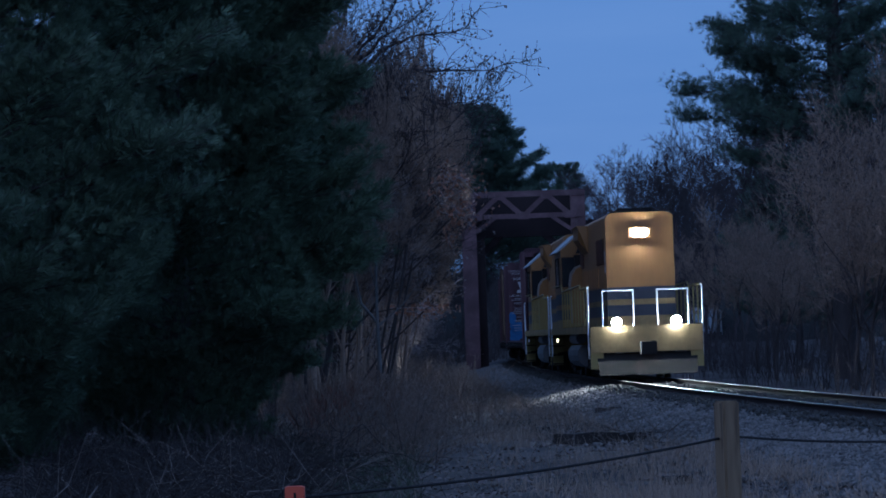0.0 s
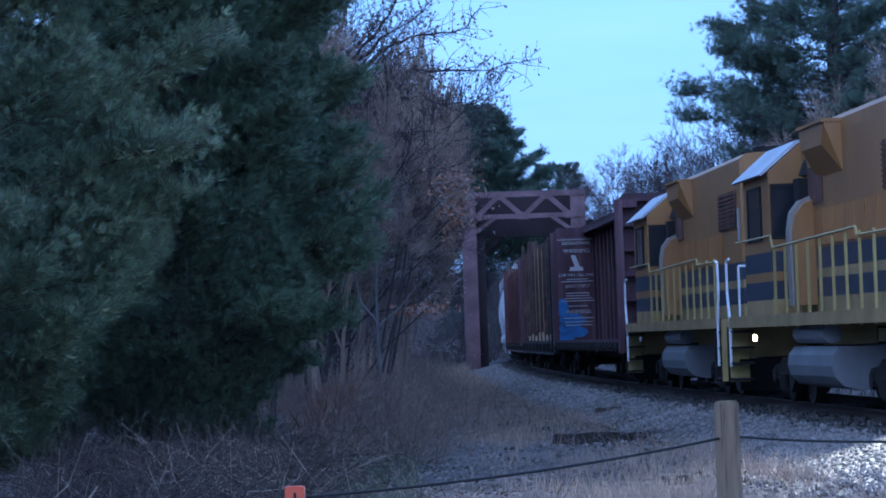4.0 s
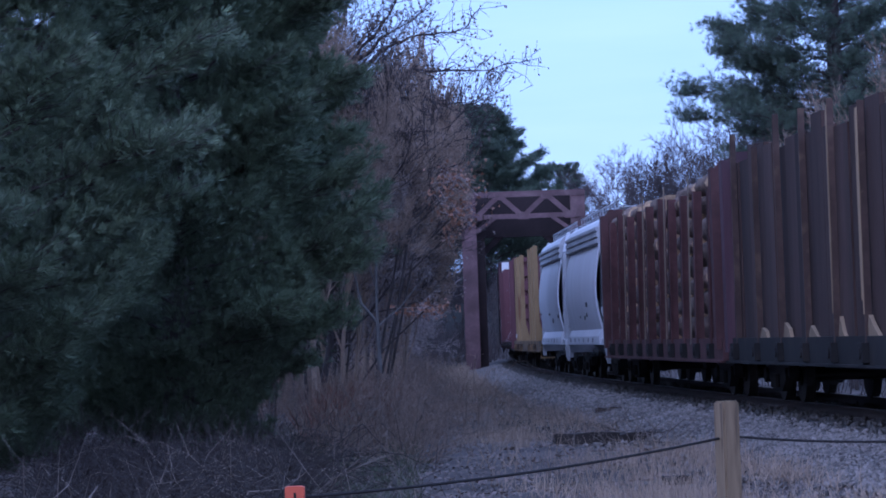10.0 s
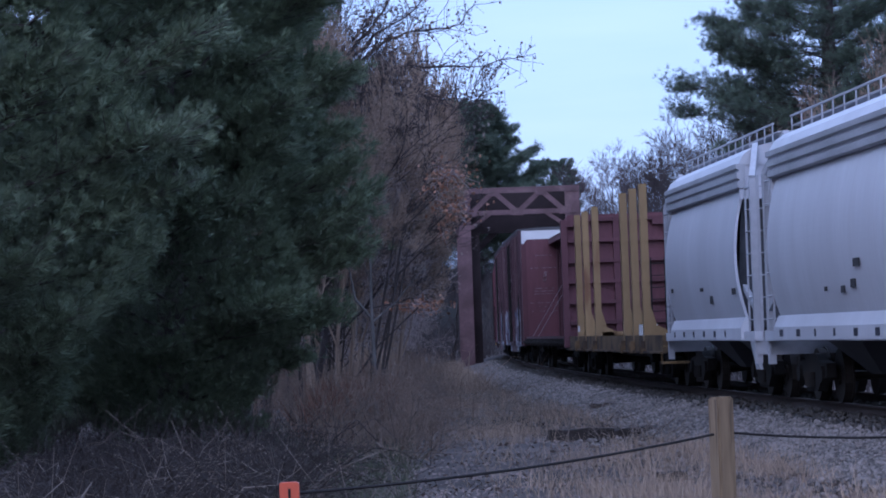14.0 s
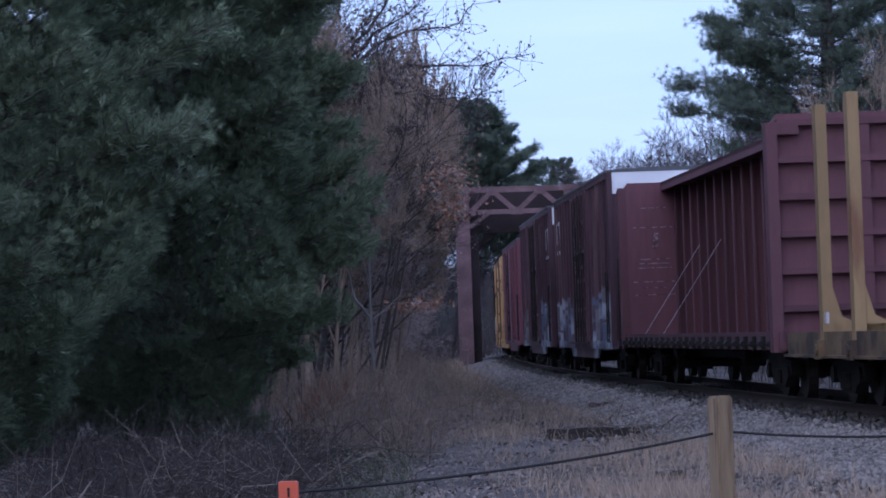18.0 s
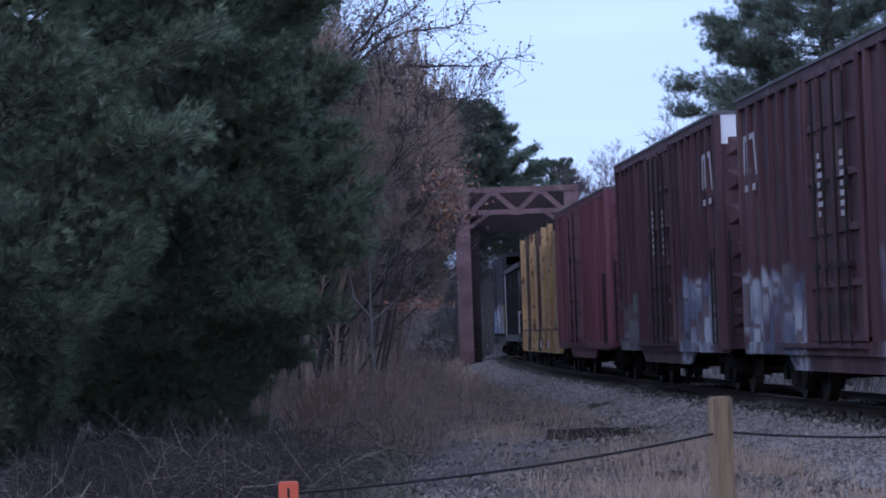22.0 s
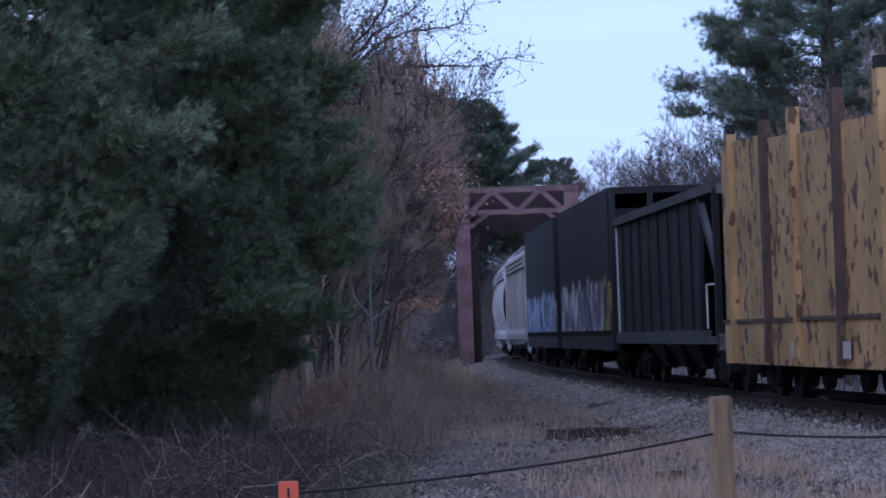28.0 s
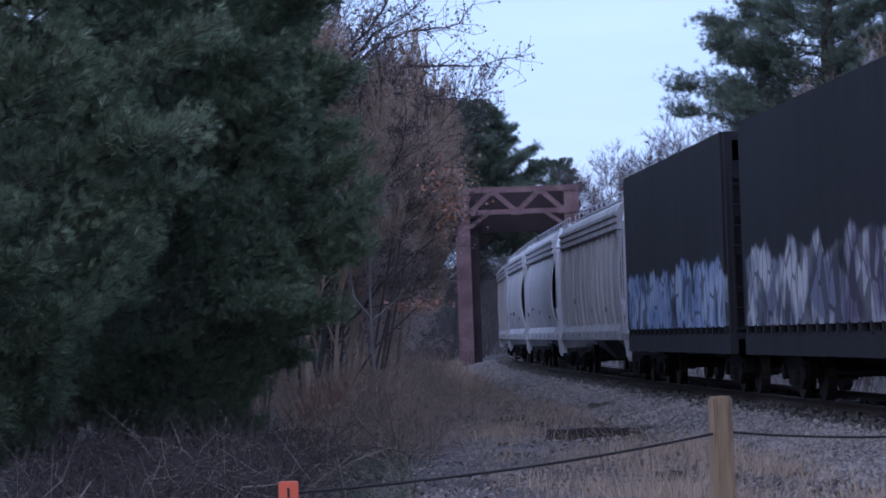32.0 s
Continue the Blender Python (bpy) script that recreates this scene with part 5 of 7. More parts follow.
def centerbeam(label, s0, s1, top, mat, seed, first):
    car, h = vehicle("centerbeam_flatcar", label, "flatcar", s0, s1, 2.6)
    z0 = 1.08
    deck = Mesh().box(-h + 0.1, h - 0.1, -1.45, 1.45, z0 - 0.08, z0)
    for s in (-1, 1):
        deck.box(-h + 0.1, h - 0.1, s * 1.45 - 0.05, s * 1.45 + 0.05, z0 - 0.26, z0 + 0.03)
    part("deck", deck, mat, car)
    n = 17
    bracket = shared("winch_bracket", Mesh().box(-0.07, 0.07, -0.06, 0.05, -0.2, 0.02).rod((-0.1, -0.08, -0.1), (0.1, -0.08, -0.1), 0.05, 8), M["steel_dark"])
    for s in (-1, 1):
        for k in range(n + 6):
            part("winch_bracket", bracket, None, car, at=(-h + 0.6 + (2 * h - 1.2) * k / (n + 5), s * 1.5, z0 - 0.06, 0, 0, 0 if s < 0 else 180))
    part("centre_wall", Mesh().box(-h + 0.3, h - 0.3, -0.05, 0.05, z0, top - 0.06), mat, car)
    ring = [(-0.09, -0.34), (0.09, -0.34), (0.09, -0.30), (0.02, -0.30), (0.02, 0.30), (0.09, 0.30), (0.09, 0.34), (-0.09, 0.34), (-0.09, 0.30), (-0.02, 0.30), (-0.02, -0.30), (-0.09, -0.30)]
    rib = shared("beam_post", Mesh().add([(x, y, z) for z in (z0, top - 0.1) for x, y in ring], [(i, (i + 1) % 12, 12 + (i + 1) % 12, 12 + i) for i in range(12)] + [tuple(range(12, 24))]), mat)
    for k in range(n):
        part("beam_post", rib, None, car, at=(-h + 0.9 + (2 * h - 1.8) * k / (n - 1), 0, 0))
    part("top_chord", Mesh().box(-h + 0.46, h - 0.46, -0.6, 0.6, top, top + 0.08).box(-h + 0.46, h - 0.46, -0.6, -0.56, top - 0.12, top + 0.08).box(-h + 0.46, h - 0.46, 0.56, 0.6, top - 0.12, top + 0.08), mat, car)
    bulkhead(car, h - 0.3, 1, z0 - 0.3, top + 0.08, mat)
    back = bulkhead(car, -h + 0.3, -1, z0 - 0.3, top + 0.08, mat)
    # lettering on the inner face that looks forward (its space is turned about: y grows towards the camera's side)
    def write(text, size, z, y=0.8):
        stencil(text, size, back, pose(-0.147, y, z, 90, 0, -90))
    sign = Mesh()
    if first:
        write("LOADING & UNLOADING", 0.10, 4.18)
        write("INSTRUCTIONS", 0.125, 4.05)
        write("WARNING", 0.17, 3.8)
        write("CAR MAY FALL OVER", 0.12, 3.07)
        write("SAFETY FIRST", 0.13, 2.72)
        write("WARNING", 0.16, 1.92)
        rows_ = (2.98, 2.91, 2.55, 2.47, 2.39, 2.31, 2.15, 1.78, 1.66, 1.56)
        sign.add([(-0.145, y, z) for y, z in ((0.84, 3.72), (0.98, 3.72), (0.86, 3.34), (0.7, 3.34))], [(0, 1, 2, 3)])
        sign.add([(-0.145, y, z) for y, z in ((0.62, 3.36), (1.0, 3.36), (1.04, 3.24), (0.6, 3.24))], [(0, 1, 2, 3)])
    else:
        rows_ = (4.0, 3.55, 2.82, 2.72, 2.62, 2.3, 2.16, 2.0)
        sign.add([(-0.145, y, z) for y, z in ((0.68, 3.42), (0.78, 3.42), (0.84, 3.05), (0.72, 3.05))], [(0, 1, 2, 3)])
    for i, z in enumerate(rows_):
        w = (0.42, 0.5, 0.36, 0.46)[i % 4] * (1 if i % 3 else 0.8)
        part("stencil_line", Mesh().box(-0.147, -0.143, 0.8 - w, 0.8 + w, z - 0.011, z + 0.011), M["stencil"] if first else M["stencil_faint"], back)
    for k in range(0 if first else 2):
        part("tie_down_cable", Mesh().rod((-h + 3.4 + 3.0 * k, -1.46, z0), (-h + 4.7 + 3.0 * k, -0.36, 3.0), 0.007, 6), M["stencil"], car, "pale slack tie-down cable")
    part("instruction_sign", sign, M["stencil"] if first else M["stencil_faint"], back, "white stencilled instruction marks")
    if first:
        g = Mesh()
        rng = random.Random(4)
        for cy, cz, ry, rz in ((1.28, 2.1, 0.16, 0.28), (1.0, 1.72, 0.36, 0.2), (1.2, 1.45, 0.22, 0.18), (0.85, 1.35, 0.3, 0.16), (1.22, 1.2, 0.25, 0.14)):
            pts = [(-0.146, cy + ry * (1 + 0.15 * rng.random()) * math.cos(a * math.pi / 9), cz + rz * (1 + 0.15 * rng.random()) * math.sin(a * math.pi / 9)) for a in range(18)]
            g.add(pts, [tuple(range(18))])
        part("graffiti", g, M["blue"], back, "blue sprayed scrawl")
    underframe(car, h, M["steel_dark"], 0.78)
    return car, h


def flat_body(car, h, mat, z0=1.08, depth=0.42):
    deck = Mesh().box(-h, h, -1.45, 1.45, z0 - 0.1, z0)
    for s in (-1, 1):
        deck.box(-h, h, s * 1.45 - 0.05, s * 1.45 + 0.05, z0 - depth, z0 + 0.02)
        deck.box(-h, h, s * 1.45 - 0.12, s * 1.45 + 0.12, z0 - depth, z0 - depth + 0.04)
    part("deck", deck, mat, car)
    underframe(car, h, M["steel_dark"], 0.74)


def pocket_mesh():
    return Mesh().box(-0.16, 0.16, -0.08, 0.06, -0.22, 0.06).rod((0, -0.1, -0.08), (0, -0.06, -0.08), 0.09, 10)


def log_meshes(rng):
    made = []
    for i in range(6):
        n2 = 12
        rad = [1 + rng.uniform(-0.09, 0.09) for _ in range(n2)]
        v = [(x, r * math.cos(2 * math.pi * j / n2), r * math.sin(2 * math.pi * j / n2)) for x in (-1.0, 1.0) for j, r in enumerate(rad)]
        m = Mesh().add(v, [(j, (j + 1) % n2, n2 + (j + 1) % n2, n2 + j) for j in range(n2)] + [tuple(range(n2)), tuple(range(n2, 2 * n2))[::-1]])
        me = m.data("log", M["log_bark"])
        me.materials.append(M["log_end"])
        for p_ in me.polygons:
            p_.use_smooth = len(p_.vertices) == 4
            if len(p_.vertices) > 4:
                p_.material_index = 1
        made.append(me)
    return made


def log_car(label, s0, s1, top):
    """Short logs in stacks between upright stakes, with straps, on a bulkhead flat."""
    car, h = vehicle("pulpwood_car", label, "log car", s0, s1, 2.6)
    flat_body(car, h, M["red_stake"])
    bulkhead(car, h - 0.3, 1, 0.9, top, M["red_stake"])
    bulkhead(car, -h + 0.3, -1, 0.9, top, M["red_stake"])
    rng = random.Random(12)
    stake = shared("stake", Mesh().box(-0.05, 0.05, -0.12, 0.05, 0, top - 1.3).box(-0.105, 0.105, -0.12, -0.09, 0, top - 1.3), M["red_stake"])
    pocket = shared("stake_pocket", pocket_mesh(), M["steel_dark"])
    strap = shared("strap", Mesh().box(-0.02, 0.02, -0.012, 0.012, 0, top - 1.05), M["strap"])
    stacks = 10
    pitch = (2 * h - 1.1) / stacks
    for s in (-1, 1):
        for k in range(stacks):
            x = -h + 0.55 + pitch * (k + 0.62)
            part("stake", stake, None, car, at=(x + rng.uniform(-0.08, 0.08), s * 1.43, 1.02 - rng.uniform(0, 0.15), s * 0.8, rng.uniform(-1.2, 1.2), 0 if s < 0 else 180))
            part("stake_pocket", pocket, None, car, at=(x, s * 1.52, 0.95, 0, 0, 0 if s < 0 else 180))
            if k % 2:
                part("strap", strap, None, car, at=(x + 0.8, s * 1.5, 0.98, s * 0.8))
    logs = log_meshes(rng)
    for k in range(stacks):
        xc = -h + 0.55 + pitch * (k + 0.5)
        for col, y in enumerate((-1.18, -0.78, -0.38, 0.02, 0.42, 0.82, 1.2)):
            z = 1.1
            full = col in (0, 1, 6)
            while z < top - 0.2:
                r = rng.uniform(0.15, 0.29)
                if z + 2 * r > top + 0.02:
                    break
                if full or z > top - 0.8:
                    ob = part("log", logs[rng.randrange(6)], None, car)
                    yy = y + (rng.uniform(0, 0.1) if col == 0 else rng.uniform(-0.06, 0.06))
                    ob.matrix_basis = pose(xc + rng.uniform(-0.12, 0.12), yy + (0.2 - r if col == 0 else 0) * -1, z + r, rng.uniform(0, 360), rng.uniform(-1, 1), rng.uniform(-1.2, 1.2)) @ Matrix.Diagonal((pitch * 0.5 - rng.uniform(0.1, 0.22), r, r, 1))
                z += 2 * r * 0.97
    return car, h


def board_car(label, s0, s1, top):
    """Bulkhead flat with dark upright boards behind pale split stakes."""
    car, h = vehicle("bulkhead_flatcar", label, "flatcar", s0, s1, 2.4)
    flat_body(car, h, M["steel_dark"])
    bulkhead(car, h - 0.3, 1, 0.85, top + 0.05, M["black"])
    bulkhead(car, -h + 0.3, -1, 0.85, top + 0.05, M["brown"])
    rng = random.Random(31)
    n = 9
    pocket = shared("stake_pocket", pocket_mesh(), M["steel_dark"])
    for s in (-1, 1):
        x = -h + 0.6
        while x < h - 0.7:
            w = rng.uniform(0.5, 1.1)
            zt = top + rng.uniform(-0.22, 0.12)
            part("board", Mesh().box(0, min(w, h - 0.6 - x) - 0.02, -0.04, 0.04, 1.08, zt), M["dark_board"], car, at=(x, s * (1.36 + rng.uniform(-0.03, 0.03)), 0))
            x += w
        for k in range(n):
            x = -h + 0.9 + (2 * h - 1.8) * k / (n - 1)
            zt = top + rng.uniform(-0.15, 0.35)
            pale = k >= n // 2 and k % 4 != 3
            w = rng.uniform(0.03, 0.05)
            m = Mesh().add([(-w, -0.05, 0.98), (w, -0.05, 0.98), (w * 0.7, -0.05, zt), (-w * 0.8, -0.05, zt - 0.1), (-w, 0.05, 0.98), (w, 0.05, 0.98), (w * 0.7, 0.05, zt), (-w * 0.8, 0.05, zt - 0.1)],
                           [(0, 1, 2, 3), (7, 6, 5, 4), (0, 4, 5, 1), (1, 5, 6, 2), (2, 6, 7, 3), (3, 7, 4, 0)])
            st = part("stake", m, M["brown_stake"], car, at=(x, s * 1.46, 0, 0, rng.uniform(-0.7, 0.7), 0))
            for i in range(rng.randrange(1, 3) if pale else 0):
                a, c, d = rng.uniform(1.1, 2.4), rng.uniform(0.02, 0.038), rng.choice((-1, 1)) * rng.uniform(0.02, 0.05)
                q = [(d + c * f_ + rng.uniform(-0.012, 0.012), a + (zt - 0.1 - a) * u_) for f_, u_ in ((0.1, 0), (0.8, 0.25), (0.9, 0.6), (0.6, 1.0), (-0.7, 0.95), (-0.8, 0.5), (-0.9, 0.2))]
                part("split_face", Mesh().plate(q, s * 0.062 - 0.008, s * 0.062 + 0.008), M["plank"], st, "pale freshly split wood face")
            part("stake_pocket", pocket, None, car, at=(x, s * 1.52, 0.95, 0, 0, 0 if s < 0 else 180))
            if k:
                ww = rng.uniform(0.2, 0.5)
                part("wedge", Mesh().plate([(-ww, 1.09), (ww, 1.09), (ww * rng.uniform(-0.2, 0.9), rng.uniform(1.14, 1.25)), (-ww * rng.uniform(0.3, 0.9), rng.uniform(1.25, 1.42))], -0.03, 0.03), M["plank"], car, "pale split wood wedge", at=(x + 0.35, s * 1.44, 0))
    return car, h


def stake_car(label, s0, s1, top):
    """An empty yellow flat with groups of tall U-shaped stakes."""
    car, h = vehicle("stake_flatcar", label, "flatcar", s0, s1, 2.4)
    flat_body(car, h, M["yellow_dirty"], 1.08, 0.36)
    st = Mesh()
    st.box(-0.12, 0.12, -0.09, 0.07, -0.1, top - 1.0)
    st.add([(-0.09, 0.07, 0), (0.09, 0.07, 0), (0.09, 0.07, 0.75), (-0.09, 0.07, 0.75), (-0.09, 0.2, 0.3), (0.09, 0.2, 0.3), (-0.09, 0.7, 0.05), (0.09, 0.7, 0.05), (-0.09, 0.7, 0), (0.09, 0.7, 0)],
           [(3, 2, 5, 4), (4, 5, 7, 6), (6, 7, 9, 8), (0, 3, 4, 6, 8), (1, 9, 7, 5, 2)])
    stake = shared("stake", st, M["yellow"])
    pocket = shared("stake_pocket", pocket_mesh(), M["yellow_dirty"])
    groups = (2.7, 4.9, 7.6, 14.3, 16.3, 18.3)
    for s in (-1, 1):
        for g in groups:
            part("stake", stake, None, car, at=(-h + g, s * 1.42, 1.02, 0, 0, 0 if s < 0 else 180))
            part("stake_pocket", pocket, None, car, at=(-h + g, s * 1.52, 0.92, 0, 0, 0 if s < 0 else 180))
    for g in groups:
        part("bunk", Mesh().box(-0.09, 0.09, -1.4, 1.4, 1.08, 1.2), M["yellow"], car, at=(-h + g, 0, 0))
    part("chain_box", Mesh().box(-0.3, 0.3, -1.45, -1.1, 1.08, 1.34), M["white"], car, "white painted tool box", at=(-h + 17.2, 0, 0))
    part("end_step", Mesh().box(-0.4, 0.0, -1.5, -0.9, 0.5, 0.55).box(-0.4, 0.0, -1.5, -0.9, 0.85, 0.9).box(-0.42, -0.38, -1.5, -1.46, 0.5, 1.0), M["yellow"], car, at=(h, 0, 0))
    part("lamp_glass", Mesh().box(-0.08, 0.08, -0.02, 0.02, -0.08, 0.08), M["stencil"], car, at=(-h + 3.2, -1.53, 1.3))
    return car, h


def hopper(label, s0, s1, eave, mat, concave=0.2, ribs=0, seed=1):
    car, h = vehicle("covered_hopper", label, "hopper car", s0, s1, 1.7)
    z0 = 1.0
    for s in (-1, 1):
        prof = []
        for k in range(25):
            u = k / 24
            prof.append((-1.42 - concave * math.sin(u * math.pi) ** 0.8, z0 + 0.32 + (eave - 0.42 - z0 - 0.32) * u))
        prof2 = [(y + 0.05, z) for y, z in prof[::-1]]
        side = part("side_sheet", Mesh().profile(prof + prof2, -h + 1.15, h - 1.15), mat, car, smooth=False, at=pose(0, 0, 0) if s < 0 else Matrix.Diagonal((1, -1, 1, 1)))
        for r in range(ribs):
            x = -h + 1.4 + (2 * h - 2.8) * r / (ribs - 1)
            part("rib", Mesh().profile([(y - 0.07, z) for y, z in prof] + [(y, z) for y, z in prof[::-1]], x - 0.04, x + 0.04), mat, side)
        sill = Mesh().profile([(-1.55, z0), (-1.55, z0 + 0.2), (-1.47, z0 + 0.38), (-1.38, z0 + 0.38), (-1.38, z0)], -h + 1.1, h - 1.1)
        sill.box(-h, h, -1.5, -1.36, z0 - 0.02, z0 + 0.14)
        part("side_sill", sill, mat, car, at=pose(0, 0, 0) if s < 0 else Matrix.Diagonal((1, -1, 1, 1)))
        band = Mesh().profile([(-1.5, eave - 0.42), (-1.54, eave - 0.4), (-1.54, eave - 0.31), (-1.5, eave - 0.29), (-1.5, eave - 0.26), (-1.55, eave - 0.24), (-1.55, eave - 0.15), (-1.51, eave - 0.13), (-1.51, eave - 0.1), (-1.56, eave - 0.08), (-1.56, eave), (-1.4, eave), (-1.4, eave - 0.42)], -h + 0.95, h - 0.95)
        part("eave_band", band, M["hop_trim"] if ribs == 0 else mat, car, at=pose(0, 0, 0) if s < 0 else Matrix.Diagonal((1, -1, 1, 1)))
    roof = [(-1.52, eave - 0.02), (-1.42, eave + 0.16), (-1.25, eave + 0.28), (-0.9, eave + 0.36), (-0.4, eave + 0.4), (0.4, eave + 0.4), (0.9, eave + 0.36), (1.25, eave + 0.28), (1.42, eave + 0.16), (1.52, eave - 0.02)]
    part("roof", Mesh().profile(roof, -h + 0.95, h - 0.95), mat, car, smooth=False)
    part("hatch_trough", Mesh().box(-h + 1.6, h - 1.6, -0.3, 0.3, eave + 0.33, eave + 0.45), M["hop_trim"], car)
    walk_m = Mesh()
    for y in (-0.75, 0.75):
        walk_m.box(-h + 0.2, h - 0.2, y - 0.2, y + 0.2, eave + 0.46, eave + 0.49)
    part("running_board", walk_m, M["hop_trim"], car)
    rail_m = Mesh().path([(-h + 0.3, -1.0, eave + 0.62), (h - 0.3, -1.0, eave + 0.62)], 0.018)
    for k in range(14):
        x = -h + 0.4 + (2 * h - 0.8) * k / 13
        rail_m.rod((x, -1.0, eave + 0.2), (x, -1.0, eave + 0.62), 0.013, 5)
    part("roof_rail", rail_m, M["hop_trim"], car)
    for e in (-1, 1):
        turn = pose(0, 0, 0, 0, 0, 0 if e > 0 else 180)
        slope = Mesh().add([(h - 1.15, -1.42, eave - 0.05), (h - 1.15, 1.42, eave - 0.05), (h - 2.2, 1.42, 1.2), (h - 2.2, -1.42, 1.2), (h - 1.2, -1.42, eave - 0.05), (h - 1.2, 1.42, eave - 0.05), (h - 2.3, 1.42, 1.2), (h - 2.3, -1.42, 1.2)],
                           [(0, 1, 2, 3), (7, 6, 5, 4), (0, 3, 7, 4), (1, 5, 6, 2), (0, 4, 5, 1), (3, 2, 6, 7)])
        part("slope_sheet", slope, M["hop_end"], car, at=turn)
        wall = Mesh().box(h - 1.05, h - 0.98, -1.5, 1.5, eave - 0.6, eave)
        part("end_plate", wall, mat, car, at=turn)
        fr = Mesh()
        for y in (-1.42, 1.42):
            fr.box(h - 0.2, h - 0.08, y - 0.06, y + 0.06, 0.6, eave - 0.3)
            fr.beam((h - 0.14, y, eave - 0.3), (h - 0.98, y * 0.85, eave + 0.3), 0.1, 0.12)
            fr.beam((h - 0.14, y, z0 + 0.5), (h - 1.3, y, z0 + 0.9), 0.08, 0.1)
        fr.box(h - 0.2, h - 0.05, -1.45, 1.45, z0 - 0.25, z0 + 0.15)
        part("end_frame", fr, M["hop_trim"], car, at=turn)
        for s in (-1, 1):
            part("ladder", ladder(2.6, 0.5, 7), M["hop_trim"], car, at=turn @ pose(h - 0.45, s * 1.46, z0 + 0.15))
            part("ladder", ladder(2.6, 0.5, 7), M["hop_trim"], car, at=turn @ pose(h - 0.06, s * 1.1, z0 + 0.15, 0, 0, 90))
        part("end_step", Mesh().add([(h - 0.5, -1.5, z0), (h - 0.05, -1.5, z0), (h - 0.1, -1.42, 0.5), (h - 0.45, -1.42, 0.5), (h - 0.5, -1.44, z0), (h - 0.05, -1.44, z0), (h - 0.1, -1.36, 0.5), (h - 0.45, -1.36, 0.5)],
                                       [(0, 1, 2, 3), (7, 6, 5, 4), (0, 4, 5, 1), (1, 5, 6, 2), (2, 6, 7, 3), (3, 7, 4, 0)]), M["hop_trim"], car, at=turn)
    for bx in (-h * 0.35, h * 0.35):
        c = Mesh().add([(bx - 1.6, -1.2, z0 + 0.2), (bx + 1.6, -1.2, z0 + 0.2), (bx + 1.6, 1.2, z0 + 0.2), (bx - 1.6, 1.2, z0 + 0.2), (bx - 0.35, -0.5, 0.45), (bx + 0.35, -0.5, 0.45), (bx + 0.35, 0.5, 0.45), (bx - 0.35, 0.5, 0.45)],
                       [(0, 3, 2, 1), (4, 5, 6, 7), (0, 1, 5, 4), (1, 2, 6, 5), (2, 3, 7, 6), (3, 0, 4, 7)])
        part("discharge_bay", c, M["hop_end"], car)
    marks = Mesh()
    rng = random.Random(seed)
    for k in range(6):
        x = -h + 1.6 + k * (2 * h - 3.2) / 6
        marks.box(x, x + rng.uniform(0.12, 0.3), -1.557, -1.552, z0 + 0.05, z0 + 0.16)
    part("stencil_marks", marks, M["slate"], car)
    for k in range(4):
        x, u = -h + 1.7 + (2 * h - 3.4) * rng.random(), rng.uniform(0.12, 0.3)
        y = -1.42 - concave * math.sin(u * math.pi) ** 0.8
        z = z0 + 0.32 + (eave - 0.42 - z0 - 0.32) * u
        part("data_panel", Mesh().box(x, x + rng.uniform(0.15, 0.4), y - 0.035, y - 0.02, z, z + rng.uniform(0.06, 0.16)), M["hop_rail"], car, "small dark stencilled data panel")
    part("centre_sill", Mesh().box(-h, h, -0.3, 0.3, 0.65, 0.95), M["steel_dark"], car)
    return car, h


def smooth_car(label, s0, s1, eave, zones, seed):
    """A black car with plain tall side panels above stake pockets."""
    car, h = vehicle("panel_side_car", label, "freight car", s0, s1, 2.2)
    body = tagged_side(M["black"], zones, seed)
    z0 = 1.22
    for s in (-1, 1):
        part("side_panel", Mesh().box(-h + 0.05, h - 0.35, -0.04, 0.04, z0, eave), body, car, at=(0, s * 1.48, 0))
        part("side_sill", Mesh().box(-h, h, -0.07, 0.07, 0.74, 1.1), M["black"], car, at=(0, s * 1.44, 0))
        pk = shared("stake_pocket", Mesh().box(-0.05, 0.05, -0.06, 0.06, 1.08, 1.24), M["black"])
        for k in range(20):
            part("stake_pocket", pk, None, car, at=(-h + 0.4 + (2 * h - 0.8) * k / 19, s * 1.48, 0))
    part("top_cover", Mesh().box(-h + 0.05, h - 0.35, -1.5, 1.5, eave - 0.05, eave + 0.02), M["black"], car)
    part("floor_deck", Mesh().box(-h, h, -1.4, 1.4, 1.0, 1.1), M["black"], car)
    for e in (-1, 1):
        m = Mesh()
        for y in (-1.42, -0.5, 0.5, 1.42):
            m.box(h - 0.2, h - 0.04, y - 0.07, y + 0.07, 0.8, eave)
        for k in range(6):
            z = 1.2 + (eave - 1.3) * k / 5
            m.box(h - 0.16, h - 0.08, -1.42, 1.42, z - 0.05, z + 0.05)
        m.box(h - 0.34, h - 0.28, -1.44, 1.44, 1.1, eave - 0.5)
        part("end_frame", m, M["black"], car, at=(0, 0, 0, 0, 0, 0 if e > 0 else 180))
        part("ladder", ladder(2.9, 0.4, 8), M["black"], car, at=(e * (h - 0.02), -1.2 * e, 1.0, 0, 0, 90))
    underframe(car, h, M["steel_dark"], 0.78)
    return car, h


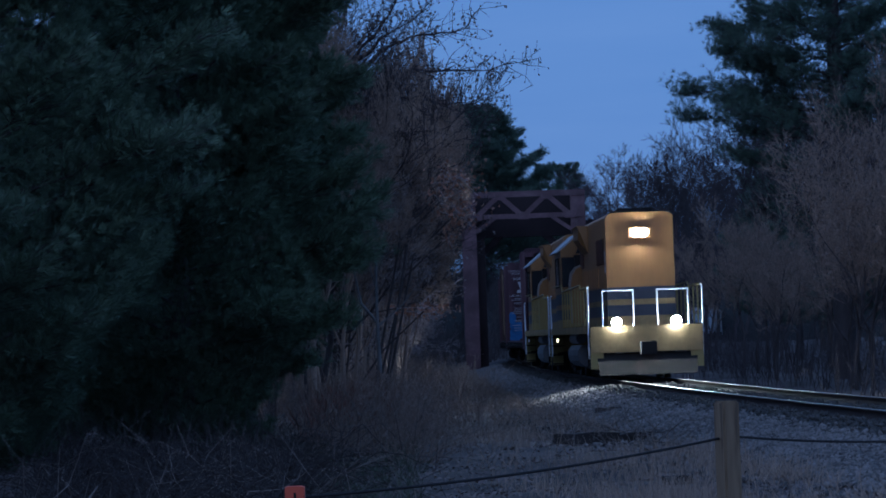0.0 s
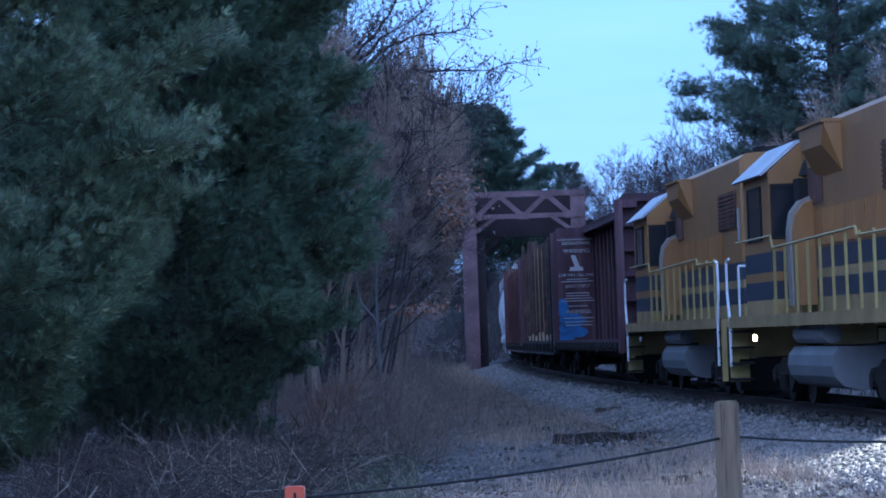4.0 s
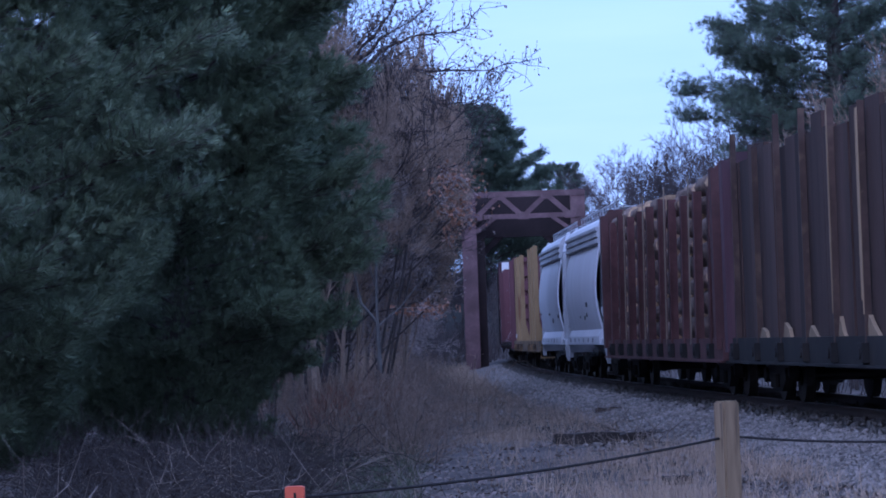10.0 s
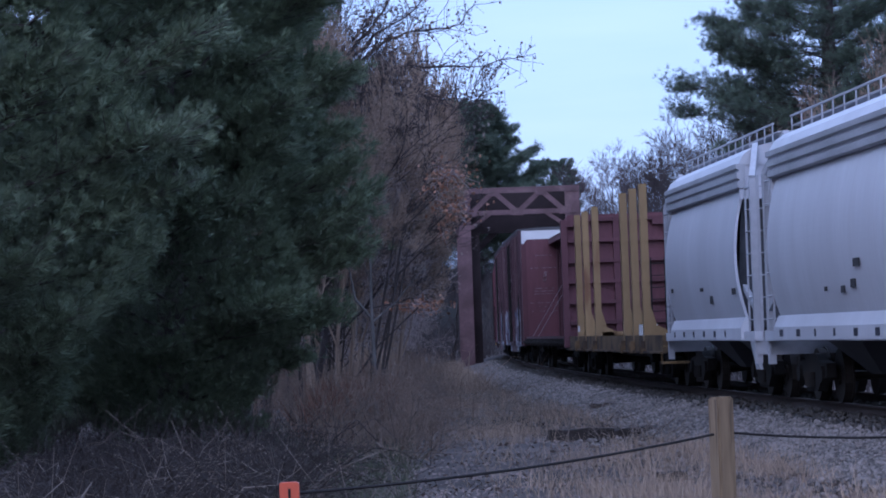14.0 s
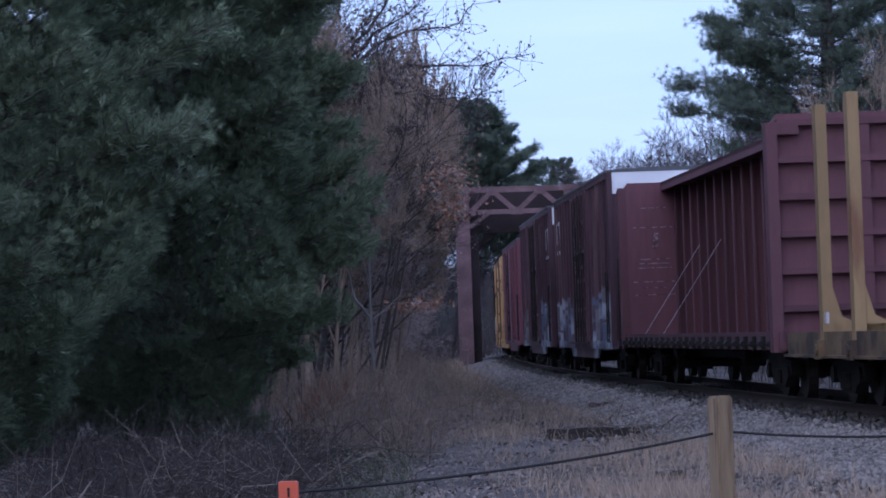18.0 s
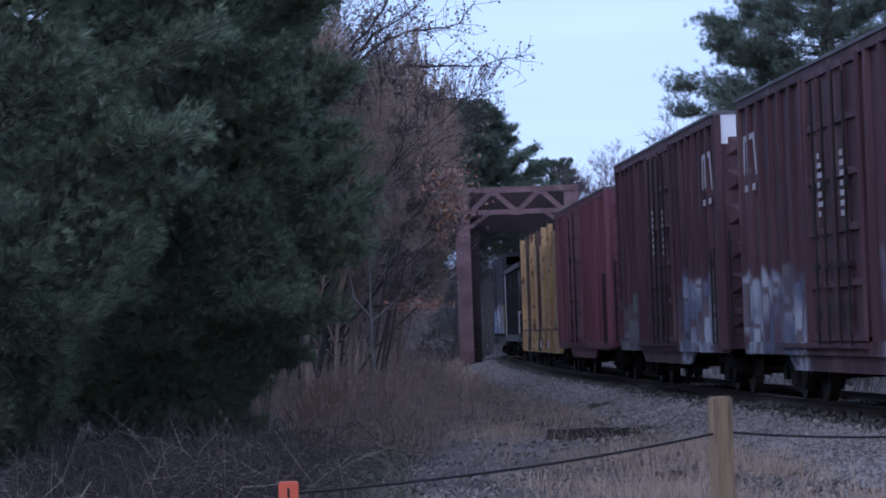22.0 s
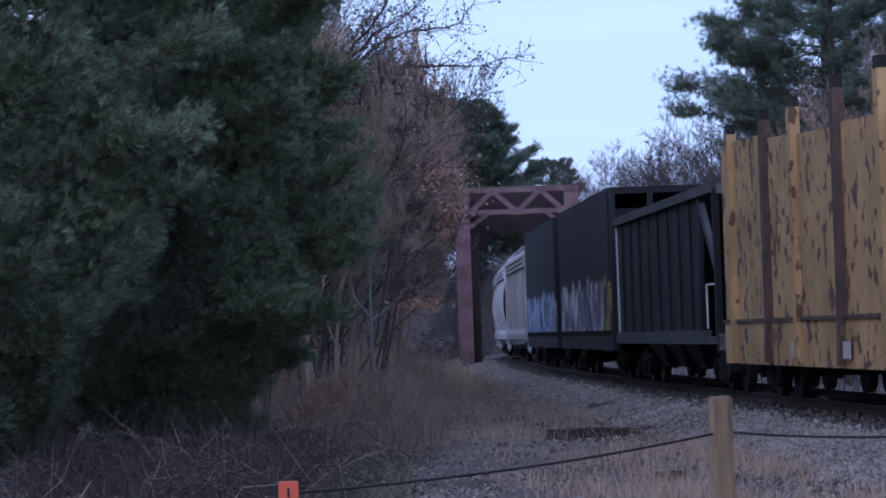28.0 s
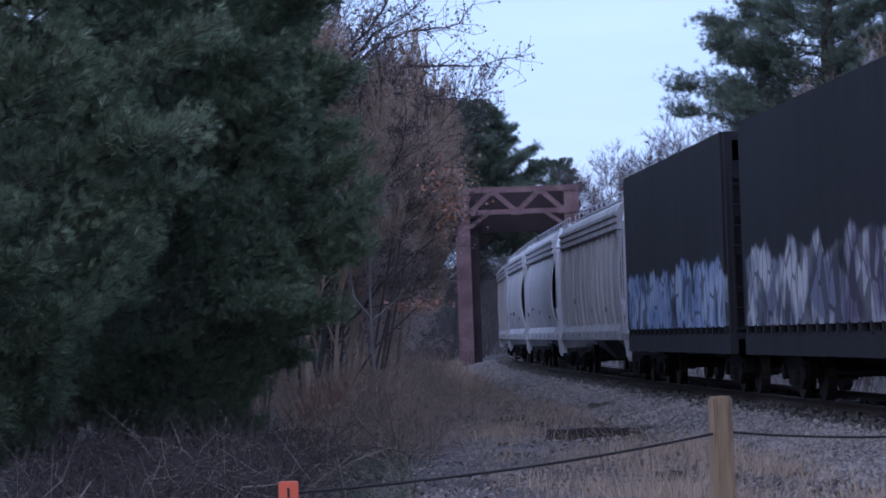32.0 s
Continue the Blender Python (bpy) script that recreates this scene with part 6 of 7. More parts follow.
def open_hopper(label, s0, s1, top):
    """Sides that end short of the front platform, where braces carry the top rail."""
    car, h = vehicle("open_hopper", label, "hopper car", s0, s1, 2.0)
    z0 = 1.05
    e = h - 2.7
    for s in (-1, 1):
        side = part("side_sheet", Mesh().plate([(-h + 0.5, z0 + 0.1), (e + 0.4, z0 + 0.1), (e + 0.9, top), (-h + 0.4, top)], -0.04, 0.04), M["black_worn"], car, at=(0, s * 1.42, 0))
        part("top_rail", Mesh().box(-h + 0.3, h - 0.1, -0.09, 0.09, top - 0.08, top + 0.1), M["hop_rail"], car, at=(0, s * 1.45, 0))
        part("side_sill", Mesh().box(-h + 0.3, e + 1.2, -0.1, 0.08, z0 - 0.14, z0 + 0.12).box(-h, h, -0.05, 0.05, z0 - 0.14, z0), M["hop_rail"], car, at=(0, s * 1.45, 0))
        part("brace", Mesh().beam((e + 0.5, s * 1.42, top - 0.05), (h - 0.15, s * 1.42, 2.3), 0.1, 0.18), M["hop_rail"], car)
        part("corner_post", Mesh().box(-0.06, 0.06, -0.06, 0.06, 0.75, top), M["black"], car, at=(h - 0.15, s * 1.42, 0))
        part("corner_post", Mesh().box(-0.03, 0.03, -0.08, 0.06, 0.95, top), M["hop_trim"], car, at=(-h + 0.4, s * 1.42, 0))
        for k in range(8):
            x = -h + 1.6 + (e + h - 2.0) * k / 7
            part("side_post", Mesh().box(-0.05, 0.05, -0.09, 0.09, z0 + 0.1, top - 0.06), M["black_worn"], side, at=(x, 0, 0))
        part("grab_iron", Mesh().path([(h - 0.1, s * 1.5, 2.0), (h - 0.7, s * 1.55, 2.0), (h - 0.7, s * 1.55, 1.2)], 0.022), M["stencil"], car)
    for t, a in ((pose(0, 0, 0), e), (pose(0, 0, 0, 0, 0, 180), h - 0.4)):
        part("slope_sheet", Mesh().add([(a + 0.6, -1.4, top), (a + 0.6, 1.4, top), (a - 2.6, 1.4, 1.0), (a - 2.6, -1.4, 1.0), (a + 0.55, -1.4, top), (a + 0.55, 1.4, top), (a - 2.7, 1.4, 1.0), (a - 2.7, -1.4, 1.0)],
                                          [(0, 1, 2, 3), (7, 6, 5, 4), (0, 3, 7, 4), (1, 5, 6, 2), (0, 4, 5, 1), (3, 2, 6, 7)]), M["black"], car, at=t)
    part("end_beam", Mesh().box(h - 0.2, h - 0.06, -1.4, 1.4, top - 0.1, top + 0.08).box(h - 0.2, h, -1.45, 1.45, 0.8, 1.1), M["hop_end"], car)
    part("cargo", Mesh().profile([(-1.3, top - 0.25), (-0.7, top + 0.1), (0.1, top + 0.22), (0.8, top + 0.08), (1.3, top - 0.25)], -h + 1.0, e), M["stone"], car, "pale bulk load")
    for bx in (-h * 0.45, -h * 0.1, h * 0.25):
        part("discharge_bay", Mesh().add([(bx - 1.4, -1.25, 1.1), (bx + 1.4, -1.25, 1.1), (bx + 1.4, 1.25, 1.1), (bx - 1.4, 1.25, 1.1), (bx - 0.4, -0.9, 0.4), (bx + 0.4, -0.9, 0.4), (bx + 0.4, 0.9, 0.4), (bx - 0.4, 0.9, 0.4)],
                                            [(0, 3, 2, 1), (4, 5, 6, 7), (0, 1, 5, 4), (1, 2, 6, 5), (2, 3, 7, 6), (3, 0, 4, 7)]), M["black"], car)
    part("centre_sill", Mesh().box(-h, h, -0.3, 0.3, 0.65, 0.95), M["steel_dark"], car)
    return car, h


def stake_gondola(label, s0, s1, top):
    """Tall yellow plate sides between uprights that stand above them."""
    car, h = vehicle("stake_gondola", label, "gondola", s0, s1, 2.4)
    z0 = 0.72
    posts = (-8.2, -4.9, -2.4, 0.9, 3.8, 6.7)
    edges = (-h,) + posts + (h,)
    tops = (top - 0.1, top - 0.02, top - 0.2, top - 0.32, top - 0.38, top - 0.48, top - 0.12)
    for s in (-1, 1):
        for k, zt in enumerate(tops):
            a_, b_ = edges[k] + 0.02, edges[k + 1] - 0.02
            sag = 0.05 if 0 < k < 6 else 0.0
            part("side_panel", Mesh().plate([(a_, 1.3), (b_, 1.3), (b_, zt - sag), ((a_ + b_) / 2, zt), (a_, zt + sag)], -0.03, 0.03), M["yellow_rust"], car, at=(0, s * 1.42, 0))
        part("side_sill", Mesh().box(-h, h, -0.06, 0.06, 0.58, 1.28), M["yellow_rust"], car, at=(0, s * 1.42, 0))
        part("ledge", Mesh().box(-h, h, -0.03, 0.05, 1.28, 1.34), M["brown_stake"], car, at=pose(0, s * 1.46, 0) @ Matrix.Diagonal((1, s, 1, 1)))
        for k, x in enumerate(posts):
            w = 0.2 if k == 5 else 0.15
            m = Mesh().box(-w, w, -0.06, 0.1, 1.32, 4.55)
            m.add([(-w, 0.1, 1.32), (w, 0.1, 1.32), (w * 0.5, 0.14, 0.62), (-w * 0.5, 0.14, 0.62), (-w, -0.03, 1.32), (w, -0.03, 1.32), (w * 0.5, 0.02, 0.62), (-w * 0.5, 0.02, 0.62)],
                  [(0, 1, 2, 3), (7, 6, 5, 4), (0, 3, 7, 4), (1, 5, 6, 2), (3, 2, 6, 7)])
            st = part("stake", m, M["brown_stake"] if k in (1, 3) else M["yellow_rust"], car, at=pose(x, s * 1.45, 0) @ Matrix.Diagonal((1, s, 1, 1)))
            part("stake_tip", Mesh().box(-w * 0.9, w * 0.9, -0.05, 0.09, 4.55, 4.72), M["steel_dark"], st)
    part("floor_deck", Mesh().box(-h, h, -1.4, 1.4, 0.95, 1.05), M["rust"], car)
    for e in (-1, 1):
        part("end_wall", Mesh().box(e * h - 0.08, e * h + 0.02, -1.42, 1.42, z0, top).box(e * h - 0.1, e * h + 0.06, -1.42, 1.42, top - 0.2, top - 0.05).box(e * h - 0.1, e * h + 0.06, -1.42, 1.42, 2.3, 2.45), M["yellow"], car)
    for x in (1.2, -2.6, 4.9):
        part("placard", Mesh().box(x - 0.3, x + 0.3, -1.53, -1.52, z0, z0 + 0.24), M["stencil"], car, "small white data placard")
    underframe(car, h, M["steel_dark"], 0.7)
    return car, h


def locomotive(label, s0, s1, lit):
    car, h = vehicle("diesel_locomotive", label, "locomotive", s0, s1, 3.2, "locomotives")
    z0, top = 1.45, 4.52
    part("walkway", Mesh().box(-h, h, -1.5, 1.5, z0 - 0.16, z0), M["steel_dark"], car)
    for s in (-1, 1):
        part("side_sill", Mesh().box(-h + 0.3, h - 0.3, -0.03, 0.03, z0 - 0.17, z0 + 0.02), M["tan"], car, at=(0, s * 1.52, 0))
    f, b = h - 1.0, -h + 4.4  # hood from the cab to the front platform
    bands = [(z0, 1.72, "tan"), (1.72, 2.02, "slate"), (2.02, 2.17, "tan"), (2.17, 2.5, "slate"), (2.5, top - 0.3, "orange")]
    for za, zb, key in bands:
        part("hood_band", Mesh().box(b, f, -0.92, 0.92, za, zb), M[key], car)
    part("hood_roof", Mesh().profile([(-0.92, top - 0.3), (-0.92, top - 0.12), (-0.8, top - 0.02), (-0.6, top), (0.6, top), (0.8, top - 0.02), (0.92, top - 0.12), (0.92, top - 0.3)], b, f), M["orange"], car)
    for s in (-1, 1):
        for k in range(7):
            x = b + 0.9 + k * (f - b - 3.2) / 7
            part("hood_door", Mesh().box(x, x + (f - b - 3.2) / 7 - 0.06, -0.012, 0.012, 2.54, 3.1), M["hood_door"], car, at=(0, s * 0.93, 0))
        g = Mesh().box(f - 2.6, f - 0.5, -0.02, 0.02, 3.15, 3.85)
        for k in range(9):
            g.box(f - 2.6, f - 0.5, -0.04, 0.04, 3.18 + k * 0.075, 3.21 + k * 0.075)
        part("radiator_grille", g, M["rust"], car, "dark brown radiator grille", at=(0, s * 0.93, 0))
        g = Mesh().box(b + 0.6, b + 1.7, -0.02, 0.02, 3.2, 3.8)
        part("intake_grille", g, M["rust"], car, at=(0, s * 0.93, 0))
    for k in range(3):
        part("radiator_fan", Mesh().rod((f - 1.0 - k * 1.3, 0, top), (f - 1.0 - k * 1.3, 0, top + 0.14), 0.5, 18), M["steel_dark"], car)
    part("exhaust_stack", Mesh().box(-0.2, 0.2, -0.15, 0.15, top, top + 0.2), M["steel_dark"], car, at=(-0.6, 0, 0))
    # cab behind the hood
    c0, c1 = -h + 1.9, b
    for za, zb, key in [(z0, 1.72, "tan"), (1.72, 2.02, "slate"), (2.02, 2.17, "orange"), (2.17, 2.5, "slate")]:
        part("cab_band", Mesh().box(c0, c1, -1.48, 1.48, za, zb), M[key], car)
    cab = part("cab", Mesh().add([(c0, -1.48, 2.5), (c1, -1.48, 2.5), (c1, -1.48, 3.8), (c0, -1.48, 3.8), (c0, 1.48, 2.5), (c1, 1.48, 2.5), (c1, 1.48, 3.8), (c0, 1.48, 3.8), (c1, -0.95, 4.24), (c0, -0.95, 4.24), (c1, 0.95, 4.24), (c0, 0.95, 4.24)],
                                 [(0, 1, 2, 3), (5, 4, 7, 6), (3, 2, 8, 9), (9, 8, 10, 11), (11, 10, 6, 7), (0, 3, 9, 11, 7, 4), (1, 5, 6, 10, 8, 2), (0, 4, 5, 1)]), M["orange"], car)
    r0, r1 = c0 - 0.4, c1 - 0.1
    part("cab_roof", Mesh().profile([(-1.62, 3.76), (-1.58, 3.74), (-0.95, 4.26), (0.95, 4.26), (1.58, 3.74), (1.62, 3.76), (0.98, 4.31), (-0.98, 4.31)], r0, r1), M["hop_trim"], cab, "pale grey cab roof with overhang")
    part("front_window", Mesh().box(-0.012, 0.012, -1.42, -0.99, 2.75, 3.55), M["glass"], cab, at=(c1 + 0.006, 0, 0))
    part("window_frame", Mesh().box(0.0, 0.03, -1.46, -1.42, 2.7, 3.6).box(0.0, 0.03, -0.99, -0.95, 2.7, 3.6).box(0.0, 0.03, -1.46, -0.95, 3.55, 3.6).box(0.0, 0.03, -1.46, -0.95, 2.7, 2.75), M["steel_dark"], cab, at=(c1, 0, 0))
    for s in (-1, 1):
        w = part("cab_window", Mesh().box(c0 + 0.55, c1 - 0.75, -0.015, 0.015, 2.75, 3.55), M["glass"], cab, at=(0, s * 1.485, 0))
        fm = Mesh()
        for x in (c0 + 0.5, c1 - 0.75):
            fm.box(x, x + 0.05, -0.03, 0.03, 2.7, 3.6)
        fm.box(c0 + 0.5, c1 - 0.7, -0.03, 0.03, 2.7, 2.75).box(c0 + 0.5, c1 - 0.7, -0.03, 0.03, 3.55, 3.6)
        part("window_frame", fm, M["steel_dark"], w)
        part("end_window", Mesh().box(-0.012, 0.012, 0.55, 1.3, 2.8, 3.5), M["glass"], cab, at=pose(c0 - 0.006, 0, 0) @ Matrix.Diagonal((1, s, 1, 1)))
    part("nose", Mesh().add([(-h + 0.9, -0.8, z0), (c0, -0.8, z0), (c0, -0.8, 2.7), (-h + 0.95, -0.8, 2.55), (-h + 0.9, 0.8, z0), (c0, 0.8, z0), (c0, 0.8, 2.7), (-h + 0.95, 0.8, 2.55)],
                            [(0, 1, 2, 3), (7, 6, 5, 4), (0, 3, 7, 4), (3, 2, 6, 7), (0, 4, 5, 1), (1, 5, 6, 2)]), M["slate"], car)
    part("bell", Mesh().rod((b + 0.35, -0.85, 3.7), (b + 0.35, -0.85, 3.95), 0.2, 12, 0.1).box(b + 0.15, b + 0.55, -1.1, -0.85, 3.25, 3.65), M["steel_dark"], car)
    duct = Mesh()
    arc = [(-0.92, 1.6), (-1.25, 1.6), (-1.27, 2.8), (-1.22, 3.05), (-1.1, 3.22), (-0.92, 3.3)]
    duct.profile(arc, b + 0.5, b + 0.95)
    part("air_duct", duct, M["orange"], car, "curved orange air duct")
    part("duct_lip", Mesh().profile([(-1.29, 1.6), (-1.31, 2.8), (-1.26, 3.1), (-1.12, 3.28), (-0.92, 3.36), (-0.92, 3.30), (-1.1, 3.22), (-1.22, 3.05), (-1.27, 2.8), (-1.25, 1.6)], b + 0.46, b + 0.76), M["duct_lip"], car, "pale grey edge of the air duct")
    part("blower_housing", Mesh().add([(b + 1.3, -0.92, 3.6), (b + 3.3, -0.92, 3.6), (b + 3.3, -0.92, 4.35), (b + 1.3, -0.92, 4.35), (b + 1.5, -1.2, 4.02), (b + 3.1, -1.2, 4.02), (b + 3.3, -1.2, 4.35), (b + 1.3, -1.2, 4.35)],
                                      [(4, 5, 6, 7), (0, 1, 5, 4), (0, 4, 7, 3), (1, 2, 6, 5), (3, 7, 6, 2), (0, 3, 2, 1)]), M["orange"], car, "overhanging orange blower housing")
    part("housing_cover", Mesh().box(b + 1.28, b + 3.32, -1.24, -0.9, 4.35, 4.4), M["orange"], car)
    # handrails
    for s in (-1, 1):
        rl = Mesh().path([(-h + 1.1, s * 1.5, 2.75), (b + 0.1, s * 1.5, 2.75), (b + 0.3, s * 1.5, 2.55), (f - 2.0, s * 1.5, 2.62), (f - 1.9, s * 1.5, 2.5), (h - 0.35, s * 1.5, 2.5)], 0.022)
        part("handrail", rl, M["loco_yellow"], car)
        x = b + 0.4
        while x < h - 0.5:
            part("stanchion", Mesh().box(x - 0.025, x + 0.025, s * 1.5 - 0.02, s * 1.5 + 0.02, z0 - 0.2, 2.56), M["loco_yellow"], car)
            x += 0.95
        for e in (-1, 1):
            part("grab_rail", Mesh().path([(e * (h - 0.35), s * 1.52, 2.5), (e * (h - 0.12), s * 1.53, 2.45), (e * (h - 0.12), s * 1.53, 1.9), (e * (h - 0.3), s * 1.53, 1.4), (e * (h - 0.3), s * 1.53, 0.6)], 0.025), M["white"], car)
            st = Mesh()
            for i in range(4):
                st.box(-0.3, 0.3, -0.18, 0.18, 0.35 + i * 0.28, 0.39 + i * 0.28)
            st.box(-0.32, -0.29, -0.2, 0.2, 0.32, 1.3)
            part("step_well", st, M["steel_dark"], car, at=(e * (h - 0.35), s * 1.35, 0))
    for e in (-1, 1):
        part("end_plate", Mesh().box(-0.04, 0.04, -1.5, 1.5, 0.75, z0), M["tan"], car, at=(e * (h - 0.02), 0, 0))
        part("plow", Mesh().add([(0, -1.35, 0.72), (0, 1.35, 0.72), (0.35, 1.3, 0.15), (0.35, -1.3, 0.15), (-0.05, -1.35, 0.72), (-0.05, 1.35, 0.72), (0.3, 1.3, 0.15), (0.3, -1.3, 0.15)],
                                [(0, 1, 2, 3), (7, 6, 5, 4), (0, 3, 7, 4), (1, 5, 6, 2), (0, 4, 5, 1), (3, 2, 6, 7)]), M["steel_dark"], car, at=(e * (h - 0.1), 0, 0, 0, 0, 0 if e > 0 else 180))
    for e in (-1, 1):
        for y in (-1, 1):
            part("end_rail", Mesh().path([(e * (h - 0.1), y * 0.32, z0), (e * (h - 0.1), y * 0.32, 2.4), (e * (h - 0.1), y * 1.15, 2.4), (e * (h - 0.1), y * 1.15, z0)], 0.022), M["white"], car)
            part("corner_step", Mesh().box(e * (h - 0.06) - 0.03, e * (h - 0.06) + 0.03, y * 1.34 - 0.17, y * 1.34 + 0.17, 0.32, z0 - 0.02), M["loco_yellow"], car, "safety yellow step guard")
    part("fuel_tank", Mesh().profile([(-1.0, 0.3), (-1.25, 0.36), (-1.38, 0.5), (-1.42, 0.66), (-1.4, 0.82), (-1.3, 0.95), (1.3, 0.95), (1.4, 0.82), (1.42, 0.66), (1.38, 0.5), (1.25, 0.36), (1.0, 0.3)], -1.9, 1.7), M["tank"], car, "grey fuel tank with rounded sides")
    for s in (-1, 1):
        part("air_reservoir", Mesh().rod((-1.5, s * 1.25, 1.14), (1.0, s * 1.25, 1.14), 0.15, 14), M["tank"], car)
    part("number_board", Mesh().box(f - 0.42, f - 0.22, -0.935, -0.925, 2.9, 3.5), M["stencil"], car, "white number board")
    part("hood_marking", Mesh().box(-0.2, 0.2, -0.935, -0.925, 2.6, 3.1), M["stencil"], car, "faded pale crest")
    part("walkway_lamp", Mesh().rod((0, -0.02, 0), (0, 0.03, 0), 0.06, 10), M["marker"] if lit else M["stencil"], car, at=(-h + 3.0, -1.56, 1.1))
    fm = Mesh().box(f, f + 0.1, -0.29, 0.29, 3.82, 4.10)
    hb = part("headlight_housing", fm, M["orange"], car)
    lens = M["lamp"] if lit else M["glass"]
    for y in (-0.11, 0.11):
        part("headlight", Mesh().rod((f + 0.1, y, 3.96), (f + 0.13, y, 3.96), 0.10, 16), lens, hb)
    for y in (-0.8, 0.8):
        d = part("ditch_light", Mesh().rod((h - 0.12, y, 1.55), (h + 0.02, y, 1.55), 0.15, 16), M["steel_dark"], car)
        part("lens", Mesh().rod((h + 0.02, y, 1.55), (h + 0.05, y, 1.55), 0.125, 16), lens, d)
    return car, h


M["duct_lip"] = material("dusty_grey_duct_edge", (0.26, 0.23, 0.2), 0.7, vary=0.25)
M["hood_door"] = material("hood_door_paint", (0.32, 0.145, 0.033), 0.5, vary=0.2, stretch=(1, 1, 0.3), random_hue=0.08)
M["dark_board"] = material("dark_weathered_boards", (0.062, 0.037, 0.030), 0.9, vary=0.45, stretch=(2, 2, 0.2), random_hue=0.4)

BLUE_W = ((0.34, 0.37, 0.42), (0.11, 0.13, 0.19))
locomotive("orange and slate striped diesel locomotive with lit headlights", -188.1, -173.9, True)
locomotive("orange and slate striped diesel locomotive with grey fuel tank", -173.1, -158.1, False)
centerbeam("empty brown centerbeam flatcar with white warning text", -157.4, -136.4, 4.5, M["brown"], 1, True)
board_car("dark bulkhead flatcar with boards and pale stakes", -135.9, -116.9, 4.35)
log_car("rusty red stake car loaded with crosswise logs", -116.2, -96.4, 4.35)
hopper("light grey covered hopper with waisted sides", -95.9, -84.3, 4.0, M["hop_light"], seed=2)
hopper("light grey covered hopper with waisted sides", -83.3, -72.3, 4.0, M["hop_light"], seed=3)
stake_car("empty ochre yellow flatcar with tall stakes", -71.8, -50.2, 4.4)
centerbeam("empty maroon centerbeam flatcar", -49.6, -28.8, 4.5, M["maroon"], 2, False)
boxcar("dark brown high boxcar with white and blue graffiti", -26.6, -10.85, 5.0, M["brown"], 18, "plug", True, [(-8, -2.5, 2.1, *BLUE_W), (2.6, 8, 2.2, *BLUE_W)], 3, logo=-1)
boxcar("dark brown high boxcar with pale graffiti", -8.35, 7.2, 5.0, M["brown"], 18, "plug", True, [(-8, -4.2, 1.9, (0.17, 0.18, 0.19), (0.11, 0.12, 0.125)), (2.2, 6.9, 2.2, *BLUE_W)], 8, logo=1)
boxcar("maroon red boxcar with panelled sliding door", 9.8, 24.7, 4.65, M["red"], 22, "grid", False, marks=False, dx=-1.3, dw=2.4)
stake_gondola("rust-bitten yellow gondola with tall brown stakes", 25.6, 44.4, 4.4)
open_hopper("black open hopper car", 45.3, 61.2, 3.75)
smooth_car("black panel-sided car with dripping white graffiti", 62.0, 76.9, 4.65, [(-7.2, 1.0, 2.4, (0.56, 0.56, 0.58), (0.17, 0.18, 0.25)), (1.0, 5.4, 2.5, (0.42, 0.42, 0.46), (0.13, 0.11, 0.17)), (5.0, 7.2, 2.5, (0.25, 0.22, 0.05), (0.18, 0.14, 0.06))], 5)
smooth_car("black panel-sided car with pale blue graffiti", 78.5, 93.5, 4.65, [(-7.2, 7.2, 2.4, (0.38, 0.45, 0.58), (0.20, 0.28, 0.46))], 6)
hopper("dark streaked grey covered hopper with ribbed sides", 94.2, 112.0, 4.0, M["hop_dark"], 0.08, 14, 4)
hopper("worn grey covered hopper with streaked sides", 113.2, 128.8, 4.0, M["hop_mid"], 0.2, 0, 5)
hopper("worn grey covered hopper with streaked sides", 129.8, 145.0, 4.0, M["hop_mid"], 0.2, 0, 6)
hopper("dark streaked grey covered hopper with ribbed sides", 146.0, 162.0, 4.0, M["hop_dark"], 0.05, 12, 7)


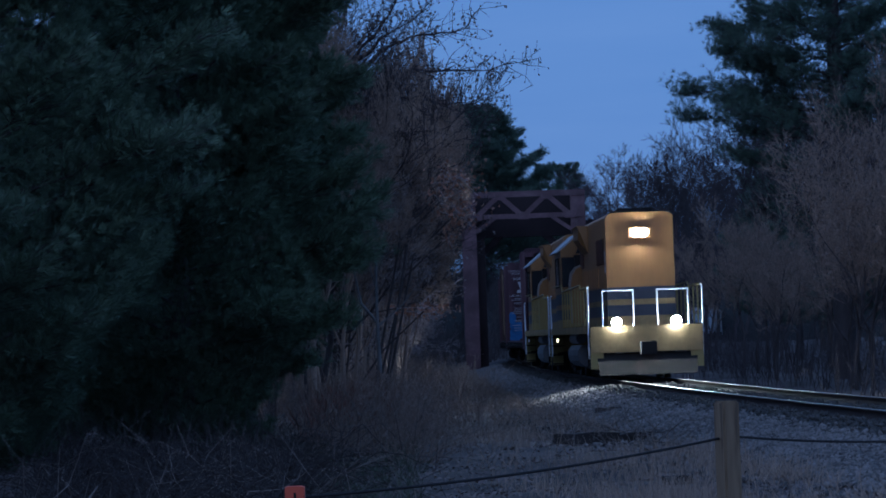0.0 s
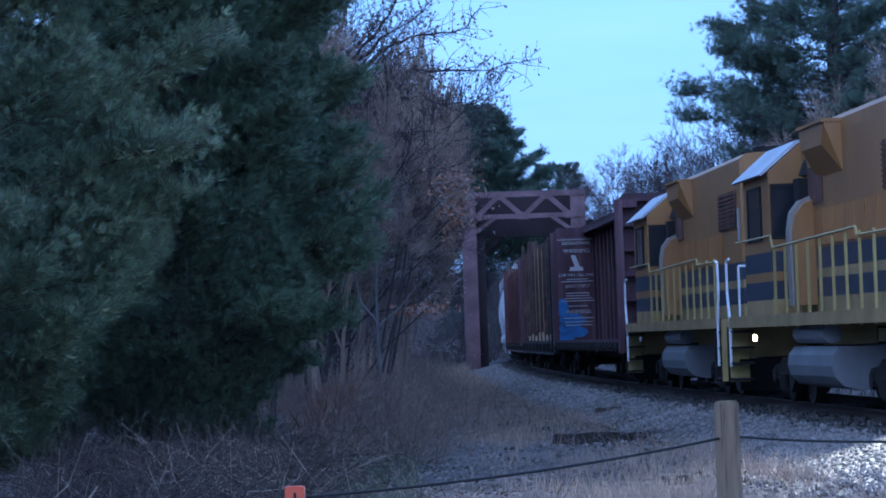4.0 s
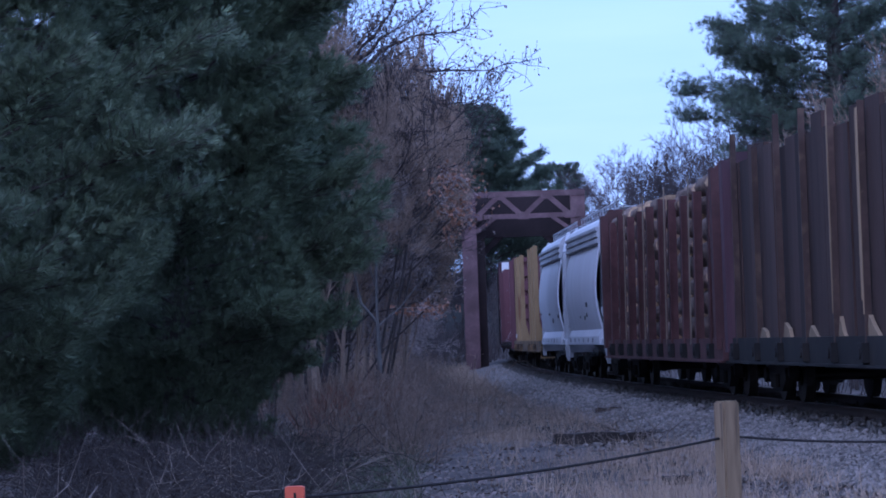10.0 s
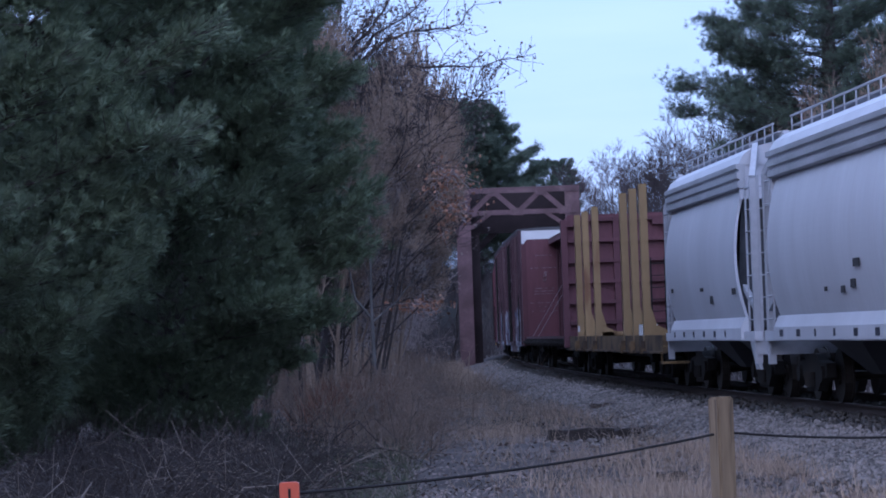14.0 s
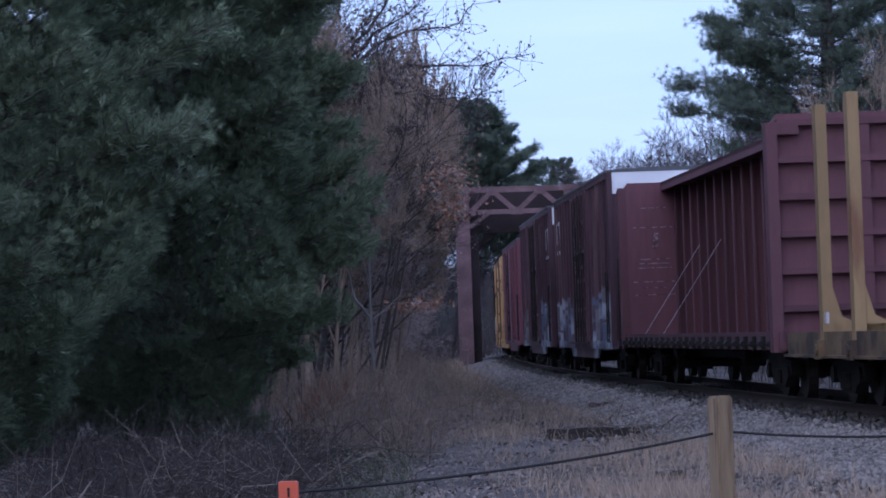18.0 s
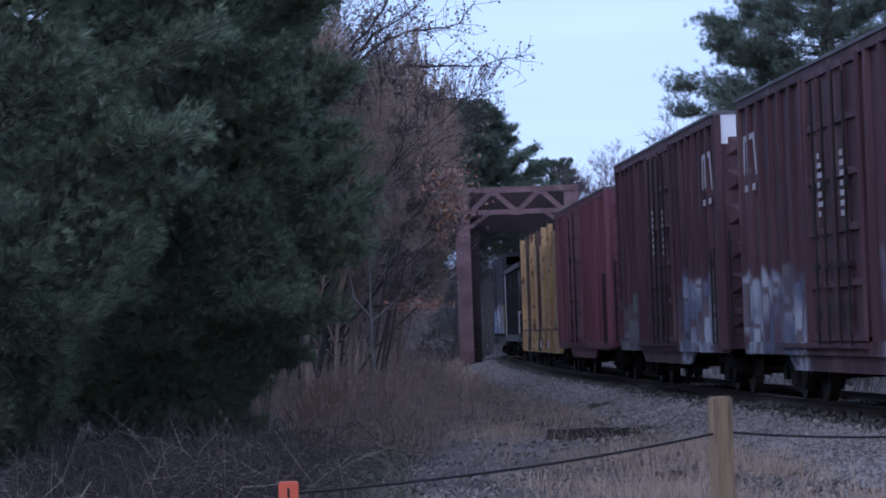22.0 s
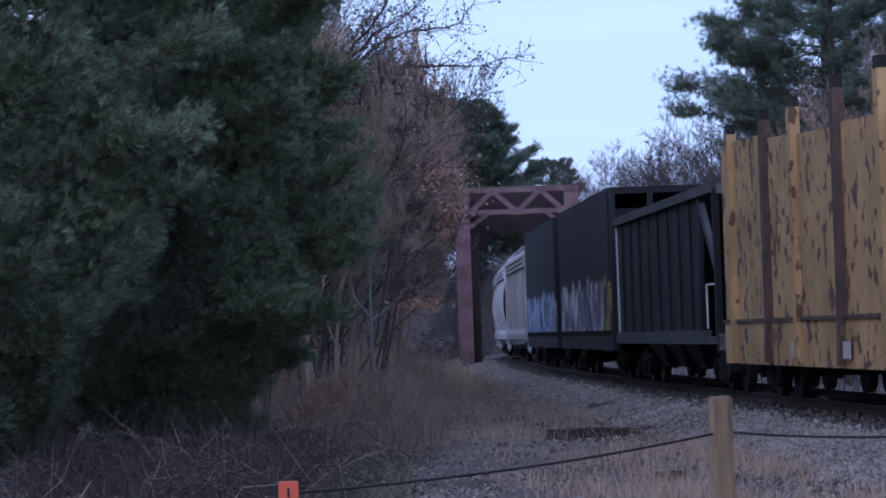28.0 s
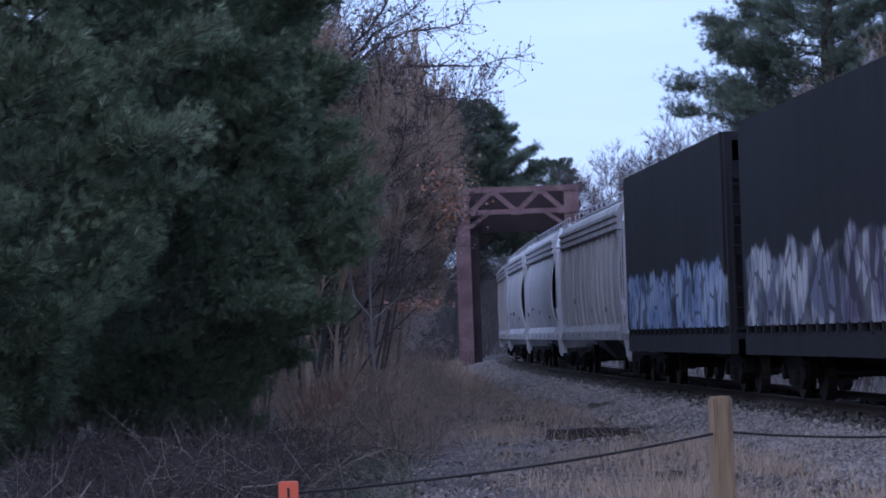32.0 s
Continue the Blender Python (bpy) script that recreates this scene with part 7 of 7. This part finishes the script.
# ======== the steel portal over the track ========
def portal(y):
    root = tagged(new("steel_portal"), "faded maroon riveted steel portal frame over the track", "bridge portal")
    zt = 8.9
    left, right = 1.02, 6.84
    for name_, x in (("left", left), ("right", right)):
        m = Mesh()
        m.box(x, x + 0.78, y - 0.05, y + 0.02, -0.5, zt).box(x, x + 0.1, y - 0.09, y + 0.02, -0.5, zt).box(x + 0.68, x + 0.78, y - 0.09, y + 0.02, -0.5, zt)
        part("column", m, M["portal"], root, "riveted steel column")
        # rear members take the darker colour that stands in for their shade
        part("rear_column", Mesh().box(x + 0.6, x + 1.22, y + 0.5, y + 2.6, -0.5, 7.4).box(x + 0.2, x + 0.6, y + 2.2, y + 2.6, -0.5, zt), M["portal_shaded"], root)
    part("top_chord", Mesh().box(left, right + 0.78, y - 0.12, y + 0.05, zt - 0.2, zt + 0.1), M["portal"], root)
    part("bottom_chord", Mesh().box(left, right + 0.78, y - 0.1, y + 0.04, 7.55, 7.8), M["portal"], root)
    n = 4
    w = (right - left - 0.78) / n
    for k in range(n):
        a = left + 0.78 + k * w
        if k % 2:
            part("diagonal", Mesh().beam((a, y - 0.03, zt - 0.1), (a + w, y - 0.03, 7.65), 0.08, 0.26), M["portal"], root)
        else:
            part("diagonal", Mesh().beam((a, y - 0.03, 7.65), (a + w, y - 0.03, zt - 0.1), 0.08, 0.26), M["portal"], root)
    for k in range(n + 1):
        a = left + 0.78 + k * w
        part("gusset", Mesh().box(a - 0.3, a + 0.3, y - 0.13, y - 0.09, 7.5 if k % 2 == 0 else zt - 0.35, 7.9 if k % 2 == 0 else zt + 0.05), M["portal"], root)
    for s, x in ((1, left + 0.78), (-1, right)):
        part("knee_brace", Mesh().beam((x, y - 0.03, 6.9), (x + s * 1.0, y - 0.03, 7.6), 0.08, 0.2), M["portal"], root)
        part("knee_brace", Mesh().beam((x + s * 0.1, y + 2.3, 5.6), (x + s * 1.5, y + 2.3, 6.9), 0.3, 0.35), M["portal_shaded"], root)
    part("rear_girder", Mesh().box(left, right + 0.78, y + 2.2, y + 2.6, 6.75, 8.95).box(left, right + 0.78, y + 2.05, y + 2.75, 6.65, 6.75), M["portal_shaded"], root)
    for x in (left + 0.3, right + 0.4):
        part("cross_girder", Mesh().box(x - 0.2, x + 0.2, y, y + 2.4, 8.3, 8.9), M["portal_shaded"], root)
    return root


portal(150.0)

# ======== fence in the foreground ========
def fence_post(x, y, top, w):
    bm = bmesh.new()
    bmesh.ops.create_cube(bm, size=1.0)
    g = float(height(np.array(x), np.array(y)))
    bmesh.ops.scale(bm, vec=(w, w, top - g + 0.1), verts=bm.verts)
    bmesh.ops.translate(bm, vec=(0, 0, (top + g - 0.1) / 2), verts=bm.verts)
    bmesh.ops.bevel(bm, geom=bm.edges[:], offset=0.008, segments=2, affect="EDGES")
    me = bpy.data.meshes.new("fence_post")
    bm.to_mesh(me)
    bm.free()
    me.materials.append(M["post"])
    ob = tagged(new("fence_post", me), "weathered square wooden fence post with cable", "fence post")
    ob.matrix_basis = pose(x, y, 0, 0, 0, 28)
    return ob


fence_post(1.108, 11.3, 0.967, 0.078)
fence_post(2.75, 13.0, 0.95, 0.078)


def cable(points, r):
    m = Mesh()
    for (a, b, sag) in points:
        a, b = Vector(a), Vector(b)
        pts = [a.lerp(b, k / 14) - Vector((0, 0, sag * 4 * (k / 14) * (1 - k / 14))) for k in range(15)]
        m.path(pts, r, 6)
    return m


cab_ob = new("fence_cable", cable([((-0.49, 9.0, 0.765), (1.085, 11.3, 0.82), 0.026), ((1.15, 11.3, 0.822), (2.75, 13.0, 0.752), 0.04), ((-3.0, 8.2, 0.80), (-0.49, 9.0, 0.75), 0.01)], 0.0055).data("fence_cable", M["cable"]))
tagged(cab_ob, "thin dark rusty cable strung between fence posts", "cable")


def marker_stake(x, y, top):
    root = tagged(new("marker_stake"), "orange topped marker stake at the cable", "marker stake")
    g = float(height(np.array(x), np.array(y)))
    part("stake", Mesh().box(x - 0.022, x + 0.022, y - 0.012, y + 0.012, g - 0.1, top - 0.12), M["steel_dark"], root)
    part("orange_cap", Mesh().plate([(x - 0.031, top - 0.14), (x + 0.031, top - 0.14), (x + 0.031, top - 0.004), (x + 0.024, top), (x - 0.024, top), (x - 0.031, top - 0.004)], y - 0.02, y + 0.016), M["flag"], root, "bright orange plastic cap")
    part("dark_slot", Mesh().box(x - 0.004, x + 0.004, y - 0.022, y - 0.019, top - 0.05, top - 0.02), M["steel_dark"], root)


marker_stake(-0.497, 9.0, 0.802)


# ======== debris by the ballast ========
def timber(x, y, length, turn, w=0.22):
    rng = random.Random(int(x * 100))
    m = Mesh()
    n = 6
    v = []
    for k in range(n + 1):
        u = -length / 2 + length * k / n
        j = [rng.uniform(-0.025, 0.025) for _ in range(4)]
        v += [(u, -w / 2 + j[0], 0), (u, w / 2 + j[1], 0), (u, w / 2 + j[2], w * 0.8 + j[3]), (u, -w / 2 + j[3], w * 0.8 + j[0])]
    f = [(4 * k + i, 4 * k + (i + 1) % 4, 4 * k + 4 + (i + 1) % 4, 4 * k + 4 + i) for k in range(n) for i in range(4)]
    m.add(v, f + [(3, 2, 1, 0), (4 * n, 4 * n + 1, 4 * n + 2, 4 * n + 3)])
    ob = tagged(new("old_railway_tie", m.data("old_tie", M["tie"])), "rotten dark railway tie beside the ballast", "railway tie", "discarded ties")
    ob.matrix_basis = pose(x, y, float(height(np.array(x), np.array(y))) - 0.03, 0, 0, turn)


timber(2.75, 48.6, 1.9, 5, 0.29)
timber(3.35, 48.2, 0.9, -6, 0.18)
timber(2.2, 49.5, 0.8, 3, 0.12)
timber(2.8, 35.0, 0.35, 20, 0.16)
timber(3.6, 60.0, 1.0, 15, 0.12)

# ======== ties under the rails ========
tie_me = Mesh().box(-1.3, 1.3, -0.115, 0.115, -0.34, -0.165).data("tie", M["tie"])
s_ = -95.0
k = 0
while s_ < 60 and k < 290:
    p0, p1 = middle(s_), middle(s_ + 0.2)
    ob = part("tie", tie_me, None, track)
    ob.matrix_basis = pose(p0.x, p0.y, 0.0, 0, 0, math.degrees(math.atan2(p1.y - p0.y, p1.x - p0.x)) - 90)
    s_ += 0.54
    k += 1


# ======== what moves ========
def motions():
    """The train rolls towards and past the camera."""
    times = [i * 1.0 for i in range(33)]
    for car, at, reach in TRAIN:
        rows = []
        for t in times:
            a, b = middle(at - reach - run(t)), middle(at + reach - run(t))
            m = (a + b) / 2
            rows.append((t, pose(m.x, m.y, 0, 0, 0, math.degrees(math.atan2(a.y - b.y, a.x - b.x)))))
        walk(car, rows)
    # wheels roll without slipping; all wheelsets at one end of a truck share one set of keys
    for dx in (-0.88, 0.88):
        first, *others = [w for w, d in WHEELS if d == dx]
        walk(first, [(k / 30, pose(dx, 0, 0.42, 0, math.degrees((run(k / 30) - run(0)) / 0.42) % 360, 0)) for k in range(961)])
        keys = first.animation_data
        for w in others:
            w.rotation_mode = "QUATERNION"
            w.animation_data_create()
            w.animation_data.action = keys.action
            w.animation_data.action_slot = keys.action_slot


motions()
